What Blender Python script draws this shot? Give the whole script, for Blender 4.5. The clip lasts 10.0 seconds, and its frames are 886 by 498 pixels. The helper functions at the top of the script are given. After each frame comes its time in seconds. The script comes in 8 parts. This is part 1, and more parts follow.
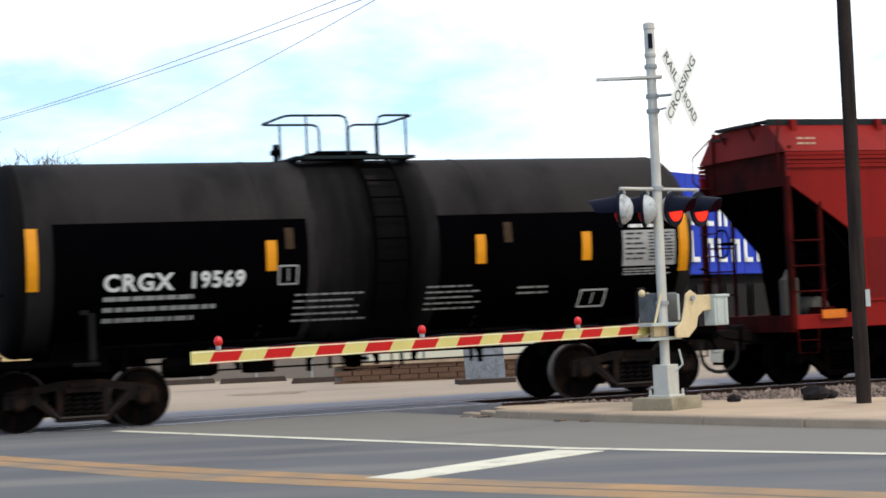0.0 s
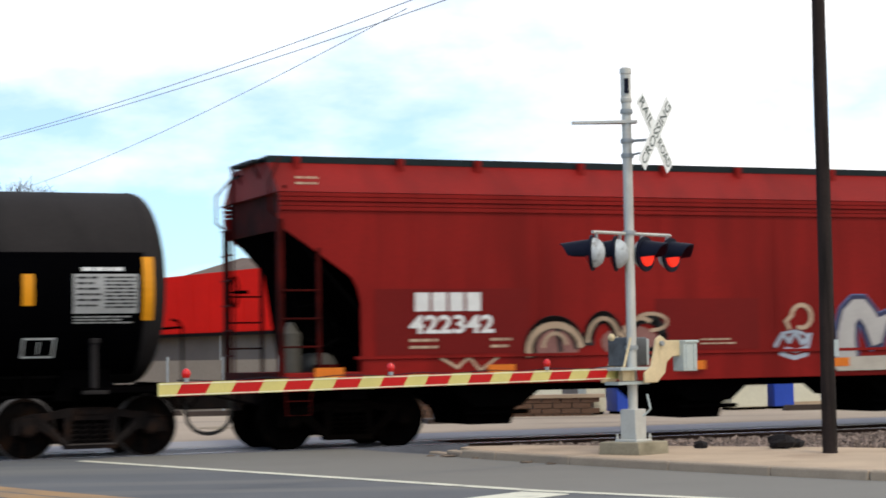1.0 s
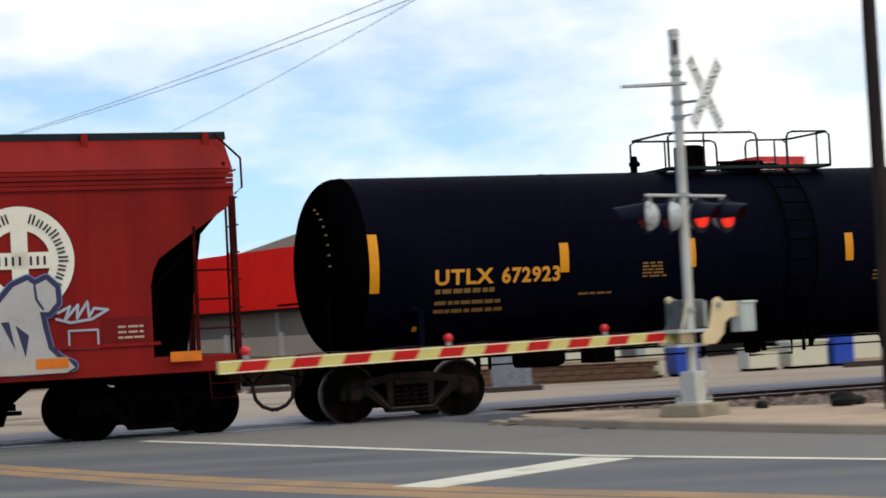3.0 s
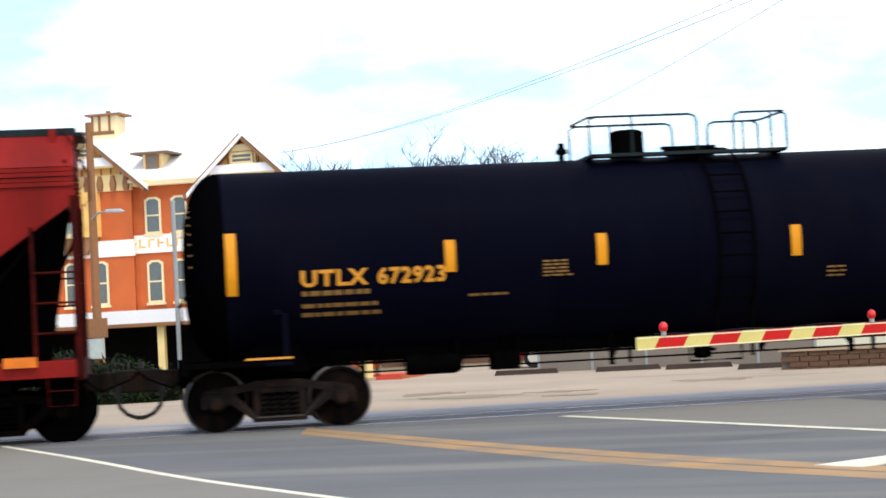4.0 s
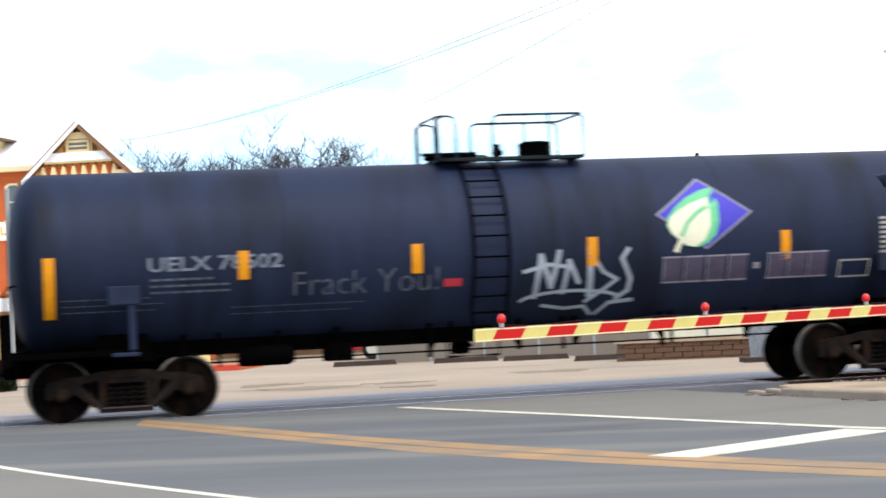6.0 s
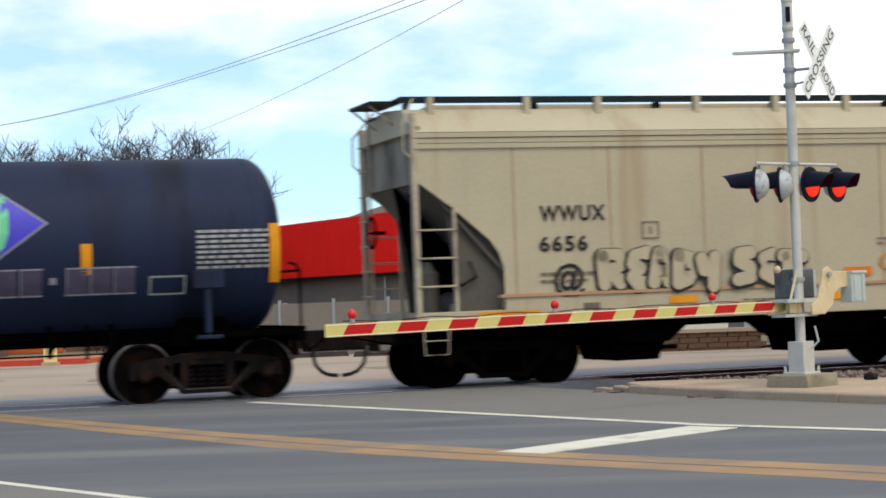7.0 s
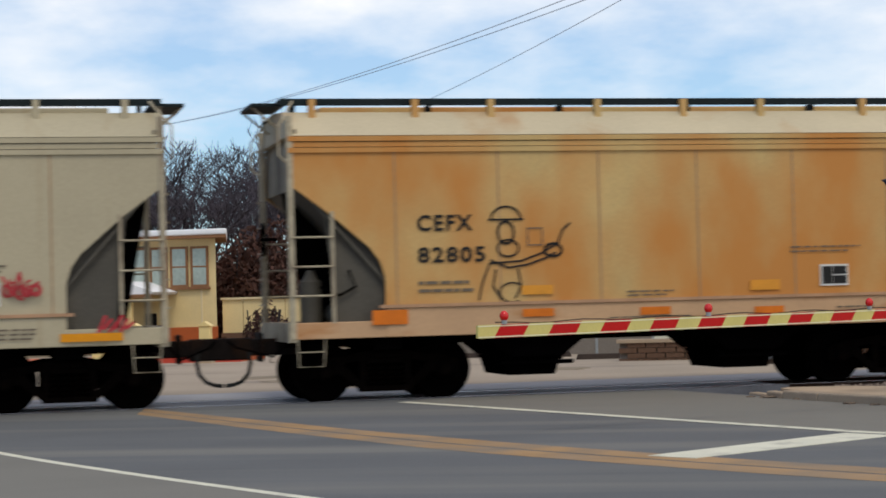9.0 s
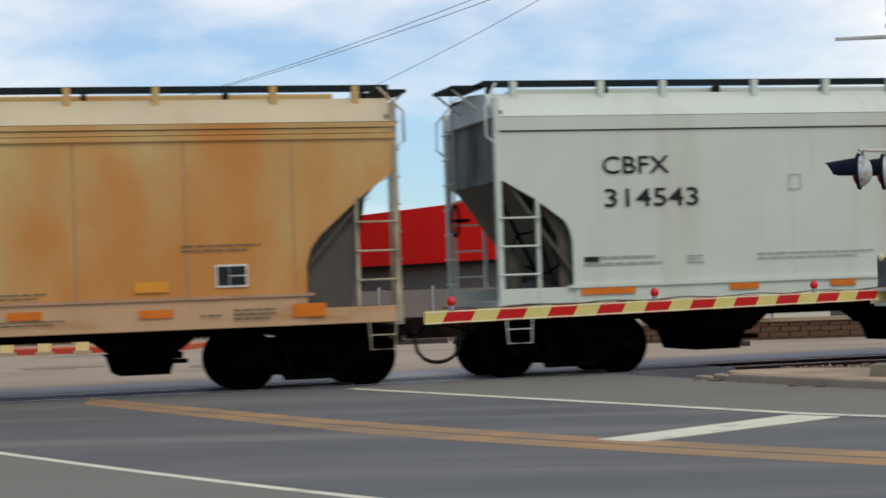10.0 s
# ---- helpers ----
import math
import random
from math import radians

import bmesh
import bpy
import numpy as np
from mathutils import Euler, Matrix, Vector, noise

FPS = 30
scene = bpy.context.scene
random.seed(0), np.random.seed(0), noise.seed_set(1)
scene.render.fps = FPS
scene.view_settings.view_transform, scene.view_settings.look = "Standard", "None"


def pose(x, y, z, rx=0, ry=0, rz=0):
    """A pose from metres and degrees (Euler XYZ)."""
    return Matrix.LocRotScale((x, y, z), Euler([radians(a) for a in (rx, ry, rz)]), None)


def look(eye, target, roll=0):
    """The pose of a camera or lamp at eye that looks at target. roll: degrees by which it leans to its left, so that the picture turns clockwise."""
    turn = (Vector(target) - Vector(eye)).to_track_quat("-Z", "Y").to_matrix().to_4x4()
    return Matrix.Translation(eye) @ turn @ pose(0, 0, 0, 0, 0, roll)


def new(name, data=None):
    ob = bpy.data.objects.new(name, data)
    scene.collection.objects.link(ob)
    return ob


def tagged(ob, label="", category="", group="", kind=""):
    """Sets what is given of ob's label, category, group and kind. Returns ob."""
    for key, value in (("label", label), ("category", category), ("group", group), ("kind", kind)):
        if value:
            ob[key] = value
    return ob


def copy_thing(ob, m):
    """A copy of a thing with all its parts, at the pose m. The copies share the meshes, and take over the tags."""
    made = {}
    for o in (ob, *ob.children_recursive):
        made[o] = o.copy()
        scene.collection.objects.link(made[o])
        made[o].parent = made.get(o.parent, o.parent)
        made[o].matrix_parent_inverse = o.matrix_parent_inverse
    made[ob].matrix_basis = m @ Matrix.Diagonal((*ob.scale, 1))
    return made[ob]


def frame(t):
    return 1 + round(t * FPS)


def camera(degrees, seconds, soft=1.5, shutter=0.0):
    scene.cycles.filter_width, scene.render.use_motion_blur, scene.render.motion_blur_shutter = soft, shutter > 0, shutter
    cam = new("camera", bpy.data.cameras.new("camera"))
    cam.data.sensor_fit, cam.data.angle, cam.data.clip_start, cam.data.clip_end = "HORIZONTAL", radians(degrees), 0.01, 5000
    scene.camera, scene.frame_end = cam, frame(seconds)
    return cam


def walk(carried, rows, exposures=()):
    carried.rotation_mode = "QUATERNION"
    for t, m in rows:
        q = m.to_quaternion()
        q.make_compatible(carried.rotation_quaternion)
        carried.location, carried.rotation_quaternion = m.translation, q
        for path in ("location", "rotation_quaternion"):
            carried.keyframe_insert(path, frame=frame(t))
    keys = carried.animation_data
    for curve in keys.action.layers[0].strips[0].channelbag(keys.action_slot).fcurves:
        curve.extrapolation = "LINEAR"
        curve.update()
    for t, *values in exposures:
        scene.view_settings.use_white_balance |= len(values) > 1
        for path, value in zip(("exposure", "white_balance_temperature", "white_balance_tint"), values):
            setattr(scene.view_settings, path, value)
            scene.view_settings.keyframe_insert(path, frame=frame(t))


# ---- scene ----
# ---------- camera ----------
EYE_H = 1.5
cam = camera(25.81, 10.0, soft=1.7, shutter=0.25)
PAN = [  # seconds, yaw, pitch, roll of a hand-held camera that stands in one place
    (0.0, -0.00, 1.94, 2.56),
    (0.5, 0.48, 2.16, 2.41),
    (0.7, 0.51, 2.52, 1.90),
    (1.0, -0.91, 3.06, 0.98),
    (1.2, -2.62, 3.11, 1.15),
    (1.5, -5.52, 3.09, 1.36),
    (1.7, -6.87, 3.08, 1.46),
    (2.0, -7.38, 2.35, 1.61),
    (2.2, -7.14, 2.31, 1.78),
    (2.5, -5.75, 2.44, 2.07),
    (2.7, -3.69, 2.26, 2.42),
    (3.8, 12.34, 2.26, 3.14),
    (4.0, 13.13, 2.15, 2.94),
    (4.1, 12.81, 1.91, 2.81),
    (4.2, 12.81, 1.94, 2.67),
    (4.5, 13.49, 1.73, 2.27),
    (4.7, 13.18, 1.54, 2.28),
    (5.0, 12.87, 1.44, 2.30),
    (5.2, 12.05, 2.14, 2.32),
    (5.5, 11.04, 2.10, 2.35),
    (5.7, 9.97, 1.88, 2.49),
    (6.8, 4.62, 1.38, 2.35),
    (7.0, 3.94, 1.34, 2.14),
    (7.2, 3.86, 1.23, 2.29),
    (7.5, 5.01, 1.48, 2.52),
    (7.7, 5.58, 1.10, 2.30),
    (8.0, 6.90, 1.16, 1.98),
    (8.2, 7.36, 1.33, 1.52),
    (8.5, 8.50, 1.36, 0.83),
    (8.7, 8.52, 1.29, 1.10),
    (9.0, 8.45, 1.53, 1.51),
    (9.1, 8.33, 1.61, 1.55),
    (9.2, 8.12, 1.61, 1.60),
    (9.3, 7.88, 1.44, 1.67),
    (9.5, 7.43, 1.27, 1.78),
    (9.7, 6.98, 1.22, 1.88),
    (10.0, 6.88, 1.07, 2.03)]
GLOW = [(0.0, -0.06), (1.0, -0.18), (2.0, -0.50), (2.7, -0.52), (3.8, 0.09), (4.5, 0.56), (5.5, 0.56), (6.8, -0.14), (7.5, -0.36), (8.5, -0.59), (9.0, -0.64), (10.0, -0.71)]
walk(cam, [(t, pose(0, 0, EYE_H, 90 + p, r, y)) for t, y, p, r in PAN], exposures=GLOW)

# ---------- world and sun ----------
SUN_EL, SUN_AZ = 58.0, 160.0  # height, and compass bearing from +y clockwise


def make_world():
    w = bpy.data.worlds.new("overcast_sky")
    scene.world = w
    w.use_nodes = True
    nt = w.node_tree
    nt.nodes.clear()
    N = nt.nodes.new
    out, bg, sky = N("ShaderNodeOutputWorld"), N("ShaderNodeBackground"), N("ShaderNodeTexSky")
    sky.sky_type, sky.sun_disc = "NISHITA", False
    sky.sun_elevation, sky.sun_rotation = radians(SUN_EL), radians(SUN_AZ)
    sky.air_density, sky.dust_density, sky.ozone_density = 1.0, 0.4, 3.0
    tc, mp, n1, n2 = N("ShaderNodeTexCoord"), N("ShaderNodeMapping"), N("ShaderNodeTexNoise"), N("ShaderNodeTexNoise")
    mp.inputs["Scale"].default_value = (1.0, 1.0, 2.6)
    mp.inputs["Location"].default_value = (0.35, 0.1, 0.2)
    mp.inputs["Rotation"].default_value = (0, 0, -0.3)
    n1.inputs["Scale"].default_value, n1.inputs["Detail"].default_value, n1.inputs["Roughness"].default_value = 4.2, 7, 0.55
    soft = N("ShaderNodeMath")
    soft.operation = "MULTIPLY"
    soft.inputs[1].default_value = 0.35
    n2.inputs["Scale"].default_value, n2.inputs["Detail"].default_value = 1.5, 2
    add = N("ShaderNodeMath")
    add.operation = "ADD"
    ramp = N("ShaderNodeMapRange")
    ramp.inputs["From Min"].default_value, ramp.inputs["From Max"].default_value = 0.58, 0.80
    ramp.inputs["To Min"].default_value = 0.26
    scale = N("ShaderNodeMix")
    scale.data_type, scale.blend_type = "RGBA", "MULTIPLY"
    scale.inputs["Factor"].default_value = 1
    scale.inputs["B"].default_value = (0.072, 0.119, 0.153, 1)
    mix = N("ShaderNodeMix")
    mix.data_type = "RGBA"
    mix.inputs["B"].default_value = (1.28, 1.28, 1.29, 1)
    L = nt.links.new
    L(tc.outputs["Generated"], mp.inputs["Vector"])
    L(mp.outputs[0], n1.inputs["Vector"])
    L(mp.outputs[0], n2.inputs["Vector"])
    L(n1.outputs[0], add.inputs[0])
    L(n2.outputs[0], soft.inputs[0])
    L(soft.outputs[0], add.inputs[1])
    # thicker cloud towards +x
    split, lean = N("ShaderNodeSeparateXYZ"), N("ShaderNodeMath")
    lean.operation = "MULTIPLY_ADD"
    lean.inputs[1].default_value = 0.42
    L(tc.outputs["Generated"], split.inputs[0])
    L(split.outputs[0], lean.inputs[0])
    L(add.outputs[0], lean.inputs[2])
    L(lean.outputs[0], ramp.inputs[0])
    L(sky.outputs[0], scale.inputs["A"])
    L(scale.outputs["Result"], mix.inputs["A"])
    L(ramp.outputs[0], mix.inputs["Factor"])
    L(mix.outputs["Result"], bg.inputs["Color"])
    bg.inputs["Strength"].default_value = 1.27
    L(bg.outputs[0], out.inputs[0])


make_world()
sun_data = bpy.data.lights.new("sun", "SUN")
sun_data.energy, sun_data.angle, sun_data.color = 1.65, radians(14), (1.0, 0.92, 0.76)
sun = new("sun", sun_data)
sun_dir = Vector((math.sin(radians(SUN_AZ)), math.cos(radians(SUN_AZ)), math.tan(radians(SUN_EL))))
sun.matrix_world = look(sun_dir.normalized() * 300, (0, 0, 0))


# ---------- materials ----------
def mat(name, col, rough=0.6, metal=0.0, var=0.18, scale=1.5, fine=30.0, bump=0.15, stain=None, glow=0.0, coat=0.0, islands=0.0, relief=0.01, spec=None):
    """Paint or stuff with broad and fine variation. stain: (colour, (sx, sy, sz), low, high) for streaks."""
    m = bpy.data.materials.new(name)
    m.use_nodes = True
    nt = m.node_tree
    b = nt.nodes["Principled BSDF"]
    N, L = nt.nodes.new, nt.links.new
    b.inputs["Roughness"].default_value, b.inputs["Metallic"].default_value = rough, metal
    if spec is None:
        spec = 0.22 if max(col) < 0.05 else 0.5
    b.inputs["Specular IOR Level"].default_value = spec
    b.inputs["Coat Weight"].default_value = coat
    tc = N("ShaderNodeTexCoord")
    big, small = N("ShaderNodeTexNoise"), N("ShaderNodeTexNoise")
    big.inputs["Scale"].default_value, big.inputs["Detail"].default_value = scale, 5
    small.inputs["Scale"].default_value, small.inputs["Detail"].default_value = fine, 4
    L(tc.outputs["Object"], big.inputs["Vector"])
    L(tc.outputs["Object"], small.inputs["Vector"])
    avg = N("ShaderNodeMath")
    avg.operation = "MULTIPLY_ADD"
    avg.inputs[1].default_value = 0.4
    L(small.outputs[0], avg.inputs[0])
    half = N("ShaderNodeMath")
    half.operation = "MULTIPLY"
    half.inputs[1].default_value = 0.6
    L(big.outputs[0], half.inputs[0])
    L(half.outputs[0], avg.inputs[2])
    src = avg.outputs[0]
    if islands:
        geo, mi = N("ShaderNodeNewGeometry"), N("ShaderNodeMath")
        mi.operation = "MULTIPLY_ADD"
        mi.inputs[1].default_value = islands
        L(geo.outputs["Random Per Island"], mi.inputs[0])
        L(src, mi.inputs[2])
        src = mi.outputs[0]
    ramp = N("ShaderNodeMapRange")
    ramp.inputs["From Min"].default_value, ramp.inputs["From Max"].default_value = 0.3, 0.7 + islands
    L(src, ramp.inputs["Value"])
    mix = N("ShaderNodeMix")
    mix.data_type = "RGBA"
    mix.inputs["A"].default_value = (*[c * (1 - var) for c in col], 1)
    mix.inputs["B"].default_value = (*[min(1, c * (1 + var)) for c in col], 1)
    L(ramp.outputs[0], mix.inputs["Factor"])
    last = mix.outputs["Result"]
    if stain:
        scol, sc, lo, hi = stain
        mp, sn, sr, sm = N("ShaderNodeMapping"), N("ShaderNodeTexNoise"), N("ShaderNodeMapRange"), N("ShaderNodeMix")
        mp.inputs["Scale"].default_value = sc
        sn.inputs["Scale"].default_value, sn.inputs["Detail"].default_value = 1.0, 6
        sr.inputs["From Min"].default_value, sr.inputs["From Max"].default_value = lo, hi
        sm.data_type = "RGBA"
        sm.inputs["B"].default_value = (*scol, 1)
        L(tc.outputs["Object"], mp.inputs["Vector"])
        L(mp.outputs[0], sn.inputs["Vector"])
        L(sn.outputs[0], sr.inputs["Value"])
        L(sr.outputs[0], sm.inputs["Factor"])
        L(last, sm.inputs["A"])
        last = sm.outputs["Result"]
    L(last, b.inputs["Base Color"])
    if bump:
        bp = N("ShaderNodeBump")
        bp.inputs["Strength"].default_value, bp.inputs["Distance"].default_value = bump, relief
        L(src, bp.inputs["Height"])
        L(bp.outputs[0], b.inputs["Normal"])
    if glow:
        b.inputs["Emission Color"].default_value = (*col, 1)
        b.inputs["Emission Strength"].default_value = glow
    return m


def glass(name, col, rough=0.05):
    m = mat(name, col, rough, 0, 0.25, 0.6, 6, 0.03)
    m.node_tree.nodes["Principled BSDF"].inputs["Specular IOR Level"].default_value = 0.8
    return m


M = {}
M["asphalt"] = mat("asphalt", (0.096, 0.100, 0.106), 0.92, 0, 0.2, 0.35, 55, 0.35, ((0.155, 0.152, 0.141), (0.06, 0.8, 1), 0.45, 0.7))
M["shoulder"] = mat("sandy_worn_asphalt", (0.168, 0.159, 0.139), 0.92, 0, 0.12, 0.5, 55, 0.3, ((0.15, 0.142, 0.125), (0.5, 0.5, 1), 0.52, 0.75))
M["far_pave"] = mat("pale_dusty_asphalt", (0.29, 0.285, 0.30), 0.9, 0, 0.14, 0.4, 40, 0.3, ((0.22, 0.2, 0.2), (0.2, 1.0, 1), 0.55, 0.75))
M["concrete"] = mat("concrete", (0.42, 0.315, 0.215), 0.9, 0, 0.18, 1.2, 40, 0.3, ((0.27, 0.19, 0.125), (0.7, 0.7, 1), 0.55, 0.75))
M["kerb"] = mat("kerb_concrete", (0.34, 0.265, 0.19), 0.9, 0, 0.2, 2, 40, 0.3)
M["footing"] = mat("footing_concrete", (0.27, 0.235, 0.16), 0.9, 0, 0.25, 4, 50, 0.3, ((0.09, 0.075, 0.045), (2, 2, 3), 0.5, 0.75))
M["lot"] = mat("gravel_lot", (0.33, 0.262, 0.195), 0.95, 0, 0.2, 0.25, 20, 0.4, ((0.19, 0.15, 0.12), (0.15, 0.5, 1), 0.58, 0.72))
M["soil"] = mat("dry_soil", (0.2, 0.155, 0.1), 0.95, 0, 0.3, 0.3, 12, 0.5)
M["verge"] = mat("trodden_soil", (0.235, 0.175, 0.12), 0.95, 0, 0.3, 1.2, 30, 0.5, ((0.11, 0.075, 0.05), (1.2, 1.2, 1), 0.5, 0.7))
M["crossing"] = mat("crossing_panel", (0.10, 0.105, 0.125), 0.75, 0, 0.3, 1.5, 30, 0.3)
M["white_line"] = mat("white_road_paint", (0.64, 0.62, 0.50), 0.75, 0, 0.18, 2, 60, 0.2, ((0.3, 0.29, 0.25), (3, 3, 1), 0.56, 0.78))
M["yellow_line"] = mat("yellow_road_paint", (0.335, 0.20, 0.088), 0.85, 0, 0.25, 1.2, 60, 0.2, ((0.19, 0.15, 0.11), (0.8, 0.8, 1), 0.42, 0.70))
M["ballast"] = mat("ballast_stone", (0.17, 0.125, 0.10), 0.9, 0, 0.85, 3, 30, 0.3, islands=0.6)
M["bed"] = mat("sandy_brown_track_bed", (0.15, 0.11, 0.078), 0.95, 0, 0.35, 1.5, 25, 0.4, ((0.06, 0.036, 0.025), (0.9, 0.9, 1), 0.5, 0.7))
M["rock"] = mat("dark_rock", (0.012, 0.01, 0.01), 0.9, 0, 0.3, 4, 20, 0.5)
M["rail"] = mat("rusty_rail", (0.035, 0.018, 0.012), 0.8, 0.2, 0.35, 3, 40, 0.2)
M["rail_top"] = mat("worn_rail_head", (0.45, 0.46, 0.5), 0.25, 0.9, 0.1, 3, 40, 0.05)
M["sleeper"] = mat("sleeper_wood", (0.05, 0.035, 0.028), 0.95, 0, 0.3, 3, 30, 0.5)
M["pole_wood"] = mat("pole_wood", (0.022, 0.015, 0.013), 0.9, 0, 0.4, 2, 25, 0.6, ((0.009, 0.007, 0.006), (14, 14, 0.8), 0.5, 0.65))
M["alu"] = mat("weathered_aluminium", (0.52, 0.51, 0.46), 0.5, 0.3, 0.12, 4, 40, 0.1, ((0.33, 0.3, 0.24), (6, 6, 1), 0.6, 0.85))
M["grey_case"] = mat("grey_case", (0.3, 0.32, 0.32), 0.55, 0.2, 0.15, 5, 40, 0.1)
M["pale_case"] = mat("pale_grey_case", (0.42, 0.47, 0.45), 0.55, 0.1, 0.15, 5, 40, 0.1)
M["cream"] = mat("cream_paint", (0.60, 0.48, 0.28), 0.55, 0, 0.15, 5, 40, 0.1, ((0.35, 0.24, 0.1), (6, 6, 2), 0.6, 0.85))
M["lamp_back"] = mat("pale_lamp_back", (0.44, 0.47, 0.48), 0.5, 0.1, 0.2, 9, 40, 0.1, ((0.2, 0.2, 0.19), (9, 9, 9), 0.52, 0.7))
M["lamp_black"] = mat("navy_black_enamel", (0.005, 0.0065, 0.016), 0.55, 0, 0.2, 6, 40, 0.05, spec=0.1)
M["lens_lit"] = mat("lit_red_lens", (1.0, 0.03, 0.012), 0.25, 0, 0.05, 9, 40, 0.0, glow=0.75)
M["arm_red"] = mat("red_reflective", (0.46, 0.005, 0.005), 0.45, 0, 0.08, 4, 40, 0.05, spec=0.2)
M["arm_trim"] = mat("pale_arm_edge", (0.74, 0.72, 0.50), 0.5, 0, 0.1, 4, 40, 0.05)
M["arm_yellow"] = mat("pale_yellow_reflective", (0.58, 0.50, 0.165), 0.45, 0, 0.1, 4, 40, 0.05, spec=0.25)
M["arm_lamp"] = mat("red_arm_lamp", (0.55, 0.008, 0.008), 0.2, 0, 0.05, 9, 40, 0.0, glow=0.12)
M["sign_white"] = mat("sign_white", (0.78, 0.80, 0.78), 0.4, 0, 0.06, 4, 40, 0.02)
M["sign_ink"] = mat("sign_ink", (0.03, 0.06, 0.045), 0.5, 0, 0.1, 4, 40, 0.0)
# rolling stock
M["truck"] = mat("rusty_cast_steel", (0.0085, 0.0062, 0.0056), 0.8, 0.0, 0.5, 5, 30, 0.3, ((0.026, 0.012, 0.0062), (3, 3, 3), 0.50, 0.75), spec=0.08)
# Wheel steel copied darker; the poor light under the hoppers is in its colour.
M["wheel_dark"] = mat("shaded_wheel_steel", (0.002, 0.0017, 0.0016), 0.8, 0.0, 0.4, 5, 30, 0.15, ((0.006, 0.0035, 0.0025), (4, 4, 4), 0.6, 0.85), spec=0.0)
M["machine"] = mat("dark_grey_machine_case", (0.10, 0.105, 0.11), 0.6, 0.2, 0.25, 5, 40, 0.1, ((0.03, 0.028, 0.025), (5, 5, 4), 0.5, 0.75))
# Truck steel copied darker, with the shade under the cars in its colour.
M["truck_dark"] = mat("shaded_cast_steel", (0.0026, 0.002, 0.0017), 0.85, 0.0, 0.5, 5, 30, 0.3, ((0.010, 0.005, 0.003), (3, 3, 3), 0.6, 0.85), spec=0.0)
M["worn_edge"] = mat("rubbed_steel_edge", (0.055, 0.045, 0.039), 0.6, 0.2, 0.4, 5, 30, 0.2, spec=0.2)
M["wheel"] = mat("wheel_steel", (0.0034, 0.0026, 0.0023), 0.75, 0.0, 0.4, 5, 30, 0.15, ((0.016, 0.0075, 0.004), (4, 4, 4), 0.5, 0.75), spec=0.03)
M["tread"] = mat("wheel_tread", (0.10, 0.09, 0.085), 0.45, 0.6, 0.25, 5, 30, 0.05)
# Set near black so that the deep shade under the cars is in the colour.
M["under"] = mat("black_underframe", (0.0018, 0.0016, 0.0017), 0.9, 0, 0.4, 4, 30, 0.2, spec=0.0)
M["tank_dusty"] = mat("dusty_black_tank", (0.0195, 0.0168, 0.0165), 0.75, 0, 0.25, 0.8, 18, 0.04, ((0.004, 0.0038, 0.004), (1.0, 0.5, 0.25), 0.45, 0.66), spec=0.12)
for k in range(6):
    tone = 0.0155 - 0.0025 * k
    M["spill_" + str(k)] = mat("spill_stain", (tone, tone * 0.9, tone * 0.9), 0.78, 0, 0.3, 1.1, 18, 0.03, ((0.35 * tone, 0.35 * tone, 0.36 * tone), (2.4, 0.5, 0.25), 0.45, 0.66), spec=0.05)
M["tank_black"] = mat("fresh_black_patch", (0.0012, 0.0012, 0.0016), 0.6, 0, 0.25, 1.5, 30, 0.03, spec=0.0)
M["tank_navy"] = mat("blue_black_tank", (0.0019, 0.0022, 0.0066), 0.55, 0, 0.25, 0.6, 18, 0.03, ((0.0035, 0.0036, 0.0085), (0.8, 0.5, 0.25), 0.5, 0.75), spec=0.01)
M["tank_slate"] = mat("slate_blue_tank", (0.0128, 0.0200, 0.0480), 0.6, 0, 0.22, 0.6, 18, 0.04, ((0.0055, 0.0075, 0.0145), (1.4, 0.5, 0.25), 0.48, 0.72), spec=0.16)
M["amber"] = mat("amber_reflective", (0.68, 0.265, 0.005), 0.4, 0, 0.12, 6, 40, 0.02, spec=0.25)
M["orange"] = mat("orange_reflective", (0.62, 0.155, 0.010), 0.45, 0, 0.15, 6, 40, 0.02, spec=0.25)
M["ink_white"] = mat("white_stencil", (0.62, 0.62, 0.60), 0.6, 0, 0.12, 6, 40, 0.0)
M["ink_grey"] = mat("grey_stencil", (0.30, 0.30, 0.29), 0.6, 0, 0.15, 6, 40, 0.0)
M["ink_chalk"] = mat("faded_chalk", (0.14, 0.16, 0.2), 0.8, 0, 0.4, 6, 40, 0.0)
M["ink_faint"] = mat("faint_chalk", (0.065, 0.075, 0.10), 0.8, 0, 0.5, 6, 40, 0.0)
M["ink_black"] = mat("black_stencil", (0.014, 0.014, 0.015), 0.6, 0, 0.2, 6, 40, 0.0)
M["ink_tan"] = mat("faded_dark_stencil", (0.13, 0.10, 0.07), 0.7, 0, 0.2, 6, 40, 0.0)
M["ink_amber"] = mat("amber_stencil", (0.66, 0.27, 0.015), 0.5, 0, 0.12, 6, 40, 0.0)
M["ink_umber"] = mat("faded_amber_stencil", (0.22, 0.11, 0.02), 0.6, 0, 0.2, 6, 40, 0.0)
M["ink_ghost"] = mat("ghost_amber", (0.035, 0.018, 0.006), 0.7, 0, 0.3, 6, 40, 0.0)
M["head_dust"] = mat("dusty_tank_end", (0.022, 0.021, 0.021), 0.8, 0, 0.4, 1.0, 20, 0.03, ((0.006, 0.006, 0.008), (1.5, 1.5, 0.6), 0.45, 0.7), spec=0.1)
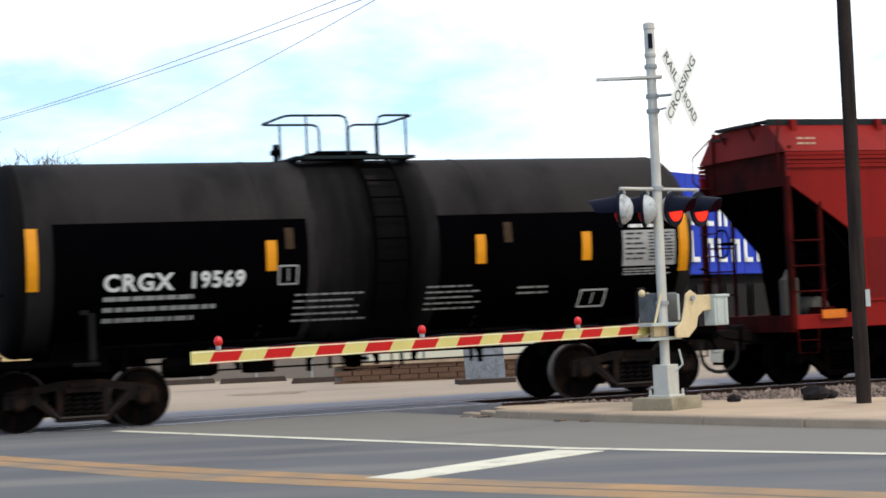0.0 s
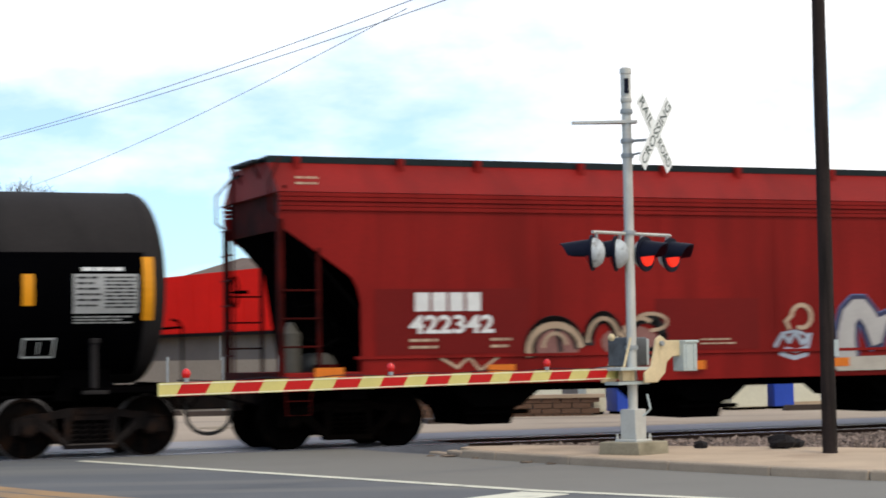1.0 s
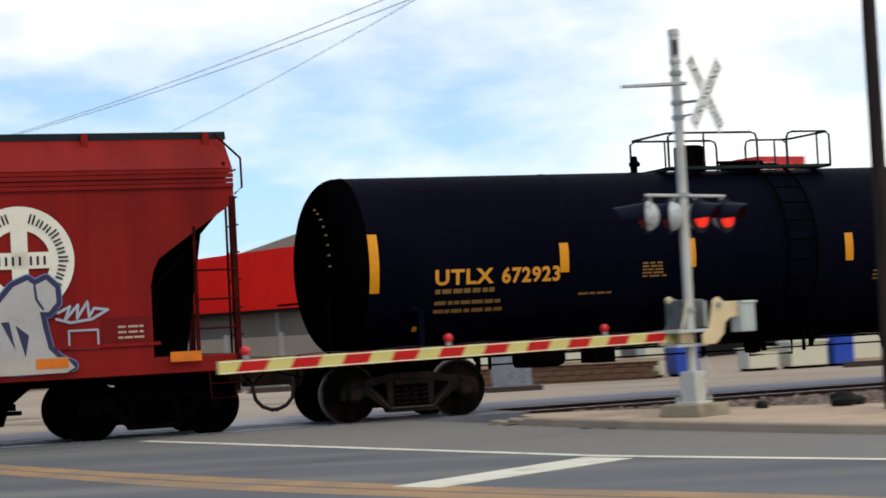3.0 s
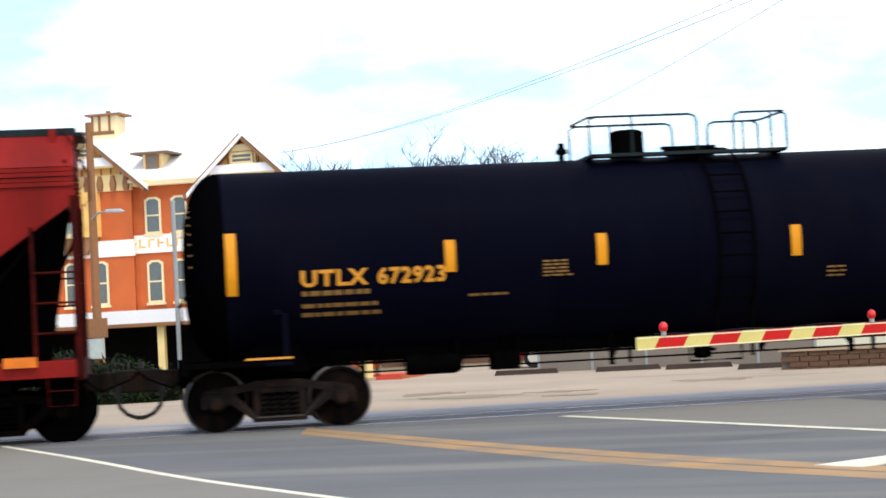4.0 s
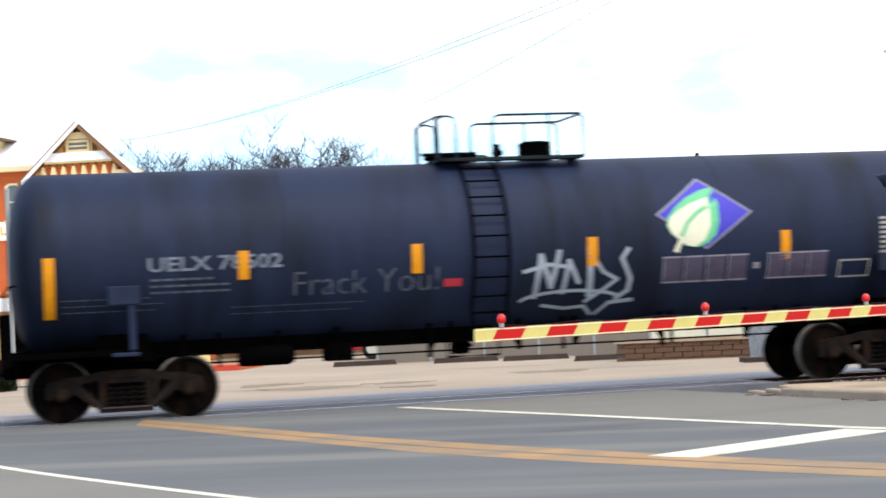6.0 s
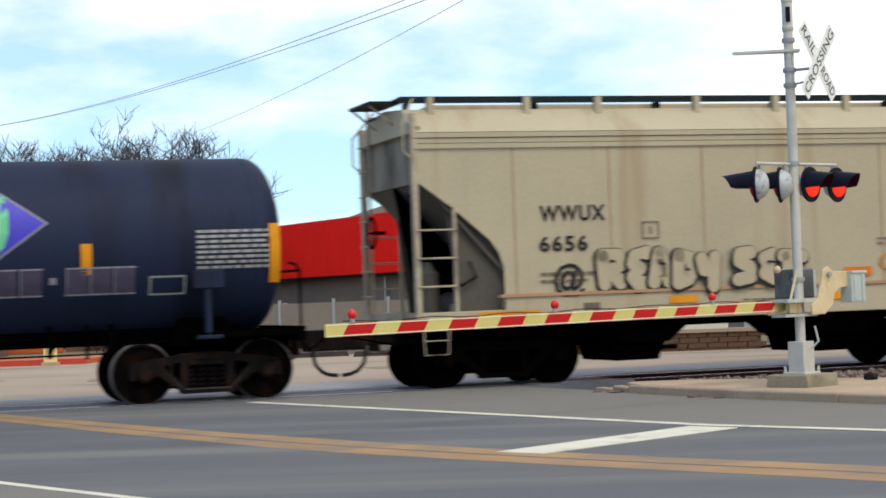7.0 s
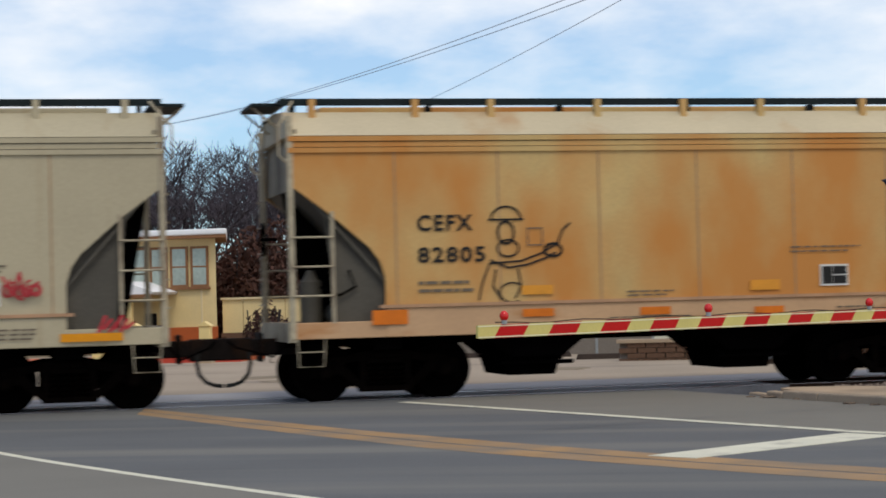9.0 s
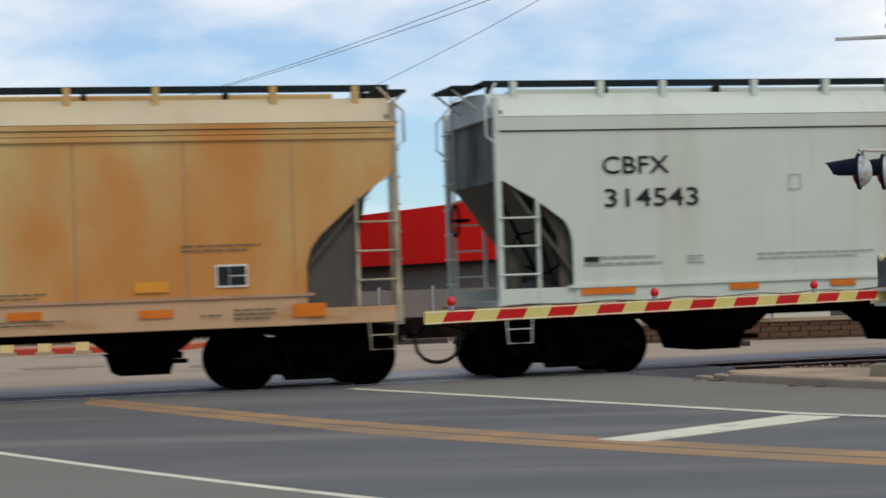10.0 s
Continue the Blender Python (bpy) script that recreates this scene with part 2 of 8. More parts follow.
M["hopper_red"] = mat("oxide_red_paint", (0.212, 0.0078, 0.0058), 0.55, 0, 0.2, 0.7, 20, 0.04, ((0.13, 0.0044, 0.003), (1.3, 0.6, 0.22), 0.47, 0.72), spec=0.12)
# Red of the car ends, darkened because they face away from the light.
M["hopper_red_shaded"] = mat("shaded_red_paint", (0.055, 0.004, 0.003), 0.7, 0, 0.4, 1.4, 20, 0.05, ((0.012, 0.002, 0.0015), (2, 2, 2), 0.45, 0.7), spec=0.05)
M["hopper_red_patch"] = mat("dark_red_repaint", (0.135, 0.004, 0.003), 0.55, 0, 0.12, 0.9, 20, 0.03, spec=0.15)
M["hopper_sill_peach"] = mat("peach_stained_sill", (0.50, 0.31, 0.17), 0.65, 0, 0.12, 1.2, 20, 0.05, ((0.40, 0.17, 0.05), (0.8, 0.6, 3), 0.55, 0.75))
M["hopper_beige"] = mat("beige_paint", (0.415, 0.358, 0.24), 0.6, 0, 0.12, 0.5, 20, 0.04, ((0.31, 0.225, 0.12), (2.2, 0.6, 0.12), 0.58, 0.82))
M["hopper_rust"] = mat("rust_stained_beige", (0.53, 0.365, 0.145), 0.65, 0, 0.16, 0.6, 20, 0.05, ((0.50, 0.205, 0.038), (0.55, 0.6, 0.33), 0.37, 0.60))
M["hopper_pale"] = mat("pale_grey_paint", (0.55, 0.60, 0.535), 0.5, 0, 0.07, 0.7, 20, 0.03, ((0.47, 0.48, 0.40), (1.6, 0.6, 0.15), 0.55, 0.8))
M["end_rail"] = mat("dirty_beige_steel", (0.39, 0.335, 0.235), 0.65, 0, 0.3, 2.5, 20, 0.05, ((0.14, 0.09, 0.055), (3, 3, 1.5), 0.5, 0.75))
# Grimy brown of the end sheets, also darkened for the shade on them.
M["end_grime_shade"] = mat("grimy_shaded_brown_paint", (0.27, 0.235, 0.17), 0.75, 0, 0.35, 1.2, 20, 0.05, ((0.05, 0.036, 0.026), (1.5, 1.5, 0.5), 0.45, 0.7))
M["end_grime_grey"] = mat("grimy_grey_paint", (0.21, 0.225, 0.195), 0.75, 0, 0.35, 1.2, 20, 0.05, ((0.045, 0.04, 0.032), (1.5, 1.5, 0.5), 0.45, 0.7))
M["seam_rust"] = mat("rusty_seam", (0.33, 0.21, 0.115), 0.75, 0, 0.25, 2, 20, 0.05)
M["hopper_rust_top"] = mat("dusty_cream_roof", (0.50, 0.42, 0.28), 0.65, 0, 0.12, 0.8, 20, 0.05, ((0.40, 0.2, 0.07), (0.7, 0.6, 0.5), 0.55, 0.75))
# Grey paint with the end openings' shade put into its colour.
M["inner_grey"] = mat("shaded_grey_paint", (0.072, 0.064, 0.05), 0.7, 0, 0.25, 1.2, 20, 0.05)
M["ledge_rust"] = mat("rusty_ledge", (0.40, 0.23, 0.13), 0.75, 0, 0.2, 2, 20, 0.1)
M["walkway"] = mat("dark_walkway", (0.010, 0.017, 0.019), 0.7, 0.3, 0.3, 3, 30, 0.2)
M["logo_white"] = mat("logo_cream_white", (0.72, 0.68, 0.56), 0.6, 0, 0.1, 3, 30, 0.02)
M["spray_grey"] = mat("grey_spray_paint", (0.38, 0.36, 0.34), 0.6, 0, 0.15, 2, 30, 0.0)
M["spray_cream"] = mat("cream_spray_paint", (0.42, 0.30, 0.20), 0.6, 0, 0.2, 2, 30, 0.0)
M["spray_blue"] = mat("navy_spray_paint", (0.010, 0.014, 0.06), 0.6, 0, 0.2, 2, 30, 0.0)
M["spray_sky"] = mat("pale_blue_spray_edge", (0.10, 0.165, 0.34), 0.6, 0, 0.2, 2, 30, 0.0)
M["spray_cream_pale"] = mat("pale_cream_spray_paint", (0.40, 0.36, 0.30), 0.6, 0, 0.2, 2, 30, 0.0)
M["spray_red"] = mat("crimson_spray_paint", (0.42, 0.02, 0.03), 0.6, 0, 0.2, 2, 30, 0.0)
M["spray_orange"] = mat("orange_spray_paint", (0.55, 0.27, 0.07), 0.6, 0, 0.2, 2, 30, 0.0)
M["spray_mauve"] = mat("faded_mauve_spray_paint", (0.20, 0.085, 0.07), 0.7, 0, 0.3, 3, 30, 0.0)
M["spray_pale"] = mat("pale_spray_paint", (0.42, 0.355, 0.235), 0.6, 0, 0.1, 2, 30, 0.0)
M["spray_silver"] = mat("pale_blue_spray_paint", (0.32, 0.36, 0.42), 0.6, 0, 0.25, 2, 30, 0.0)
M["leaf_blue"] = mat("royal_blue_decal", (0.03, 0.02, 0.42), 0.5, 0, 0.1, 3, 30, 0.0)
M["leaf_green"] = mat("mint_green_decal", (0.10, 0.45, 0.22), 0.5, 0, 0.1, 3, 30, 0.0)
M["leaf_white"] = mat("pale_decal", (0.66, 0.66, 0.50), 0.5, 0, 0.1, 3, 30, 0.0)
M["leaf_border"] = mat("grey_decal_border", (0.22, 0.22, 0.27), 0.6, 0, 0.1, 3, 30, 0.0)
M["block_edge"] = mat("pale_violet_stencil_edge", (0.26, 0.25, 0.30), 0.6, 0, 0.3, 6, 40, 0.0)
M["leaf_violet"] = mat("violet_grey_stencil", (0.055, 0.045, 0.085), 0.6, 0, 0.3, 6, 40, 0.0)
# buildings and plants
M["brick_red"] = mat("orange_red_brick", (0.46, 0.10, 0.022), 0.85, 0, 0.2, 0.8, 22, 0.4)
M["trim_cream"] = mat("cream_trim", (0.72, 0.58, 0.34), 0.7, 0, 0.1, 1, 20, 0.1)
M["trim_white"] = mat("white_trim", (0.80, 0.78, 0.70), 0.7, 0, 0.08, 1, 20, 0.1)
M["siding_yellow"] = mat("yellow_siding", (0.74, 0.57, 0.28), 0.75, 0, 0.12, 1, 20, 0.1)
M["siding_gold"] = mat("golden_boards", (0.72, 0.42, 0.12), 0.8, 0, 0.25, 2, 12, 0.2)
M["eave_brown"] = mat("brown_eave", (0.24, 0.11, 0.045), 0.8, 0, 0.2, 1, 20, 0.1)
M["roof_white"] = mat("snowy_white_roof", (0.82, 0.82, 0.83), 0.7, 0, 0.06, 0.6, 10, 0.15)
M["shingle_brown"] = mat("brown_shingle", (0.13, 0.085, 0.06), 0.9, 0, 0.25, 1, 15, 0.4)
M["pane"] = glass("window_glass", (0.085, 0.09, 0.09))
M["pane_pale"] = glass("curtained_glass", (0.36, 0.42, 0.38))
M["mansard_red"] = mat("red_metal_panel", (0.88, 0.014, 0.007), 0.8, 0, 0.08, 0.5, 12, 0.05, spec=0.12)
M["mansard_blue"] = mat("blue_metal_panel", (0.007, 0.038, 0.44), 0.6, 0, 0.1, 0.5, 12, 0.05, spec=0.15)
M["block_wall"] = mat("grey_beige_block", (0.20, 0.17, 0.14), 0.9, 0, 0.15, 0.7, 15, 0.3)
M["white_wall"] = mat("cream_white_siding", (0.66, 0.64, 0.50), 0.8, 0, 0.1, 0.5, 15, 0.1)
M["low_brick"] = mat("tan_brown_brick", (0.135, 0.072, 0.042), 0.9, 0, 0.35, 1, 18, 0.4)
M["dark_void"] = mat("dark_interior", (0.008, 0.007, 0.007), 0.9, 0, 0.3, 1, 10, 0.1)
M["red_paint"] = mat("red_sign_paint", (0.50, 0.01, 0.012), 0.5, 0, 0.08, 1, 20, 0.02)
M["flame_yellow"] = mat("yellow_sign_paint", (0.75, 0.36, 0.03), 0.5, 0, 0.1, 2, 20, 0.02)
M["kerb_red"] = mat("red_kerb_paint", (0.52, 0.055, 0.03), 0.7, 0, 0.15, 1, 20, 0.1)
M["post_yellow"] = mat("pale_yellow_paint", (0.78, 0.60, 0.26), 0.7, 0, 0.1, 2, 20, 0.1)
M["blue_plastic"] = mat("blue_plastic", (0.02, 0.07, 0.45), 0.4, 0, 0.1, 2, 20, 0.02)
M["teal_metal"] = mat("teal_container", (0.03, 0.17, 0.15), 0.6, 0, 0.2, 2, 20, 0.1)
M["green_metal"] = mat("green_container", (0.02, 0.06, 0.05), 0.6, 0, 0.2, 2, 20, 0.1)
M["sheet_grey"] = mat("grey_blue_stone_sheet", (0.17, 0.19, 0.22), 0.8, 0, 0.4, 5, 20, 0.3)
M["car_red"] = mat("red_car_paint", (0.45, 0.012, 0.03), 0.25, 0, 0.05, 2, 30, 0.0, coat=0.6)
M["rubber"] = mat("black_rubber", (0.012, 0.012, 0.012), 0.85, 0, 0.2, 4, 30, 0.1)
M["bark"] = mat("grey_bark", (0.035, 0.029, 0.031), 0.95, 0, 0.3, 3, 25, 0.4)
M["twig"] = mat("bare_twigs", (0.06, 0.052, 0.066), 0.95, 0, 0.35, 1, 12, 0.1)
M["shrub"] = mat("russet_shrub", (0.062, 0.026, 0.018), 0.95, 0, 0.5, 1, 10, 0.1, islands=0.3)
M["evergreen"] = mat("dark_evergreen", (0.010, 0.019, 0.006), 0.9, 0, 0.5, 2, 10, 0.1, islands=0.4)
M["wire"] = mat("overhead_wire", (0.26, 0.29, 0.33), 0.7, 0.0, 0.1, 1, 10, 0.0)
M["far_hill"] = mat("hazy_woods", (0.10, 0.10, 0.12), 0.95, 0, 0.3, 0.05, 0.6, 0.3)


# ---------- mesh helpers ----------
class Build:
    """Collects vertices and faces of one mesh."""

    def __init__(self):
        self.v, self.f = [], []

    def add(self, verts, faces):
        k = len(self.v)
        self.v += [tuple(p) for p in verts]
        self.f += [tuple(k + i for i in q) for q in faces]
        return self

    def box(self, x0, x1, y0, y1, z0, z1, m=None):
        vs = [(x, y, z) for z in (z0, z1) for x, y in ((x0, y0), (x1, y0), (x1, y1), (x0, y1))]
        if m:
            vs = [m @ Vector(p) for p in vs]
        return self.add(vs, [(3, 2, 1, 0), (4, 5, 6, 7), (0, 1, 5, 4), (1, 2, 6, 5), (2, 3, 7, 6), (3, 0, 4, 7)])

    def prism(self, pts, y0, y1, m=None):
        """Outline in x, z pushed from y0 to y1."""
        n = len(pts)
        vs = [(x, y0, z) for x, z in pts] + [(x, y1, z) for x, z in pts]
        if m:
            vs = [m @ Vector(p) for p in vs]
        return self.add(vs, [tuple(range(n)), tuple(range(2 * n - 1, n - 1, -1))] + [(i, i + n, (i + 1) % n + n, (i + 1) % n) for i in range(n)])

    def slab(self, pts, z0, z1):
        """Outline in x, y pushed from z0 to z1."""
        n = len(pts)
        vs = [(x, y, z0) for x, y in pts] + [(x, y, z1) for x, y in pts]
        return self.add(vs, [tuple(range(n - 1, -1, -1)), tuple(range(n, 2 * n))] + [(i, (i + 1) % n, (i + 1) % n + n, i + n) for i in range(n)])

    def tube(self, pts, r, seg=8, r2=None, caps=True):
        pts = [Vector(p) for p in pts]
        n, k = len(pts), len(self.v)
        up = Vector((0.13, 0.21, 0.97))
        for i, p in enumerate(pts):
            d = (pts[min(i + 1, n - 1)] - pts[max(i - 1, 0)]).normalized()
            if abs(d.dot(up)) > 0.95:
                up = Vector((1, 0.1, 0))
            a = d.cross(up).normalized()
            b = d.cross(a)
            rr = r if r2 is None else r + (r2 - r) * i / (n - 1)
            for j in range(seg):
                t = 2 * math.pi * j / seg
                self.v.append(tuple(p + (a * math.cos(t) + b * math.sin(t)) * rr))
        for i in range(n - 1):
            for j in range(seg):
                q = k + i * seg
                self.f.append((q + j, q + (j + 1) % seg, q + seg + (j + 1) % seg, q + seg + j))
        if caps:
            self.f.append(tuple(k + j for j in range(seg - 1, -1, -1)))
            self.f.append(tuple(k + (n - 1) * seg + j for j in range(seg)))
        return self

    def lathe(self, prof, axis="z", seg=32, origin=(0, 0, 0)):
        """prof: (radius, along) pairs turned about an axis."""
        k, n = len(self.v), len(prof)
        for r, h in prof:
            for j in range(seg):
                t = 2 * math.pi * j / seg
                c, s = r * math.cos(t), r * math.sin(t)
                p = {"z": (c, s, h), "y": (s, h, c), "x": (h, c, s)}[axis]
                self.v.append((p[0] + origin[0], p[1] + origin[1], p[2] + origin[2]))
        for i in range(n - 1):
            for j in range(seg):
                q = k + i * seg
                self.f.append((q + j, q + (j + 1) % seg, q + seg + (j + 1) % seg, q + seg + j))
        self.f.append(tuple(k + j for j in range(seg - 1, -1, -1)))
        self.f.append(tuple(k + (n - 1) * seg + j for j in range(seg)))
        return self

    def ball(self, c, r, seg=10, rings=6, squash=1.0, jitter=0.0):
        prof = [(max(0.02 * r, r * math.sin(math.pi * i / rings)), -r * squash * math.cos(math.pi * i / rings)) for i in range(rings + 1)]
        k = len(self.v)
        self.lathe(prof, "z", seg, c)
        if jitter:
            for i in range(k, len(self.v)):
                p = Vector(self.v[i]) - Vector(c)
                self.v[i] = tuple(Vector(c) + p * (1 + random.uniform(-jitter, jitter)))
        return self

    def mesh(self, name, material, smooth=False):
        me = bpy.data.meshes.new(name)
        me.from_pydata(self.v, [], self.f)
        me.validate()
        bm = bmesh.new()
        bm.from_mesh(me)
        bmesh.ops.recalc_face_normals(bm, faces=bm.faces)
        bm.to_mesh(me)
        bm.free()
        for i, m in enumerate(material if isinstance(material, (list, tuple)) else [material]):
            me.materials.append(m)
        if smooth:
            me.polygons.foreach_set("use_smooth", [True] * len(me.polygons))
            me.set_sharp_from_angle(angle=radians(35))
        return me


PAINTED = ("graffiti", "graffiti_eye", "graffiti_outline", "emblem_mark", "end_mark", "data_box", "chalk_words")


def part(name, b, material, parent=None, label="", smooth=False, bevel=0.0):
    """One mesh object under a thing or under a part."""
    me = b if isinstance(b, bpy.types.Mesh) else b.mesh(name, material, smooth)
    ob = new(name, me)
    ob.parent = parent
    if name in PAINTED:
        ob["kind"] = "stuff"
    if label:
        ob["label"] = label
    if bevel:
        md = ob.modifiers.new("worn_edges", "BEVEL")
        md.width, md.segments, md.limit_method = bevel, 2, "ANGLE"
    return ob


def thing(name, label, category, m=None, group="", kind=""):
    ob = new(name)
    ob.empty_display_size = 0.3
    if m is not None:
        ob.matrix_basis = m
    return tagged(ob, label, category, group, kind)


def setting(name, b, material, label, category, smooth=False, kind="structure"):
    return tagged(part(name, b, material, None, "", smooth), label, category, "", kind)


def glyphs(s, bold=0.0, spacing=1.0):
    """Vertices and faces of lettering, scaled to a unit box."""
    cu = bpy.data.curves.new("lettering", "FONT")
    cu.body, cu.size, cu.offset, cu.space_character, cu.resolution_u = s, 1.0, bold, spacing, 3
    ob = new("lettering", cu)
    bpy.context.view_layer.update()
    me = bpy.data.meshes.new_from_object(ob.evaluated_get(bpy.context.evaluated_depsgraph_get()))
    bpy.data.objects.remove(ob)
    vs, fs = [v.co.copy() for v in me.vertices], [tuple(p.vertices) for p in me.polygons]
    bpy.data.meshes.remove(me)
    x0, x1 = min(v.x for v in vs), max(v.x for v in vs)
    y0, y1 = min(v.y for v in vs), max(v.y for v in vs)
    return [((v.x - x0) / (x1 - x0), (v.y - y0) / (y1 - y0)) for v in vs], fs


def flat(y):
    return lambda x, z: (x, y, z)


def onto(radius, zc, off=0.012):
    """Maps x, z onto the near side of a lying cylinder."""
    return lambda x, z: (x, -math.sqrt(max(0.01, (radius + off) ** 2 - (z - zc) ** 2)), z)


def lettering(name, s, x0, x1, z0, z1, wrap, material, parent, bold=0.0, label="", spacing=1.0):
    vs, fs = glyphs(s, bold, spacing)
    return part(name, Build().add([wrap(x0 + a * (x1 - x0), z0 + b * (z1 - z0)) for a, b in vs], fs), material, parent, label)


def patch(b, x0, x1, z0, z1, wrap, n=8):
    for i in range(n):
        a, c = z0 + (z1 - z0) * i / n, z0 + (z1 - z0) * (i + 1) / n
        b.add([wrap(x0, a), wrap(x1, a), wrap(x1, c), wrap(x0, c)], [(0, 1, 2, 3)])
    return b


def strip(name, x0, x1, z0, z1, wrap, material, parent, label=""):
    return part(name, patch(Build(), x0, x1, z0, z1, wrap), material, parent, label)


def bars(name, x0, x1, z0, z1, rows, wrap, material, parent, fill=0.5, ragged=True):
    """Writing too small to read, as broken bars."""
    b, h = Build(), (z1 - z0) / rows
    for r in range(rows):
        x, end = x0, x1 - (random.uniform(0, 0.25) * (x1 - x0) if ragged else 0)
        while x < end - 0.03:
            w = min(random.uniform(0.07, 0.2), end - x)
            patch(b, x, x + w, z1 - h * (r + fill), z1 - h * r, wrap, 1)
            x += w + random.uniform(0.015, 0.04)
    return tagged(part(name, b, material, parent), kind="stuff")


def ribbon(b, pts, width, wrap):
    """A painted stroke along x, z points."""
    fine = [pts[0]]
    for (xa, za), (xb, zb) in zip(pts, pts[1:]):
        k = max(1, int(math.hypot(xb - xa, zb - za) / 0.12))
        fine += [(xa + (xb - xa) * i / k, za + (zb - za) * i / k) for i in range(1, k + 1)]
    pts = fine
    for (xa, za), (xb, zb) in zip(pts, pts[1:]):
        d = math.hypot(xb - xa, zb - za) or 1
        nx, nz, ex, ez = -(zb - za) / d * width / 2, (xb - xa) / d * width / 2, (xb - xa) / d * width * 0.3, (zb - za) / d * width * 0.3
        b.add([wrap(xa - ex + nx, za - ez + nz), wrap(xb + ex + nx, zb + ez + nz), wrap(xb + ex - nx, zb + ez - nz), wrap(xa - ex - nx, za - ez - nz)], [(0, 1, 2, 3)])
    return b


def fat(b, pts, width, y):
    """A rounded spray stroke on a flat side; every piece lies a hair behind the last."""
    r = width / 2
    for k, (x, z) in enumerate(pts):
        yy = y + 0.0004 * k
        b.add([(x + r * math.cos(0.3927 * i), yy, z + r * math.sin(0.3927 * i)) for i in range(16)], [tuple(range(16))])
        if k:
            xa, za = pts[k - 1]
            d = math.hypot(x - xa, z - za) or 1
            nx, nz = -(z - za) / d * r, (x - xa) / d * r
            b.add([(xa + nx, yy - 0.0002, za + nz), (x + nx, yy - 0.0002, z + nz), (x - nx, yy - 0.0002, z - nz), (xa - nx, yy - 0.0002, za - nz)], [(0, 1, 2, 3)])
    return b


def filled(pts, y):
    return Build().add([(x, y, z) for x, z in pts], [tuple(range(len(pts)))])


def run_down(x0, x1, z0, z1, wrap, seed, ragged=0.12):
    """A stain that ran down a tank's side, with wandering edges."""
    b, n = Build(), 36
    rows = []
    for i in range(n + 1):
        z = z0 + (z1 - z0) * i / n
        a = x0 + ragged * noise.noise(Vector((seed, i * 0.23, 0))) + 0.5 * ragged * noise.noise(Vector((seed, i * 0.9, 2)))
        c = x1 + ragged * noise.noise(Vector((seed + 9, i * 0.21, 0))) + 0.5 * ragged * noise.noise(Vector((seed + 9, i * 0.8, 2)))
        rows.append([wrap(a, z), wrap((a + c) / 2, z), wrap(c, z)])
    for r, q in zip(rows, rows[1:]):
        b.add([r[0], r[1], q[1], q[0]], [(0, 1, 2, 3)]).add([r[1], r[2], q[2], q[1]], [(0, 1, 2, 3)])
    return b


def arc(cx, cz, rx, rz, a0, a1, n=14):
    return [(cx + rx * math.cos(radians(a0 + (a1 - a0) * i / n)), cz + rz * math.sin(radians(a0 + (a1 - a0) * i / n))) for i in range(n + 1)]


def blob(pts, wrap):
    cx, cz, n = sum(p[0] for p in pts) / len(pts), sum(p[1] for p in pts) / len(pts), len(pts)
    rings = [wrap(cx + (x - cx) * k, cz + (z - cz) * k) for k in (1.0, 0.75, 0.5, 0.25) for x, z in pts]
    faces = [(r * n + i, r * n + (i + 1) % n, (r + 1) * n + (i + 1) % n, (r + 1) * n + i) for r in range(3) for i in range(n)]
    return Build().add(rings + [wrap(cx, cz)], faces + [(3 * n + i, 3 * n + (i + 1) % n, 4 * n) for i in range(n)])


# ---------- the plan: track, road, ground ----------
TRACK = radians(21.79)
T, NRM = Vector((math.cos(TRACK), math.sin(TRACK), 0)), Vector((-math.sin(TRACK), math.cos(TRACK), 0))
NC = 30.15  # distance of the track's centre line


def on_track(s, n, z=0.0):
    return T * s + NRM * n + Vector((0, 0, z))


def track_pose(s, n=NC, z=0.0):
    p = on_track(s, n, z)
    return pose(p.x, p.y, p.z, 0, 0, math.degrees(TRACK))


def xy(s, n):
    p = on_track(s, n)
    return (p.x, p.y)


setting("ground", Build().slab([(-900, -300), (900, -300), (900, 1200), (-900, 1200)], -0.6, -0.22), M["soil"], "dry bare soil reaching to the horizon", "ground")
KERB = [(0.30, 29.0), (0.55, 28.3), (0.75, 27.7), (1.2, 26.9), (2.1, 25.5), (3.2, 23.95), (4.2, 22.6), (5.1, 21.55), (6.0, 20.8), (7.0, 20.2), (8.5, 19.45), (11.0, 18.4), (16.0, 16.4), (30.0, 11.0)]
near_n = NC - 1.05
road = setting("road", Build().slab([xy(-60, near_n), xy(10.55, near_n)] + KERB[1:] + [(40, 6), (40, -40), (-75, -40)], -0.3, -0.004), M["asphalt"], "worn grey asphalt road up to the level crossing", "road")
setting("parking_lot", Build().slab([xy(-75, NC + 1.05), xy(60, NC + 1.05), xy(60, NC + 34), xy(-75, NC + 34)], -0.3, -0.012), M["lot"], "pale dusty gravel lot beyond the track", "parking lot")
# crossing panels either side of and between the rails
for a, c in ((NC - 1.05, NC - 0.80), (NC - 0.63, NC + 0.63), (NC + 0.80, NC + 1.05)):
    setting("crossing_panel", Build().slab([xy(-40, a), xy(12.6, a), xy(12.6, c), xy(-40, c)], -0.25, -0.006), M["crossing"], "dark rubber panel in the level crossing", "crossing panel")
# pale strip of pavement beyond the rails
setting("far_lane", Build().slab([xy(-45, NC + 1.1), xy(26, NC + 1.1), xy(26, NC + 3.4), xy(-45, NC + 3.4)], -0.2, -0.002), M["far_pave"], "pale worn asphalt strip beyond the rails", "pavement")


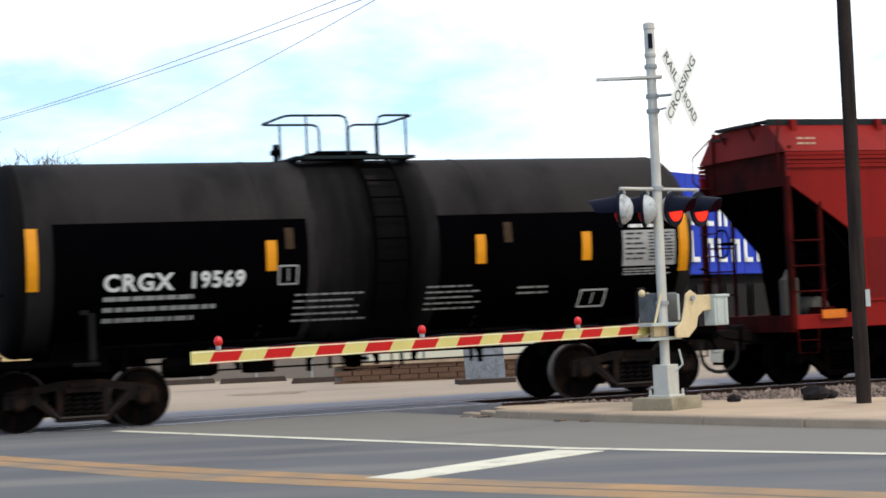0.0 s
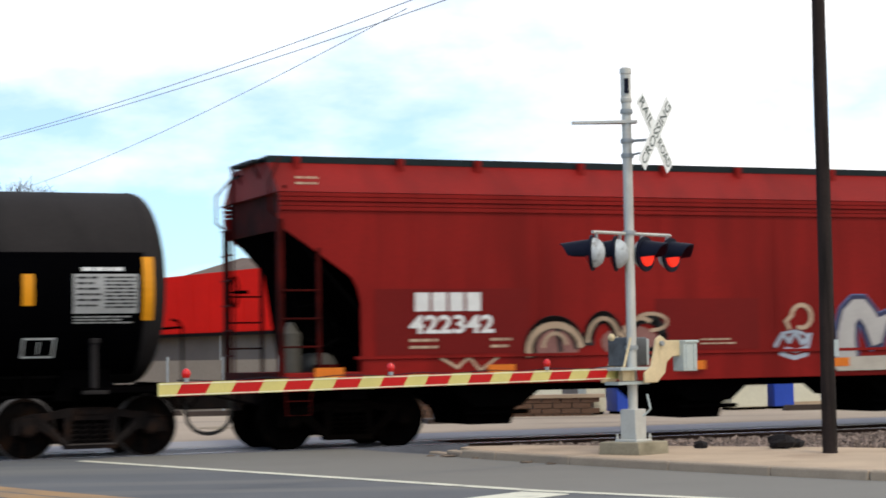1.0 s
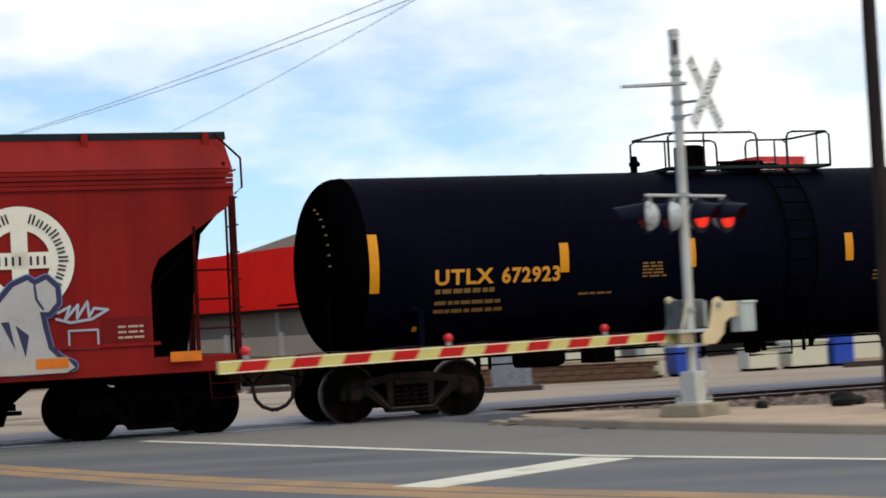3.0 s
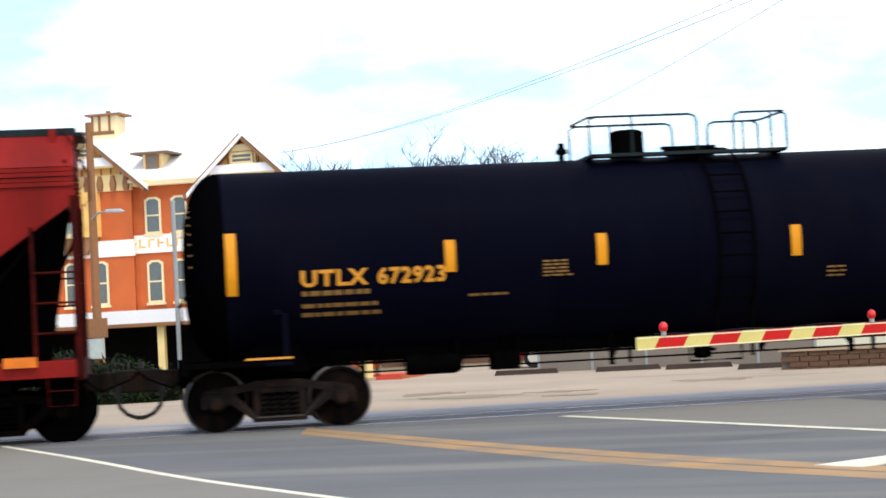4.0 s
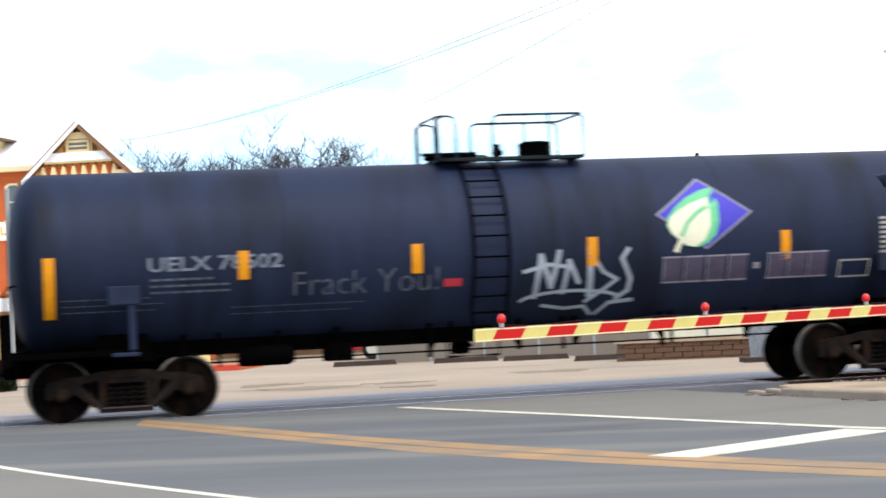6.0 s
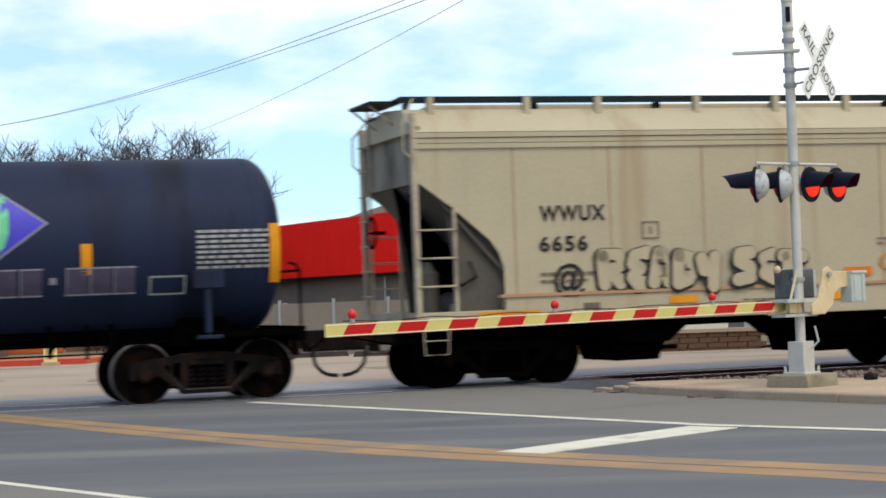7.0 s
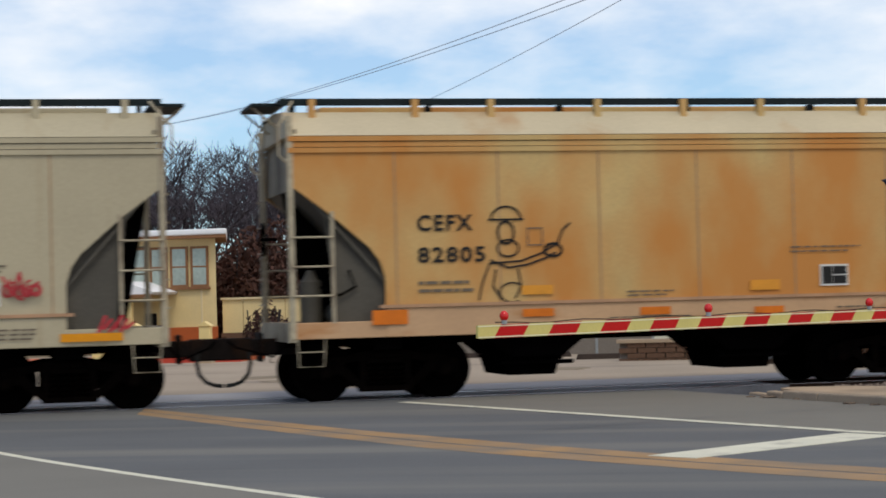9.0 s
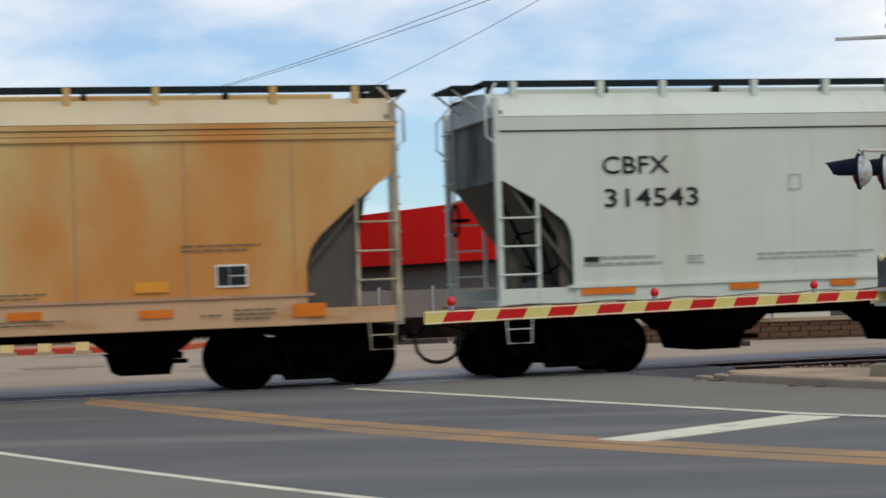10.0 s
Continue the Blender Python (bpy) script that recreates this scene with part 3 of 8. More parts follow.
def rail(n, name):
    b = Build()
    prof = [(-0.07, -0.17), (0.07, -0.17), (0.07, -0.155), (0.012, -0.13), (0.012, -0.045), (0.036, -0.035), (0.036, -0.006), (-0.036, -0.006), (-0.036, -0.035), (-0.012, -0.045), (-0.012, -0.13), (-0.07, -0.155)]
    m = track_pose(0, n) @ pose(0, 0, 0, 0, 0, -90)
    b.prism(prof, -70, 90, m)
    ob = tagged(part(name, b, M["rail"]), "rusty steel rail on dark sleepers", "rail", "", "structure")
    part("railhead", Build().box(-70, 90, n - 0.034, n + 0.034, -0.007, 0.0, pose(0, 0, 0, 0, 0, math.degrees(TRACK))), M["rail_top"], ob, "bright worn running surface")
    return ob


rail(NC - 0.7175, "rail_near")
rail(NC + 0.7175, "rail_far")

# road markings
def marking(name, pts, material, label):
    setting(name, Build().slab(pts, -0.02, 0.002), material, label, "road marking")


def band(a, c, w0, w1=None):
    a, c = Vector(a), Vector(c)
    d = (c - a).normalized()
    p = Vector((-d.y, d.x))
    w1 = w0 if w1 is None else w1
    return [a - p * w0 / 2, c - p * w1 / 2, c + p * w1 / 2, a + p * w0 / 2]


def paint_band(name, a, c, material, label, z=0.0015):
    """Thin coat of road paint between two edges."""
    n = len(a)
    b = Build().add([(x, y, z) for x, y in a] + [(x, y, z) for x, y in c], [(i, i + 1, n + i + 1, n + i) for i in range(n - 1)])
    setting(name, b, material, label, "road marking")


def line_strip(name, pts, w, material, label):
    p = [Vector(q) for q in pts]
    left, right = [], []
    for i, q in enumerate(p):
        d = (p[min(i + 1, len(p) - 1)] - p[max(i - 1, 0)]).normalized() * w / 2
        left.append((q.x + d.y, q.y - d.x))
        right.append((q.x - d.y, q.y + d.x))
    paint_band(name, left, right, material, label)


def smooth_line(pts):
    for _ in range(3):
        out = [pts[0]]
        for (xa, ya), (xb, yb) in zip(pts, pts[1:]):
            out += [(xa * 0.75 + xb * 0.25, ya * 0.75 + yb * 0.25), (xa * 0.25 + xb * 0.75, ya * 0.25 + yb * 0.75)]
        pts = out + [pts[-1]]
    return pts


def shoulder(name, a, c, label):
    n = len(a)
    b = Build().add([(x, y, 0.0) for x, y in a + c] + [(x, y, -0.05) for x, y in a + c],
                    [q for i in range(n - 1) for q in ((i, i + 1, n + i + 1, n + i), (2 * n + i, 2 * n + i + 1, i + 1, i))])
    setting(name, b, M["shoulder"], label, "road")


NEAR_EDGE = [(-13.15, 26.65), (-9.9, 22.6), (-7.45, 19.3), (-5.2, 16.75), (-3.95, 15.4), (-2.55, 13.95), (1.2, 10.3), (5.5, 6.3)]
shoulder("road_shoulder_far", [(-4.9, 28.6), (-1.8, 24.75), (1.35, 20.83), (3.5, 18.86), (5.65, 16.9), (12.0, 11.1)],
         [(-4.6, 29.4), (-1.1, 30.7), (0.9, 27.4), (3.2, 23.9), (5.1, 21.5), (16.0, 16.4)], "sandy worn asphalt between edge line and kerb")
shoulder("road_shoulder_near", [(x + 0.02, y) for x, y in NEAR_EDGE], [(x - 18, y - 9.5) for x, y in NEAR_EDGE], "sandy worn asphalt outside the edge line")
line_strip("edge_line", [(-4.9, 28.6), (1.35, 20.83), (5.65, 16.9), (12.0, 11.1)], 0.20, M["white_line"], "thin white edge line on the asphalt")
line_strip("edge_line_near", smooth_line(NEAR_EDGE), 0.12, M["white_line"], "thin white edge line on the asphalt")
FAR_EDGE = smooth_line([(-8.8, 28.0), (-7.0, 25.7), (-5.7, 24.05), (-4.44, 22.4), (-3.0, 20.75), (-1.6, 19.2), (0.54, 17.1), (2.25, 15.7), (6.9, 11.15)])
LOW_EDGE = smooth_line([(-8.45, 26.5), (-6.7, 24.1), (-5.42, 22.35), (-4.3, 20.95), (-3.0, 19.25), (-1.7, 17.95), (0.35, 16.0), (1.95, 14.7), (5.95, 10.15)])


def between(f):
    return [(xa + (xb - xa) * f + 0.06, ya + (yb - ya) * f + 0.09) for (xa, ya), (xb, yb) in zip(FAR_EDGE, LOW_EDGE)]


paint_band("centre_line", between(0.0), between(0.46), M["yellow_line"], "worn orange-yellow centre line", -0.0022)
paint_band("centre_line_second", between(0.53), between(1.0), M["yellow_line"], "worn orange-yellow centre line", -0.0022)
marking("stop_bar", [(-0.81, 18.22), (-0.36, 17.86), (1.62, 20.30), (1.15, 20.76)], M["white_line"], "broad white stop bar across the lane")

# kerb and pavement island
inner = [(x + 0.13, y + 0.10) for x, y in KERB]
setting("pavement_island", Build().slab([(0.8, 28.75), (1.6, 28.8)] + [(5.4, 26.9), (7.5, 25.4), (10.5, 24.6), (16, 23.5), (32, 17)] + inner[:0:-1], -0.3, 0.105), M["concrete"], "sandy concrete pavement inside the kerb", "pavement")
for i, (a, c) in enumerate(zip(KERB, KERB[1:])):
    q = [tuple(p) for p in band(a, c, 0.17)]
    z = (0.03, 0.08)[i] if i < 2 else 0.112
    b = Build().slab(q, -0.3, z)
    tagged(part("kerb", b, M["kerb"], None, "", False, 0.025), "weathered concrete kerb stone, chipped along its edge", "kerb", "", "structure")

# ballast shoulder and stones
setting("ballast_bed", Build().slab([xy(12.6, NC + 1.2), xy(70, NC + 1.2), xy(70, NC - 5.5), xy(24, NC - 5.6), xy(13.9, NC - 4.2), xy(12.6, NC - 1.05)], -0.3, -0.14), M["bed"], "dirty ballast bed beside the rails", "ballast")


setting("ballast_shoulder", Build().slab([xy(12.9, NC - 1.35), xy(70, NC - 1.35), xy(70, NC - 5.3), xy(24, NC - 5.4), xy(14.2, NC - 4.1)], -0.25, -0.10), M["bed"], "dirty ballast shoulder beside the rails", "ballast")
setting("soil_verge", Build().slab([xy(19.5, NC - 4.9), xy(23, NC - 4.3), xy(44, NC - 4.2), (32, 17.05), (16, 23.55), (11.5, 24.45)], -0.3, -0.085), M["verge"], "trodden brown soil between ballast and pavement", "verge")


def stones():
    b = Build()
    base = [(1, 0, 0), (-1, 0, 0), (0, 1, 0), (0, -1, 0), (0, 0, 1), (0, 0, -1)]
    faces = [(0, 2, 4), (2, 1, 4), (1, 3, 4), (3, 0, 4), (2, 0, 5), (1, 2, 5), (3, 1, 5), (0, 3, 5)]
    for _ in range(9000):
        s = 13.2 + 21 * random.random() ** 1.2
        n = NC - 1.35 - 3.5 * random.random() ** 0.9 * min(1.0, (s - 11.6) / 4.0)
        r = random.uniform(0.03, 0.075)
        c = on_track(s, n, -0.105 + random.uniform(0, 0.05))
        e = Euler([random.uniform(0, 3) for _ in range(3)]).to_matrix()
        b.add([c + e @ (Vector(p) * r * random.uniform(0.7, 1.3)) for p in base], faces)
    tagged(part("ballast_stones", b, M["ballast"]), "mixed grey and brown crushed ballast stones", "gravel", "", "stuff")


stones()
for k in range(60):
    s = 11.5 + 0.55 * k
    tagged(part("sleeper", Build().box(s, s + 0.22, NC - 1.3, NC + 1.3, -0.33, -0.165, pose(0, 0, 0, 0, 0, math.degrees(TRACK))), M["sleeper"]), "dark creosoted wooden railway sleeper", "sleeper", "sleepers under the rails", "structure")


def rock(x, y, r, z=0.1, squash=0.6):
    b = Build().ball((x, y, z + r * squash * 0.8), r, 9, 6, squash, 0.22)
    tagged(part("rock", b, M["rock"]), "dark angular rock lying beside the pavement", "rock")


rock(5.05, 26.55, 0.19)
rock(5.3, 26.75, 0.11)
rock(4.0, 27.0, 0.10)
# rusty scraps of dirt on the kerb's end
for x, y, r in ((0.75, 28.15, 0.12), (1.15, 27.55, 0.08), (1.75, 26.3, 0.09), (2.05, 25.9, 0.07), (0.5, 28.4, 0.07)):
    tagged(part("dirt_clod", Build().ball((x - 0.25, y - 0.25, 0.005), r, 9, 5, 0.25, 0.35), M["bed"]), "rust-brown dirt lying against the kerb", "dirt")

# ---------- crossing signal ----------
MX, MY = 2.94, 25.9
ROADDIR = Vector((0.69, -0.72, 0)).normalized()
ACROSS = Vector((0.72, 0.69, 0)).normalized()


def crossing_signal():
    g = thing("crossing_signal", "silver railway crossing signal with lit red flashers and crossbuck", "crossing signal", pose(MX, MY, 0.1))
    yaw = math.degrees(math.atan2(ROADDIR.y, ROADDIR.x))
    fm = pose(0, 0, 0, 0, 0, yaw + 4)
    part("footing", Build().prism([(-0.34, 0), (0.34, 0), (0.315, 0.17), (-0.315, 0.17)], -0.34, 0.34, fm), M["footing"], g, "stained concrete footing", bevel=0.015)
    part("base_box", Build().box(-0.125, 0.125, -0.125, 0.125, 0.19, 0.60, fm).box(-0.18, 0.18, -0.18, 0.18, 0.16, 0.20, fm), M["alu"], g, "cast junction box base", bevel=0.012)
    for sx in (-1, 1):
        for sy in (-1, 1):
            part("anchor_bolt", Build().tube([fm @ Vector((sx * 0.155, sy * 0.155, 0.14)), fm @ Vector((sx * 0.155, sy * 0.155, 0.27))], 0.018, 6), M["alu"], g)
    part("mast", Build().tube([(0, 0, 0.55), (0, 0, 5.15)], 0.066, 16), M["alu"], g, "weathered aluminium mast", True)
    part("mast_cap", Build().lathe([(0.072, 4.72), (0.08, 4.74), (0.08, 4.78), (0.072, 4.79), (0.072, 5.10), (0.08, 5.11), (0.08, 5.18), (0.05, 5.2)], "z", 14), M["alu"], g, "bell housing on the mast top", True)
    part("cap_slot", Build().box(-0.03, 0.03, -0.085, -0.06, 4.84, 5.04), M["lamp_black"], g, "dark slot in the bell housing")
    for z in (4.60, 4.2, 4.0, 1.42, 2.96):
        part("clamp", Build().lathe([(0.086, z - 0.03), (0.09, z), (0.086, z + 0.03)], "z", 12), M["grey_case"], g, "", True)
    # flat tapered arm near the top
    part("sign_arm", Build().slab([(0.14, -0.08), (-0.14, -0.08), (-0.74, -0.02), (-0.74, 0.05), (-0.14, 0.1), (0.14, 0.1)], 4.44, 4.475), M["alu"], g, "flat tapered bracket arm")
    # crossbuck
    face = Vector((0.80, -0.60, 0)).normalized()
    cm = Matrix.Translation((0.36, -0.16, 4.29)) @ pose(0, 0, 0, 0, 0, math.degrees(math.atan2(face.y, face.x)) + 90)
    for name, ang, dy in (("railroad_board", -49, 0.0), ("crossing_board", 49, -0.012)):
        m = cm @ Matrix.Translation((0, dy, 0)) @ pose(0, 0, 0, 0, -ang, 0)
        board = part(name, Build().box(-0.60, 0.60, -0.004, 0.004, -0.114, 0.114, m), M["sign_white"], g, "white crossbuck board with dark letters")
        halves = (("RAIL", -0.56, -0.13), ("ROAD", 0.13, 0.56)) if name == "railroad_board" else (("CROSSING", -0.56, 0.56),)
        for s, a, c in halves:
            vs, fs = glyphs(s, 0.008)
            part("lettering", Build().add([m @ Vector((a + p * (c - a), -0.008, -0.066 + q * 0.132)) for p, q in vs], fs), M["sign_ink"], board)
    part("sign_bracket", Build().tube([(0, 0, 4.2), (0.3, -0.14, 4.2)], 0.02, 6).tube([(0, 0, 4.0), (0.28, -0.13, 4.05)], 0.015, 6), M["grey_case"], g)
    # flashing lamps
    bar_z = 2.95
    part("lamp_bar", Build().tube([ACROSS * -0.75 + Vector((0, 0, bar_z)), ACROSS * 0.88 + Vector((0, 0, bar_z))], 0.022, 8), M["alu"], g, "cross bar that carries the lamps")
    for k, facing, lit in ((0.26, 1, True), (0.81, 1, True), (-0.21, -1, False), (-0.69, -1, False)):
        c = ACROSS * k + Vector((0, 0, 2.68)) + ROADDIR * 0.06 * facing
        f = Vector((0.80, -0.60, 0))
        if not lit:
            f = Vector((-0.97, 0.24, 0)).normalized()
        m = Matrix.Translation(c) @ pose(0, 0, 0, 0, 0, math.degrees(math.atan2(f.y, f.x)))
        def turned(prof, seg=24, m=m):
            b = Build().lathe(prof, "x", seg)
            b.v = [tuple(m @ Vector(p)) for p in b.v]
            return b
        disc = part("lamp_disc", turned([(0.235, -0.015), (0.24, 0.0), (0.235, 0.02)]), M["lamp_black"], g, "round black backboard", True)
        part("lamp_back", turned([(0.20, -0.018), (0.195, -0.06), (0.14, -0.13), (0.07, -0.16), (0.02, -0.165)]), M["lamp_back"], disc, "pale domed lamp back", True)
        part("lens", turned([(0.17, 0.02), (0.16, 0.05), (0.10, 0.078), (0.02, 0.088)]), M["lens_lit" if lit else "arm_red"], disc, "glowing red lens" if lit else "dark red lens", True)
        hood = Build()
        n = 14
        for i in range(n + 1):
            a = radians(-15 + 210 * i / n)
            reach = (0.36 if lit else 0.44) - 0.13 * abs(i - n / 2) / (n / 2)
            for rr, xx in ((0.172, 0.02), (0.122, reach), (0.134, reach), (0.184, 0.02)):
                hood.v.append(tuple(m @ Vector((xx, rr * math.cos(a), rr * math.sin(a)))))
        for i in range(n):
            for j in range(4):
                q, w = i * 4, (i + 1) * 4
                hood.f.append((q + j, q + (j + 1) % 4, w + (j + 1) % 4, w + j))
        part("hood", hood, M["lamp_black"], disc, "long dark hood over the lens", True)
        part("hanger", Build().tube([c + Vector((0, 0, 0.2)) - f * 0.06, c + Vector((0, 0, 0.28)) - ROADDIR * 0.06 * facing], 0.025, 6), M["grey_case"], disc)
    return g


crossing_signal()

ARM_TIP = Vector((-2.68, 20.5, 1.155))
ARM_ROOT = Vector((2.62, 25.62, 1.18))


def crossing_gate():
    g = thing("crossing_gate", "lowered crossing gate arm striped red and pale yellow", "crossing gate", pose(MX, MY, 0.1))
    o = Vector((MX, MY, 0.1))
    d = (ARM_ROOT - ARM_TIP)
    length = d.length
    d.normalize()
    yaw = math.degrees(math.atan2(d.y, d.x))
    tilt = math.degrees(math.asin(d.z))
    m = Matrix.Translation(ARM_TIP - o) @ pose(0, 0, 0, 0, -tilt, yaw)
    # boards: outlines slant at each colour change
    pitch, h, slant = length * 0.1002, 0.072, 0.05
    edges = [0.0]
    x = 0.30
    while x < length:
        edges += [x, x + pitch * 0.43]
        x += pitch
    edges = [e for e in edges if e < length] + [length]
    arm = part("arm", Build().box(0, length + 0.25, 0.0, 0.03, -h + 0.004, h - 0.004, m), M["arm_yellow"], g, "long gate arm board")
    for z in (-h + 0.006, h - 0.020):
        part("arm_edge", Build().box(0, length, -0.008, -0.0056, z, z + 0.012, m), M["arm_trim"], arm, "pale edge of the gate arm")
    for i, (a, c) in enumerate(zip(edges, edges[1:])):
        sa = 0 if i == 0 else slant
        sc = 0 if c == length else slant
        wide = 0.035 if i % 2 else 0.0
        pts = [(a - sa - wide, -h), (c - sc + wide, -h), (c + sc + wide, h), (a + sa - wide, h)]
        part("red_stripe" if i % 2 else "yellow_stripe", Build().prism(pts, -0.0055 if i % 2 else -0.004, 0.0, m), M["arm_red" if i % 2 else "arm_yellow"], arm)
    for k in (0.049, 0.457, 0.83):
        lamp = Build().tube([m @ Vector((k * length, 0, h)), m @ Vector((k * length, 0, h + 0.05))], 0.03, 8)
        lp = part("arm_lamp_base", lamp, M["grey_case"], arm)
        part("arm_lamp", Build().ball(m @ Vector((k * length, 0, h + 0.09)), 0.05, 12, 8, 1.15), M["arm_lamp"], lp, "small red arm lamp", True)
    # mechanism, in the plane of the arm
    mm = pose(0, 0, 0, 0, 0, yaw)
    part("mechanism", Build().box(0.0, 0.38, 0.04, 0.42, 1.17, 1.56, mm), M["machine"], g, "grey gate machine case", bevel=0.02)
    part("shelf", Build().box(-0.50, 0.25, -0.22, 0.30, 1.12, 1.16, mm), M["pale_case"], g, "flat steel shelf")
    part("shelf_low", Build().box(-0.45, 0.2, -0.14, 0.1, 0.93, 0.97, mm), M["pale_case"], g)
    part("shear_plate", Build().box(-0.34, -0.1, -0.12, -0.05, 0.98, 1.12, mm).tube([mm @ Vector((-0.30, -0.1, 1.14)), mm @ Vector((-0.14, -0.1, 1.55))], 0.018, 6), M["cream"], g)
    side = [(-0.05, 0.95), (0.22, 0.95), (0.39, 1.08), (0.43, 1.22), (0.54, 1.29), (0.72, 1.30), (0.72, 1.51), (0.43, 1.51), (0.30, 1.58), (0.20, 1.53), (0.16, 1.36), (0.09, 1.16), (-0.05, 1.08)]
    for y in (-0.26, 0.48):
        part("counter_arm", Build().prism(side, y, y + 0.035, mm), M["cream"], g, "cream counterweight arm", bevel=0.01)
    part("counterweight", Build().box(0.70, 1.00, -0.33, -0.14, 1.09, 1.50, mm).box(0.74, 0.79, -0.345, -0.32, 1.12, 1.46, mm).box(0.91, 0.96, -0.345, -0.32, 1.12, 1.46, mm).box(0.70, 1.02, -0.35, -0.12, 1.47, 1.51, mm), M["pale_case"], g, "grey counterweight block", bevel=0.015)
    part("counterweight", Build().box(0.62, 0.92, 0.44, 0.62, 1.17, 1.54, mm), M["pale_case"], g, "grey counterweight block", bevel=0.015)
    part("pivot_bolt", Build().lathe([(0.035, -0.30), (0.035, -0.25), (0.01, -0.25)], "y", 10, (0, 0, 0)), M["grey_case"], g).matrix_basis = mm @ Matrix.Translation((0.30, 0, 1.47))
    part("arm_wire", Build().tube([m @ Vector((length * k / 30, 0.012, h + 0.012 + 0.012 * math.sin(k * 1.3))) for k in range(1, 31)], 0.006, 5), M["lamp_black"], arm, "thin cable along the arm")
    part("cable", Build().tube([(0.18, -0.1, 0.8), (0.22, -0.12, 0.6), (0.12, -0.1, 0.5)], 0.014, 6), M["pale_case"], g)
    part("bell_light", Build().ball((-0.28, -0.12, 1.56), 0.05, 8, 6), M["cream"], g, "", True)


crossing_gate()


def utility_pole(x, y, z, h, r, name="utility_pole", material="pole_wood", lean=0.0, box=True):
    g = thing(name, "tall dark weathered wooden utility pole", "utility pole", pose(x, y, z))
    k = 9
    part("shaft", Build().tube([(lean * i / k, 0.02 * math.sin(i * 2), h * i / k) for i in range(k + 1)], r, 14, r * 0.72), M[material], g, "", True)
    if box:
        part("meter_box", Build().box(r * 0.8, r * 0.8 + 0.06, -0.06, 0.05, 1.28, 1.5), M["pale_case"], g, "small grey box on the pole")
        part("conduit", Build().tube([(r * 0.95, -0.02, 1.5), (r * 0.85, 0.02, 9)], 0.008, 6), M[material], g, "thin dark conduit")
    return g


utility_pole(5.42, 25.2, 0.08, 11.0, 0.098)


# ---------- rolling stock ----------
WHEEL_R, BASE = 0.457, 1.88
SHARED = {}


def shared(key, make):
    if key not in SHARED:
        SHARED[key] = make()
    return SHARED[key]


def wheelset_mesh(dark=False):
    b = Build()
    for s in (-1, 1):
        prof = [(0.06, 0.66), (0.488, 0.665), (0.488, 0.69), (WHEEL_R, 0.70), (WHEEL_R - 0.006, 0.79), (0.41, 0.795), (0.385, 0.765), (0.20, 0.745), (0.15, 0.80), (0.10, 0.83), (0.02, 0.83)]
        b.lathe([(r, s * h) for r, h in prof], "y", 40)
        # casting marks on the plate
        for k in range(3):
            a = 2.1 * k
            c = Vector((0.3 * math.cos(a), s * 0.77, 0.3 * math.sin(a)))
            b.box(c.x - 0.03, c.x + 0.03, c.y - 0.012, c.y + 0.012, c.z - 0.02, c.z + 0.02)
    b.tube([(0, -1.05, 0), (0, 1.05, 0)], 0.075, 12)
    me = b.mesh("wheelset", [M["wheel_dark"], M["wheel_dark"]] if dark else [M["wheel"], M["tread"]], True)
    for p in me.polygons:
        if math.hypot(p.center.x, p.center.z) > 0.452:
            p.material_index = 1
    return me


def frame_mesh(material):
    """Cast side frame: arched top chord, two open windows, spring seat between columns."""
    b = Build()
    y = -0.06
    for sx in (-1, 1):
        chord = [(0.0, 0.62), (0.0, 0.76), (0.34, 0.755), (0.66, 0.69), (0.86, 0.68), (1.12, 0.62), (1.17, 0.52), (1.16, 0.37), (1.08, 0.37), (1.07, 0.50), (0.81, 0.50), (0.80, 0.40), (0.70, 0.46), (0.64, 0.58), (0.36, 0.625)]
        b.prism([(sx * x, z) for x, z in chord], y, y + 0.13)
        b.prism([(sx * x, z) for x, z in ((0.82, 0.50), (0.70, 0.60), (0.27, 0.19), (0.36, 0.14))], y - 0.012, y + 0.13)
        b.prism([(sx * x, z) for x, z in ((0.30, 0.2), (0.39, 0.2), (0.40, 0.66), (0.29, 0.66))], y - 0.006, y + 0.12)
        b.box(*sorted((sx * 0.86, sx * 1.05)), y - 0.05, y + 0.10, 0.50, 0.62)
    b.prism([(-0.40, 0.14), (0.40, 0.14), (0.42, 0.225), (-0.42, 0.225)], y - 0.05, y + 0.17)
    b.box(-0.27, 0.27, y - 0.055, y + 0.12, 0.575, 0.645)
    b.box(-0.20, 0.20, y - 0.075, y + 0.06, 0.655, 0.725)
    b.box(-0.31, 0.31, y + 0.135, y + 0.155, 0.2, 0.62)
    return b.mesh("side_frame", material)


def edge_mesh():
    """Rubbed lower flange of a side frame's slanting legs."""
    b = Build()
    for sx in (-1, 1):
        b.prism([(sx * x, z) for x, z in ((0.66, 0.505), (0.69, 0.53), (0.40, 0.235), (0.36, 0.215))], -0.085, -0.07)
    return b.box(-0.36, 0.36, -0.122, -0.108, 0.20, 0.222).mesh("rubbed_edge", M["worn_edge"])


def bolster_mesh():
    return Build().prism([(-0.22, 0.52), (0.22, 0.52), (0.20, 0.78), (-0.20, 0.78)], -0.93, 0.93).mesh("truck", M["truck_dark"])


def spring_mesh(material):
    pts = [(0.06 * math.cos(a), 0.06 * math.sin(a), 0.22 + 0.37 * a / 31.4) for a in [0.7854 * i for i in range(41)]]
    return Build().tube(pts, 0.016, 5).mesh("spring", material, True)


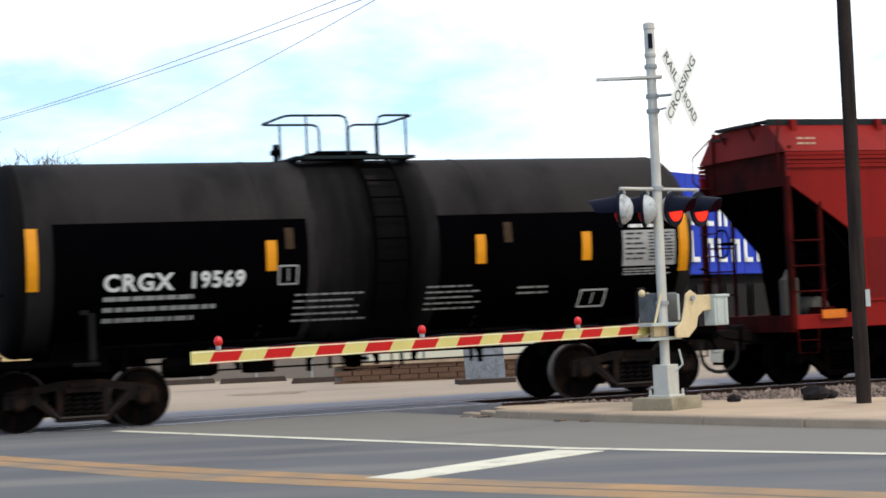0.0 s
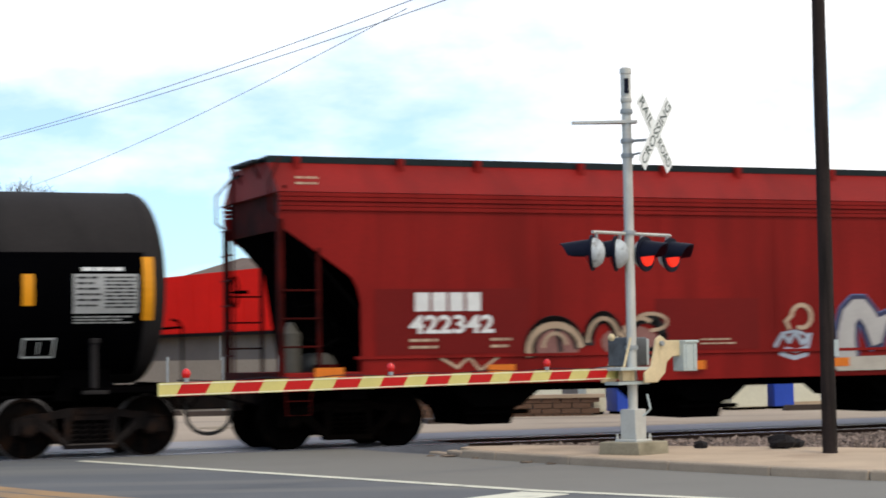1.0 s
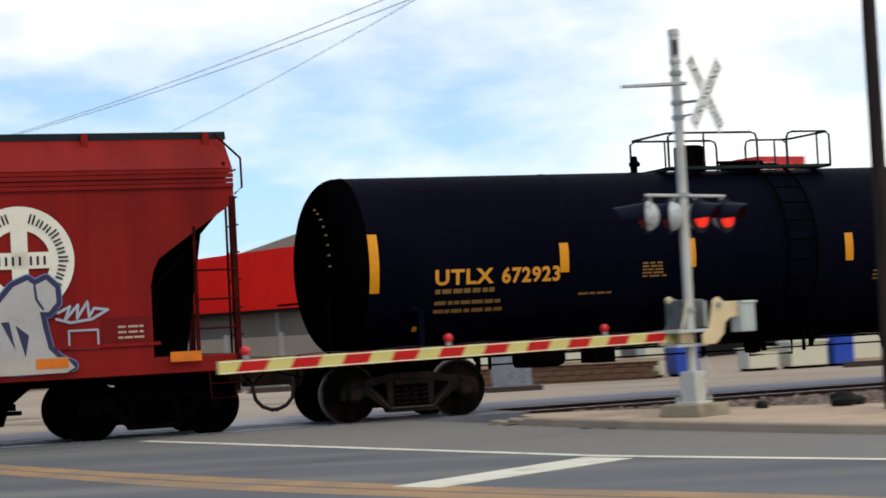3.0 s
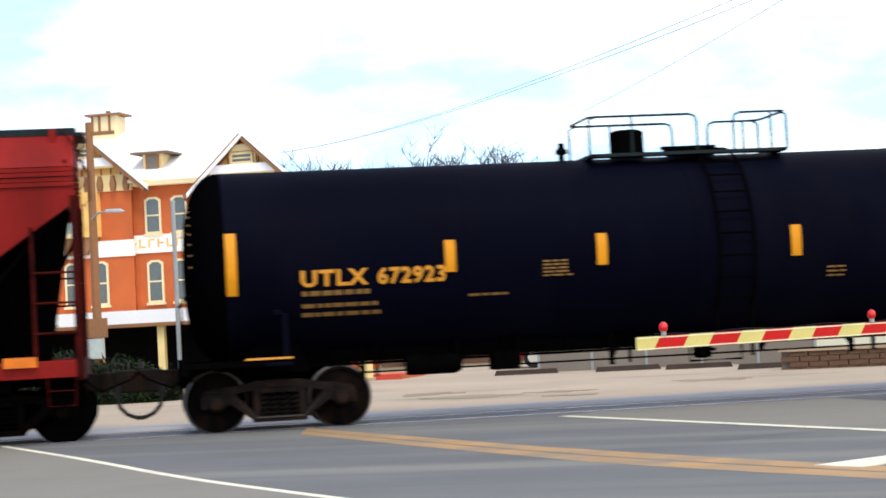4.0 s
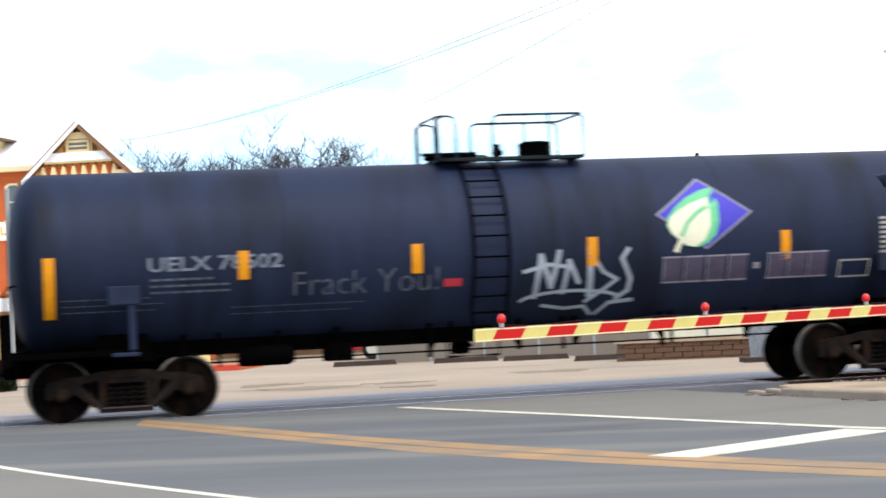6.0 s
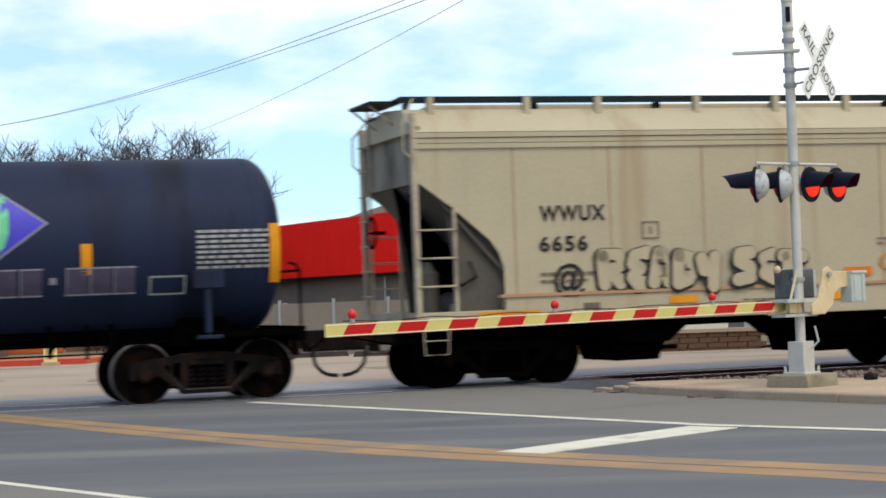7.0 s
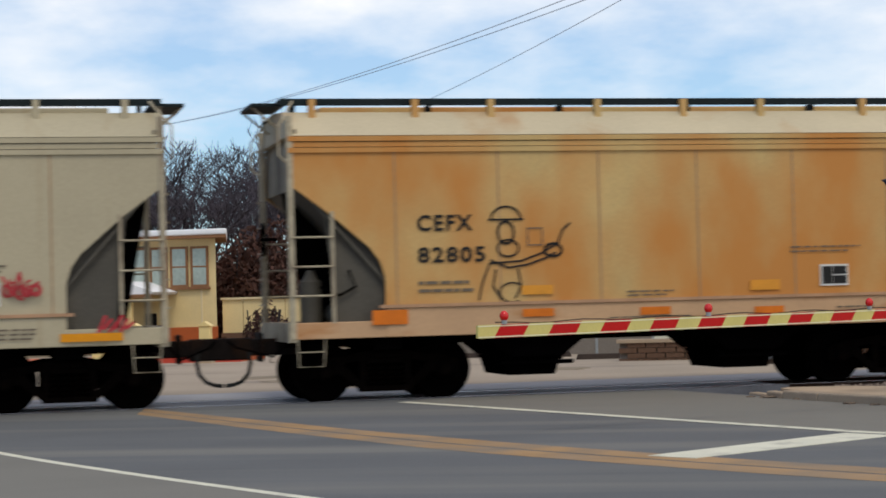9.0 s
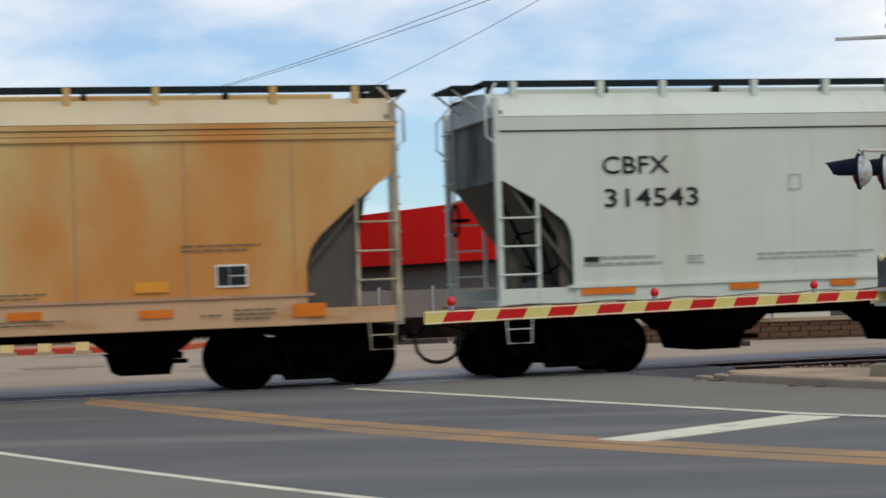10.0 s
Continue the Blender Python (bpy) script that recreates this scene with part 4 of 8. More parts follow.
def cap_mesh(material):
    b = Build().lathe([(0.13, -0.05), (0.13, 0.02), (0.10, 0.05), (0.09, 0.065), (0.02, 0.07)], "y", 14)
    b.v = [(x, -y, z) for x, y, z in b.v]
    return b.mesh("bearing_cap", material, True)


WHEELS = []


def bogie(car, x, material="truck"):
    tr = part("truck", shared("truck", bolster_mesh), None, car, "grimy cast steel truck")
    tr.location = (x, 0, 0)
    for y in (-1.0, 1.0):
        sf = part("side_frame", shared("frame_" + material, lambda: frame_mesh(M[material])), None, tr, "grimy cast side frame")
        sf.location = (0, y, 0)
        for k in range(4):
            sp = part("spring", shared("spring_" + material, lambda: spring_mesh(M[material])), None, tr, "coil spring")
            sp.location = (-0.24 + 0.16 * k, y, 0)
    if material == "truck":
        part("rubbed_edge", shared("rubbed", edge_mesh), None, tr, "pale rubbed edge of the side frame").location = (0, -1.0, 0)
    for s in (-1, 1):
        dark = material == "truck_dark"
        w = part("wheelset", shared("wheelset_" + material, lambda: wheelset_mesh(dark)), None, tr, "pair of dark steel wheels on an axle")
        WHEELS.append((w, s * BASE / 2))
        c = part("bearing_cap", shared("cap_" + material, lambda: cap_mesh(M[material])), None, tr, "round bearing end cap")
        c.location = (s * BASE / 2, -1.07, WHEEL_R)
    part("brake_beam", Build().box(-0.62, -0.55, -0.7, 0.7, 0.36, 0.44).box(0.55, 0.62, -0.7, 0.7, 0.36, 0.44).tube([(-0.5, -0.9, 0.34), (-0.72, -0.92, 0.6)], 0.03, 6), M["truck"], tr)


def coupler(car, x, s, reach):
    """At the car's end x; s is the way outwards."""
    b = Build().box(min(x - s * 0.7, x + s * reach * 0.55), max(x - s * 0.7, x + s * reach * 0.55), -0.14, 0.14, 0.72, 0.98)
    b.box(min(x + s * reach * 0.5, x + s * (reach + 0.06)), max(x + s * reach * 0.5, x + s * (reach + 0.06)), -0.17, 0.17, 0.66, 1.0)
    b.box(min(x + s * reach * 0.3, x + s * reach * 0.36), max(x + s * reach * 0.3, x + s * reach * 0.36), -0.3, 0.3, 0.62, 1.08)
    part("coupler", b, M["truck"], car, "heavy knuckle coupler", bevel=0.03)
    part("cut_lever", Build().tube([(x, -1.35, 0.95), (x + s * 0.25, -1.2, 0.72), (x + s * reach * 0.8, -0.3, 0.86), (x + s * reach, -0.1, 1.02)], 0.016, 6), M["under"], car)
    y = -0.35
    part("air_hose", Build().tube([(x + s * (reach - 0.36), y, 0.80), (x + s * (reach - 0.38), y - 0.02, 0.62), (x + s * (reach - 0.34), y - 0.03, 0.45), (x + s * (reach - 0.24), y - 0.03, 0.34), (x + s * (reach - 0.12), y - 0.03, 0.29), (x + s * (reach + 0.02), y - 0.03, 0.275)], 0.032, 8), M["rubber"], car, "hanging rubber air hose", True)


def ladder(b, xa, xb, zs, y, r=0.013):
    for z in zs:
        b.tube([(xa, y, z), (xb, y, z)], r, 6)


def covered_hopper(name, label, uc, half, paint, gates, truck_x, slope, reach, notch, ribs=3, fascia=(3.77, 4.03), brackets=8, sill=(0.97, 1.41), shift=0.0, reach_out=0.42):
    car = thing(name, label, "hopper car", track_pose(uc), "freight cars of the train")
    L, P = half, M[paint]
    E_ = {"hopper_red": M["hopper_red_shaded"], "hopper_rust": M["end_rail"], "hopper_beige": M["end_rail"]}.get(paint, P)  # paint of the ends
    crown = 0.50 if paint == "hopper_red" else 0.40
    n0, n1, n2, n3 = notch  # heights and depths of the end openings
    left = [(-L, fascia[0]), (-L, n0[1]), (-L + n1[0], n1[1]), (-L + n2[0], n2[1]), (-L + n2[0] * 0.35 + n3[0] * 0.65, n2[1] * 0.55 + n3[1] * 0.45), (-L + n3[0], n3[1]), (-L + n3[0], sill[1])]
    pts = left + [(-x, z) for x, z in reversed(left)]
    for y0, y1 in ((-1.51, -1.47), (1.47, 1.51)):
        part("side_sheet", Build().prism(pts, y0, y1), P, car, "tall side sheet of the body")
        # stepped fascia below the roof
        w = 1 if y0 < 0 else -1
        hgt = (fascia[1] - fascia[0]) / ribs
        for i in range(ribs):
            z = fascia[0] + hgt * i
            q = sorted((y0 - w * (0.012 + 0.022 * (i % 2 == 0)), y1)) if y0 < 0 else sorted((y0, y1 + 0.012 + 0.022 * (i % 2 == 0)))
            part("fascia_rib", Build().box(-L, L, q[0], q[1], z, z + hgt - 0.012), P, car, "rib of the band below the roof")
        part("side_sill", Build().box(-L, -L + n3[0] + 0.3, min(y0, y0 + w * 0.14), max(y0, y0 + w * 0.14), sill[0], sill[0] + 0.25).box(-L + n3[0], L - n3[0], min(y0 - w * 0.02, y0 + w * 0.15), max(y0 - w * 0.02, y0 + w * 0.15), sill[0], sill[1]).box(L - n3[0] - 0.3, L, min(y0, y0 + w * 0.14), max(y0, y0 + w * 0.14), sill[0], sill[0] + 0.25), M["hopper_sill_peach"] if paint == "hopper_rust" else P, car, "deep side sill", bevel=0.012)
    part("sill_ledge", Build().box(-L + n3[0] - 0.1, L - n3[0] + 0.1, -1.56, -1.46, sill[1], sill[1] + 0.05), M["ledge_rust" if paint in ("hopper_beige", "hopper_rust") else paint], car, "ledge along the sill")
    # weld seams and posts on the sheet
    for k in range(1, 7):
        x = -L + 2 * L * k / 7
        part("weld_seam", Build().box(x - 0.012, x + 0.012, -1.516, -1.50, sill[1] + 0.03, fascia[0]), M["seam_rust"] if paint in ("hopper_beige", "hopper_rust") else P, car, "vertical weld seam")
    # roof
    part("roof", Build().prism([(-1.51, fascia[1]), (-1.0, fascia[1] + crown), (0, fascia[1] + crown + 0.07), (1.0, fascia[1] + crown), (1.51, fascia[1])], -L, L, pose(0, 0, 0, 0, 0, 90)), M["hopper_rust_top"] if paint == "hopper_rust" else P, car, "sloping roof sheet")
    part("trough_hatch", Build().box(-L + 0.7, L - 0.7, -0.30, 0.30, fascia[1] + 0.42, fascia[1] + 0.55), P, car, "long roof hatch", bevel=0.02)
    zt = fascia[1] + 0.56
    for y in (-1.0, 0.45):
        part("running_board", Build().box(-L - 0.04, L + 0.04, y, y + 0.45, zt - (0.17 if y > 0 else 0), zt + 0.035 - (0.17 if y > 0 else 0)).box(-L - 0.04, L + 0.04, y - 0.01, y, zt - (0.06 if y < 0 else 0.17), zt + (0.05 if y < 0 else -0.14)), M["walkway"], car, "dark roof walkway")
    for s in (-1, 1):
        part("end_walkway", Build().box(min(s * (L + reach_out), s * (L - 0.1)), max(s * (L + reach_out), s * (L - 0.1)), -0.62, 0.62, zt - 0.03, zt + 0.02), M["walkway"], car, "cross walkway on the roof end")
        for y in (-0.5, 0.5):
            part("walkway_brace", Build().tube([(s * (L + reach_out - 0.03), y, zt - 0.03), (s * (L - 0.08), y, zt - 0.42)], 0.018, 6), E_, car, "slanting brace under the walkway")
    for k in range(brackets):
        x = -L + 0.45 + (2 * L - 0.9) * k / (brackets - 1) + 0.16 * math.sin(k * 2.3)
        for y in (-1, 1):
            part("walkway_bracket", Build().box(x - 0.05, x + 0.05, min(y * 0.98, y * 1.12), max(y * 0.98, y * 1.12), fascia[1] + 0.10, zt + (0.03 if y < 0 else -0.17)), P, car)
    for k in range(0, brackets * 2, 3):
        x = -L + 0.25 + (2 * L - 0.5) * k / (brackets * 2 - 1)
        part("hatch_clamp", Build().box(x - 0.03, x + 0.03, -0.52, -0.30, fascia[1] + 0.30, zt), M["walkway"], car)
    # ends
    for s in (-1, 1):
        m = pose(0, 0, 0, 0, 0, 0 if s < 0 else 180)
        part("end_sheet", Build().box(-L + 0.10, -L + 0.14, -1.47, 1.47, n0[1] - 0.05, fascia[1] + 0.1, m).prism([(-1.38, fascia[1] + 0.1), (1.38, fascia[1] + 0.1), (0.99, fascia[1] + crown - 0.01), (-0.99, fascia[1] + crown - 0.01)], L - 0.14, L - 0.10, m @ pose(0, 0, 0, 0, 0, 90)), {"hopper_red": E_, "hopper_pale": M["end_grime_grey"]}.get(paint, M["end_grime_shade"]), car, "flat upper end sheet")
        dx, dz = slope
        # Slope sheet holds the shade in its colour, nearly black on the red car.
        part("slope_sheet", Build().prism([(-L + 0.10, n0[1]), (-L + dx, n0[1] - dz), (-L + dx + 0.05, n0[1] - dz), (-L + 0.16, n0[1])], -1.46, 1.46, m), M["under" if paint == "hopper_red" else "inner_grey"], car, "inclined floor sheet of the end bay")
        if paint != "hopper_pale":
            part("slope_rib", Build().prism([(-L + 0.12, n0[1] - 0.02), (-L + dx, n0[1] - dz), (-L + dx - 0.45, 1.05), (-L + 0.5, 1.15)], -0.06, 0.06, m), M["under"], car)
        # Black plate stands for the deep shade in the red car's openings.
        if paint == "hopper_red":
            part("gusset_plate", Build().prism([(-L + 0.3, n0[1] - 0.05), (-L + 2.6, n0[1] - 0.05), (-L + 2.6, 1.1), (-L + 1.5, 1.1)], 0.3, 0.33, m), M["under"], car, "black plate standing for shade in the end opening")
        if paint != "hopper_red":
            # These plates are drawn dark for the shade inside the openings.
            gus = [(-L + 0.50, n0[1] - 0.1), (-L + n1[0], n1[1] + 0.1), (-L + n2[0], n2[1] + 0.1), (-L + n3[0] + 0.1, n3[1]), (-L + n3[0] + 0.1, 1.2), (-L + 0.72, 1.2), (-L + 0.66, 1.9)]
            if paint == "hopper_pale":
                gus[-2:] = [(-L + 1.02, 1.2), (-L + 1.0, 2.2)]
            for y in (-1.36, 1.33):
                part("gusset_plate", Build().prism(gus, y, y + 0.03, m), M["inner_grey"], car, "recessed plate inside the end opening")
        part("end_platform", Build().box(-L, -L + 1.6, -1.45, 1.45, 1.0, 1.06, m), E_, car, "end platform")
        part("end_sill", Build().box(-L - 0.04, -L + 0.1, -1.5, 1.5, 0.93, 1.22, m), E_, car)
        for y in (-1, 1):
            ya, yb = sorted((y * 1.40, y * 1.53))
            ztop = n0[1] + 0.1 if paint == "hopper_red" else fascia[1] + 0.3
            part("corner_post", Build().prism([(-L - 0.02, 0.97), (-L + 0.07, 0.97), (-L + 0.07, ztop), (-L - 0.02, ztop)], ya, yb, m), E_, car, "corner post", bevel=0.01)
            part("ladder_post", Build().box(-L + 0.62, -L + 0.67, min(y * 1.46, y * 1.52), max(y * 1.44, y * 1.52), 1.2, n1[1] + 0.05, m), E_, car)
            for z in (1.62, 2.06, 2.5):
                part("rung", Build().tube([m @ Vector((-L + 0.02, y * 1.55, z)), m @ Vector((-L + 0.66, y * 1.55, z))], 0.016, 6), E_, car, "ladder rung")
            if y < 0:
                end_steps = ()
            else:
                end_steps = range(7)
                part("end_ladder_rail", Build().tube([m @ Vector((-L - 0.02, y * 0.92, 1.2)), m @ Vector((-L - 0.02, y * 0.92, zt))], 0.02, 6), E_, car)
            for i in end_steps:
                z = 1.5 + i * 0.42
                part("end_rung", Build().tube([m @ Vector((-L - 0.05, y * 1.5, z)), m @ Vector((-L - 0.05, y * 0.92, z))], 0.014, 6), E_, car)
            part("grab_rail", Build().tube([m @ Vector(p) for p in ((-L - 0.02, y * 1.5, fascia[1] - 0.4), (-L - 0.14, y * 1.5, fascia[1] - 0.3), (-L - 0.14, y * 1.48, fascia[1] + 0.15), (-L + 0.15, y * 1.1, zt))], 0.018, 6), E_, car, "curved grab rail", True)
            part("step_stirrup", Build().tube([m @ Vector(p) for p in ((-L + 0.08, y * 1.5, 0.97), (-L + 0.10, y * 1.5, 0.56), (-L + 0.48, y * 1.5, 0.56), (-L + 0.50, y * 1.5, 0.97))], 0.011, 6).tube([m @ Vector((-L + 0.09, y * 1.5, 0.78)), m @ Vector((-L + 0.49, y * 1.5, 0.78))], 0.009, 6), E_, car, "bent step below the sill")
        part("diagonal_brace", Build().tube([m @ Vector((-L + 0.1, -0.9, 3.1)), m @ Vector((-L + 1.1, -0.7, 1.1))], 0.03, 6), M["under"], car)
        part("brake_pipe", Build().tube([m @ Vector(p) for p in ((-L + 0.9, -1.42, 2.0), (-L + 1.0, -1.42, 1.75), (-L + 0.75, -1.42, 1.62), (-L + 0.45, -1.42, 1.75))], 0.022, 6), M["under"], car, "", True)
        part("valve_box", Build().box(-L + 0.75, -L + 1.05, -1.2, -0.8, 1.06, 1.34, m), E_, car)
        if s < 0:  # brake gear stands on the leading end's platform
            part("brake_cylinder", Build().lathe([(0.10, -0.42), (0.17, -0.40), (0.17, 0.22), (0.12, 0.26), (0.05, 0.40)], "z", 16, (-L + 0.42, -0.75, 1.62)), M["inner_grey"], car, "upright grey brake cylinder", True)
            part("air_reservoir", Build().lathe([(0.05, -0.50), (0.19, -0.44), (0.21, -0.36), (0.21, 0.36), (0.19, 0.44), (0.05, 0.50)], "y", 16, (-L + 0.95, -0.45, 1.32)), M["inner_grey"], car, "lying air reservoir", True)
            part("brake_wheel", Build().tube([(-L - 0.10, 0.62 + 0.26 * math.cos(0.3927 * k), 2.55 + 0.26 * math.sin(0.3927 * k)) for k in range(17)], 0.018, 6, caps=False).tube([(-L - 0.10, 0.36, 2.55), (-L - 0.10, 0.88, 2.55)], 0.014, 6).tube([(-L - 0.10, 0.62, 2.29), (-L - 0.10, 0.62, 2.81)], 0.014, 6).tube([(-L - 0.11, 0.62, 2.55), (-L + 0.14, 0.62, 2.55)], 0.03, 8), M["under"], car, "round hand brake wheel", True)
            part("valve_pipe", Build().tube([(-L + 0.42, -0.75, 1.95), (-L + 0.48, -0.9, 2.25), (-L + 0.75, -1.1, 2.3), (-L + 0.95, -1.15, 1.6)], 0.022, 6), M["under"], car, "bent brake pipe", True)
        coupler(car, s * L, s, reach)
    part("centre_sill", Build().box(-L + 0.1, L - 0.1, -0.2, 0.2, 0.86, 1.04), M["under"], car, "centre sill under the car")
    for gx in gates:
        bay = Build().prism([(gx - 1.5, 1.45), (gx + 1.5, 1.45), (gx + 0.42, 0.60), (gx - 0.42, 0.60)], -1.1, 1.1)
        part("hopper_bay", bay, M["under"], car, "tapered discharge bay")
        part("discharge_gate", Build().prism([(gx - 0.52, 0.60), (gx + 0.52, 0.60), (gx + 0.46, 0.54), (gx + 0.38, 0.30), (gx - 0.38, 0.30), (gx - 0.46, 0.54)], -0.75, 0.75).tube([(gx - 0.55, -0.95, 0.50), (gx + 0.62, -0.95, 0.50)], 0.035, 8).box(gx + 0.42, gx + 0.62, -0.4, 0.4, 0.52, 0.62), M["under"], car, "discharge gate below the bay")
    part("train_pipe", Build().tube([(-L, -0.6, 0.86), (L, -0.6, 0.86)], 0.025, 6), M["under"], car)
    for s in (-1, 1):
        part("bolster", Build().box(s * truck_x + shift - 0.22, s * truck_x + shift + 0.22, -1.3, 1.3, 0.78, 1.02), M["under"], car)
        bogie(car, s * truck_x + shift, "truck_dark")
    return car


def tank_car(name, label, uc, half, R, zc, paint, truck_x, reach, head, plat, pot, ladder_x, rail_top, seams=4, shift=0.0, loops=None, heads=(None, None)):
    car = thing(name, label, "tank car", track_pose(uc), "freight cars of the train")
    P = M[paint]
    prof = []
    for i in range(13):  # dished head with a tight knuckle
        a = math.pi / 2 * i / 12
        prof.append((max(0.02, R * math.sin(a) ** 0.78), -half + head * (1 - math.cos(a) ** 0.78)))
    body = prof + [(r, -h) for r, h in reversed(prof)]
    part("tank_shell", Build().lathe([(r, h) for r, h in body], "x", 72, (0, 0, zc)), P, car, "long cylindrical tank with dished ends", True)
    for s, coat in zip((-1, 1), heads):
        if coat:
            part("tank_head", Build().lathe([(r + 0.004, s * -(h - 0.004)) for r, h in prof], "x", 72, (0, 0, zc)), M[coat], car, "dished tank end", True)
    L = half - head
    for k in range(seams):
        x = -L + 2 * L * k / (seams - 1)
        part("seam", Build().lathe([(R - 0.01, x - 0.03), (R + 0.006, x - 0.02), (R + 0.006, x + 0.02), (R - 0.01, x + 0.03)], "x", 72, (0, 0, zc)), P, car, "weld seam", True)
    # platform, rails and fittings on top
    p0, p1 = plat
    zt = zc + R
    part("platform", Build().box(p0, p1, -0.75, -0.42, zt - 0.02, zt + 0.03).box(p0, p1, 0.42, 0.75, zt - 0.02, zt + 0.03).box(p0, p0 + 0.15, -0.75, 0.75, zt - 0.02, zt + 0.03).box(p1 - 0.15, p1, -0.75, 0.75, zt - 0.02, zt + 0.03), M["walkway"], car, "black platform round the manway")
    lo = zt + 0.02
    for i, (a, c) in enumerate(loops or ((p0, ladder_x - 0.30), (ladder_x + 0.30, p1))):
        out, inn = (a, c) if i == 0 else (c, a)
        w = 1 if out > inn else -1
        for y in (-0.72, 0.72):
            ra = [(out - w * 0.10, y, rail_top), (inn + w * 0.12, y, rail_top), (inn + w * 0.03, y, rail_top - 0.03), (inn, y, rail_top - 0.12), (inn, y, lo)]
            if loops is None:
                ra = [(out, y, lo), (out, y, rail_top - 0.06)] + ra
            b = Build().tube(ra, 0.021, 8)
            b.tube([((a + c) / 2 + 0.18 * w, y, lo), ((a + c) / 2 + 0.18 * w, y, rail_top)], 0.018, 6)
            part("handrail", b, M["walkway"], car, "bent pipe handrail", True)
        part("end_handrail", Build().tube([(out - w * 0.10, -0.72, rail_top), (out - w * 0.02, -0.66, rail_top), (out, -0.55, rail_top), (out, 0.55, rail_top), (out - w * 0.02, 0.66, rail_top), (out - w * 0.10, 0.72, rail_top)], 0.021, 8), M["walkway"], car, "bent pipe end rail", True)
    part("manway_lid", Build().lathe([(0.36, zt - 0.05), (0.36, zt + 0.06), (0.42, zt + 0.07), (0.42, zt + 0.11), (0.25, zt + 0.15), (0.03, zt + 0.16)], "z", 20, (ladder_x - 0.25, 0, 0)).box(ladder_x - 0.7, ladder_x + 0.2, -0.05, 0.05, zt + 0.12, zt + 0.17), M["under"], car, "hinged manway lid", True)
    part("valve_bonnet", Build().lathe([(0.27, zt - 0.05), (0.29, zt + 0.02), (0.27, zt + 0.08), (0.27, zt + pot[1]), (0.2, zt + pot[1] + 0.03), (0.03, zt + pot[1] + 0.04)], "z", 20, (pot[0], 0, 0)), M["under"], car, "round valve bonnet", True)
    part("relief_valve", Build().lathe([(0.05, zt - 0.05), (0.05, zt + 0.1), (0.10, zt + 0.11), (0.10, zt + 0.17), (0.06, zt + 0.2), (0.05, zt + 0.28), (0.01, zt + 0.29)], "z", 10, (pot[2], 0, 0)), M["under"], car, "relief valve", True)
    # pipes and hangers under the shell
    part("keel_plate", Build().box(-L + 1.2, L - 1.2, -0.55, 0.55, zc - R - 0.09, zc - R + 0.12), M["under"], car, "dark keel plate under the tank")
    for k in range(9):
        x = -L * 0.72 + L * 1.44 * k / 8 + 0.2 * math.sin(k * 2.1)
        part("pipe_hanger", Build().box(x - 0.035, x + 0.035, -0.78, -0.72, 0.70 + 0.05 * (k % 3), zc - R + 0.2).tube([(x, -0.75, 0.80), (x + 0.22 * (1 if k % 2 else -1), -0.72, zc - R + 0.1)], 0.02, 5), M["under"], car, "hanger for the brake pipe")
    # side ladder on both sides
    for w in (-1, 1):
        b = Build()
        for dx in (-0.28, 0.28):
            pts = [(ladder_x + dx, w * (R + 0.10) * math.cos(a), zc + (R + 0.10) * math.sin(a)) for a in [radians(-40 + 125 * i / 14) for i in range(15)]]
            b.tube([(ladder_x + dx, w * (R + 0.02) * 0.85, 0.95)] + pts, 0.024, 6)
        part("ladder_stile", b, M["under"], car, "curved ladder stiles", True)
        for i in range(11):
            a = radians(-45 + 125 * i / 10)
            y, z = w * (R + 0.11) * math.cos(a), zc + (R + 0.11) * math.sin(a)
            part("rung", Build().tube([(ladder_x - 0.28, y, z), (ladder_x + 0.28, y, z)], 0.016, 6), M["under"], car, "ladder rung")
    part("bottom_outlet", Build().lathe([(0.3, zc - R + 0.1), (0.3, zc - R - 0.1), (0.16, zc - R - 0.12), (0.14, 0.72), (0.03, 0.7)], "z", 14, (ladder_x - 0.2, 0, 0)).tube([(ladder_x - 0.2, -0.7, 0.85), (ladder_x - 0.2, 0.3, 0.85)], 0.03, 6).tube([(ladder_x - 0.55, -0.5, 1.0), (ladder_x - 0.55, -0.5, 0.68), (ladder_x + 0.3, -0.5, 0.68), (ladder_x + 0.3, -0.5, 1.0)], 0.022, 6), M["under"], car, "bottom outlet valve with its guard", True)
    part("train_pipe", Build().tube([(-half + 0.4, -0.7, 0.93), (half - 0.4, -0.7, 0.93)], 0.022, 6), M["under"], car)
    part("brake_rod", Build().tube([(-half + 1.5, -0.35, 0.78), (half - 1.5, -0.35, 0.78)], 0.016, 6), M["under"], car)
    part("brake_cylinder", Build().lathe([(0.15, -0.45), (0.16, -0.3), (0.16, 0.3), (0.12, 0.4)], "x", 14, (-truck_x * 0.62, -0.75, 0.86)), M["under"], car, "", True)
    part("brake_reservoir", Build().box(-truck_x * 0.62 + 0.9, -truck_x * 0.62 + 1.3, -0.9, -0.4, 0.72, 1.0), M["under"], car)
    for k in range(6):
        x = -truck_x + 1.6 + (2 * truck_x - 3.2) * k / 5
        part("pipe_hanger", Build().box(x - 0.02, x + 0.02, -0.74, -0.68, 0.72, zc - R + 0.25), M["under"], car)
    for s in (-1, 1):
        x = s * truck_x + shift
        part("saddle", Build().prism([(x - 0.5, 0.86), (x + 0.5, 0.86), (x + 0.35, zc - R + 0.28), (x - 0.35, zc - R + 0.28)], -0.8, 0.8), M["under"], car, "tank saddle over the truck")
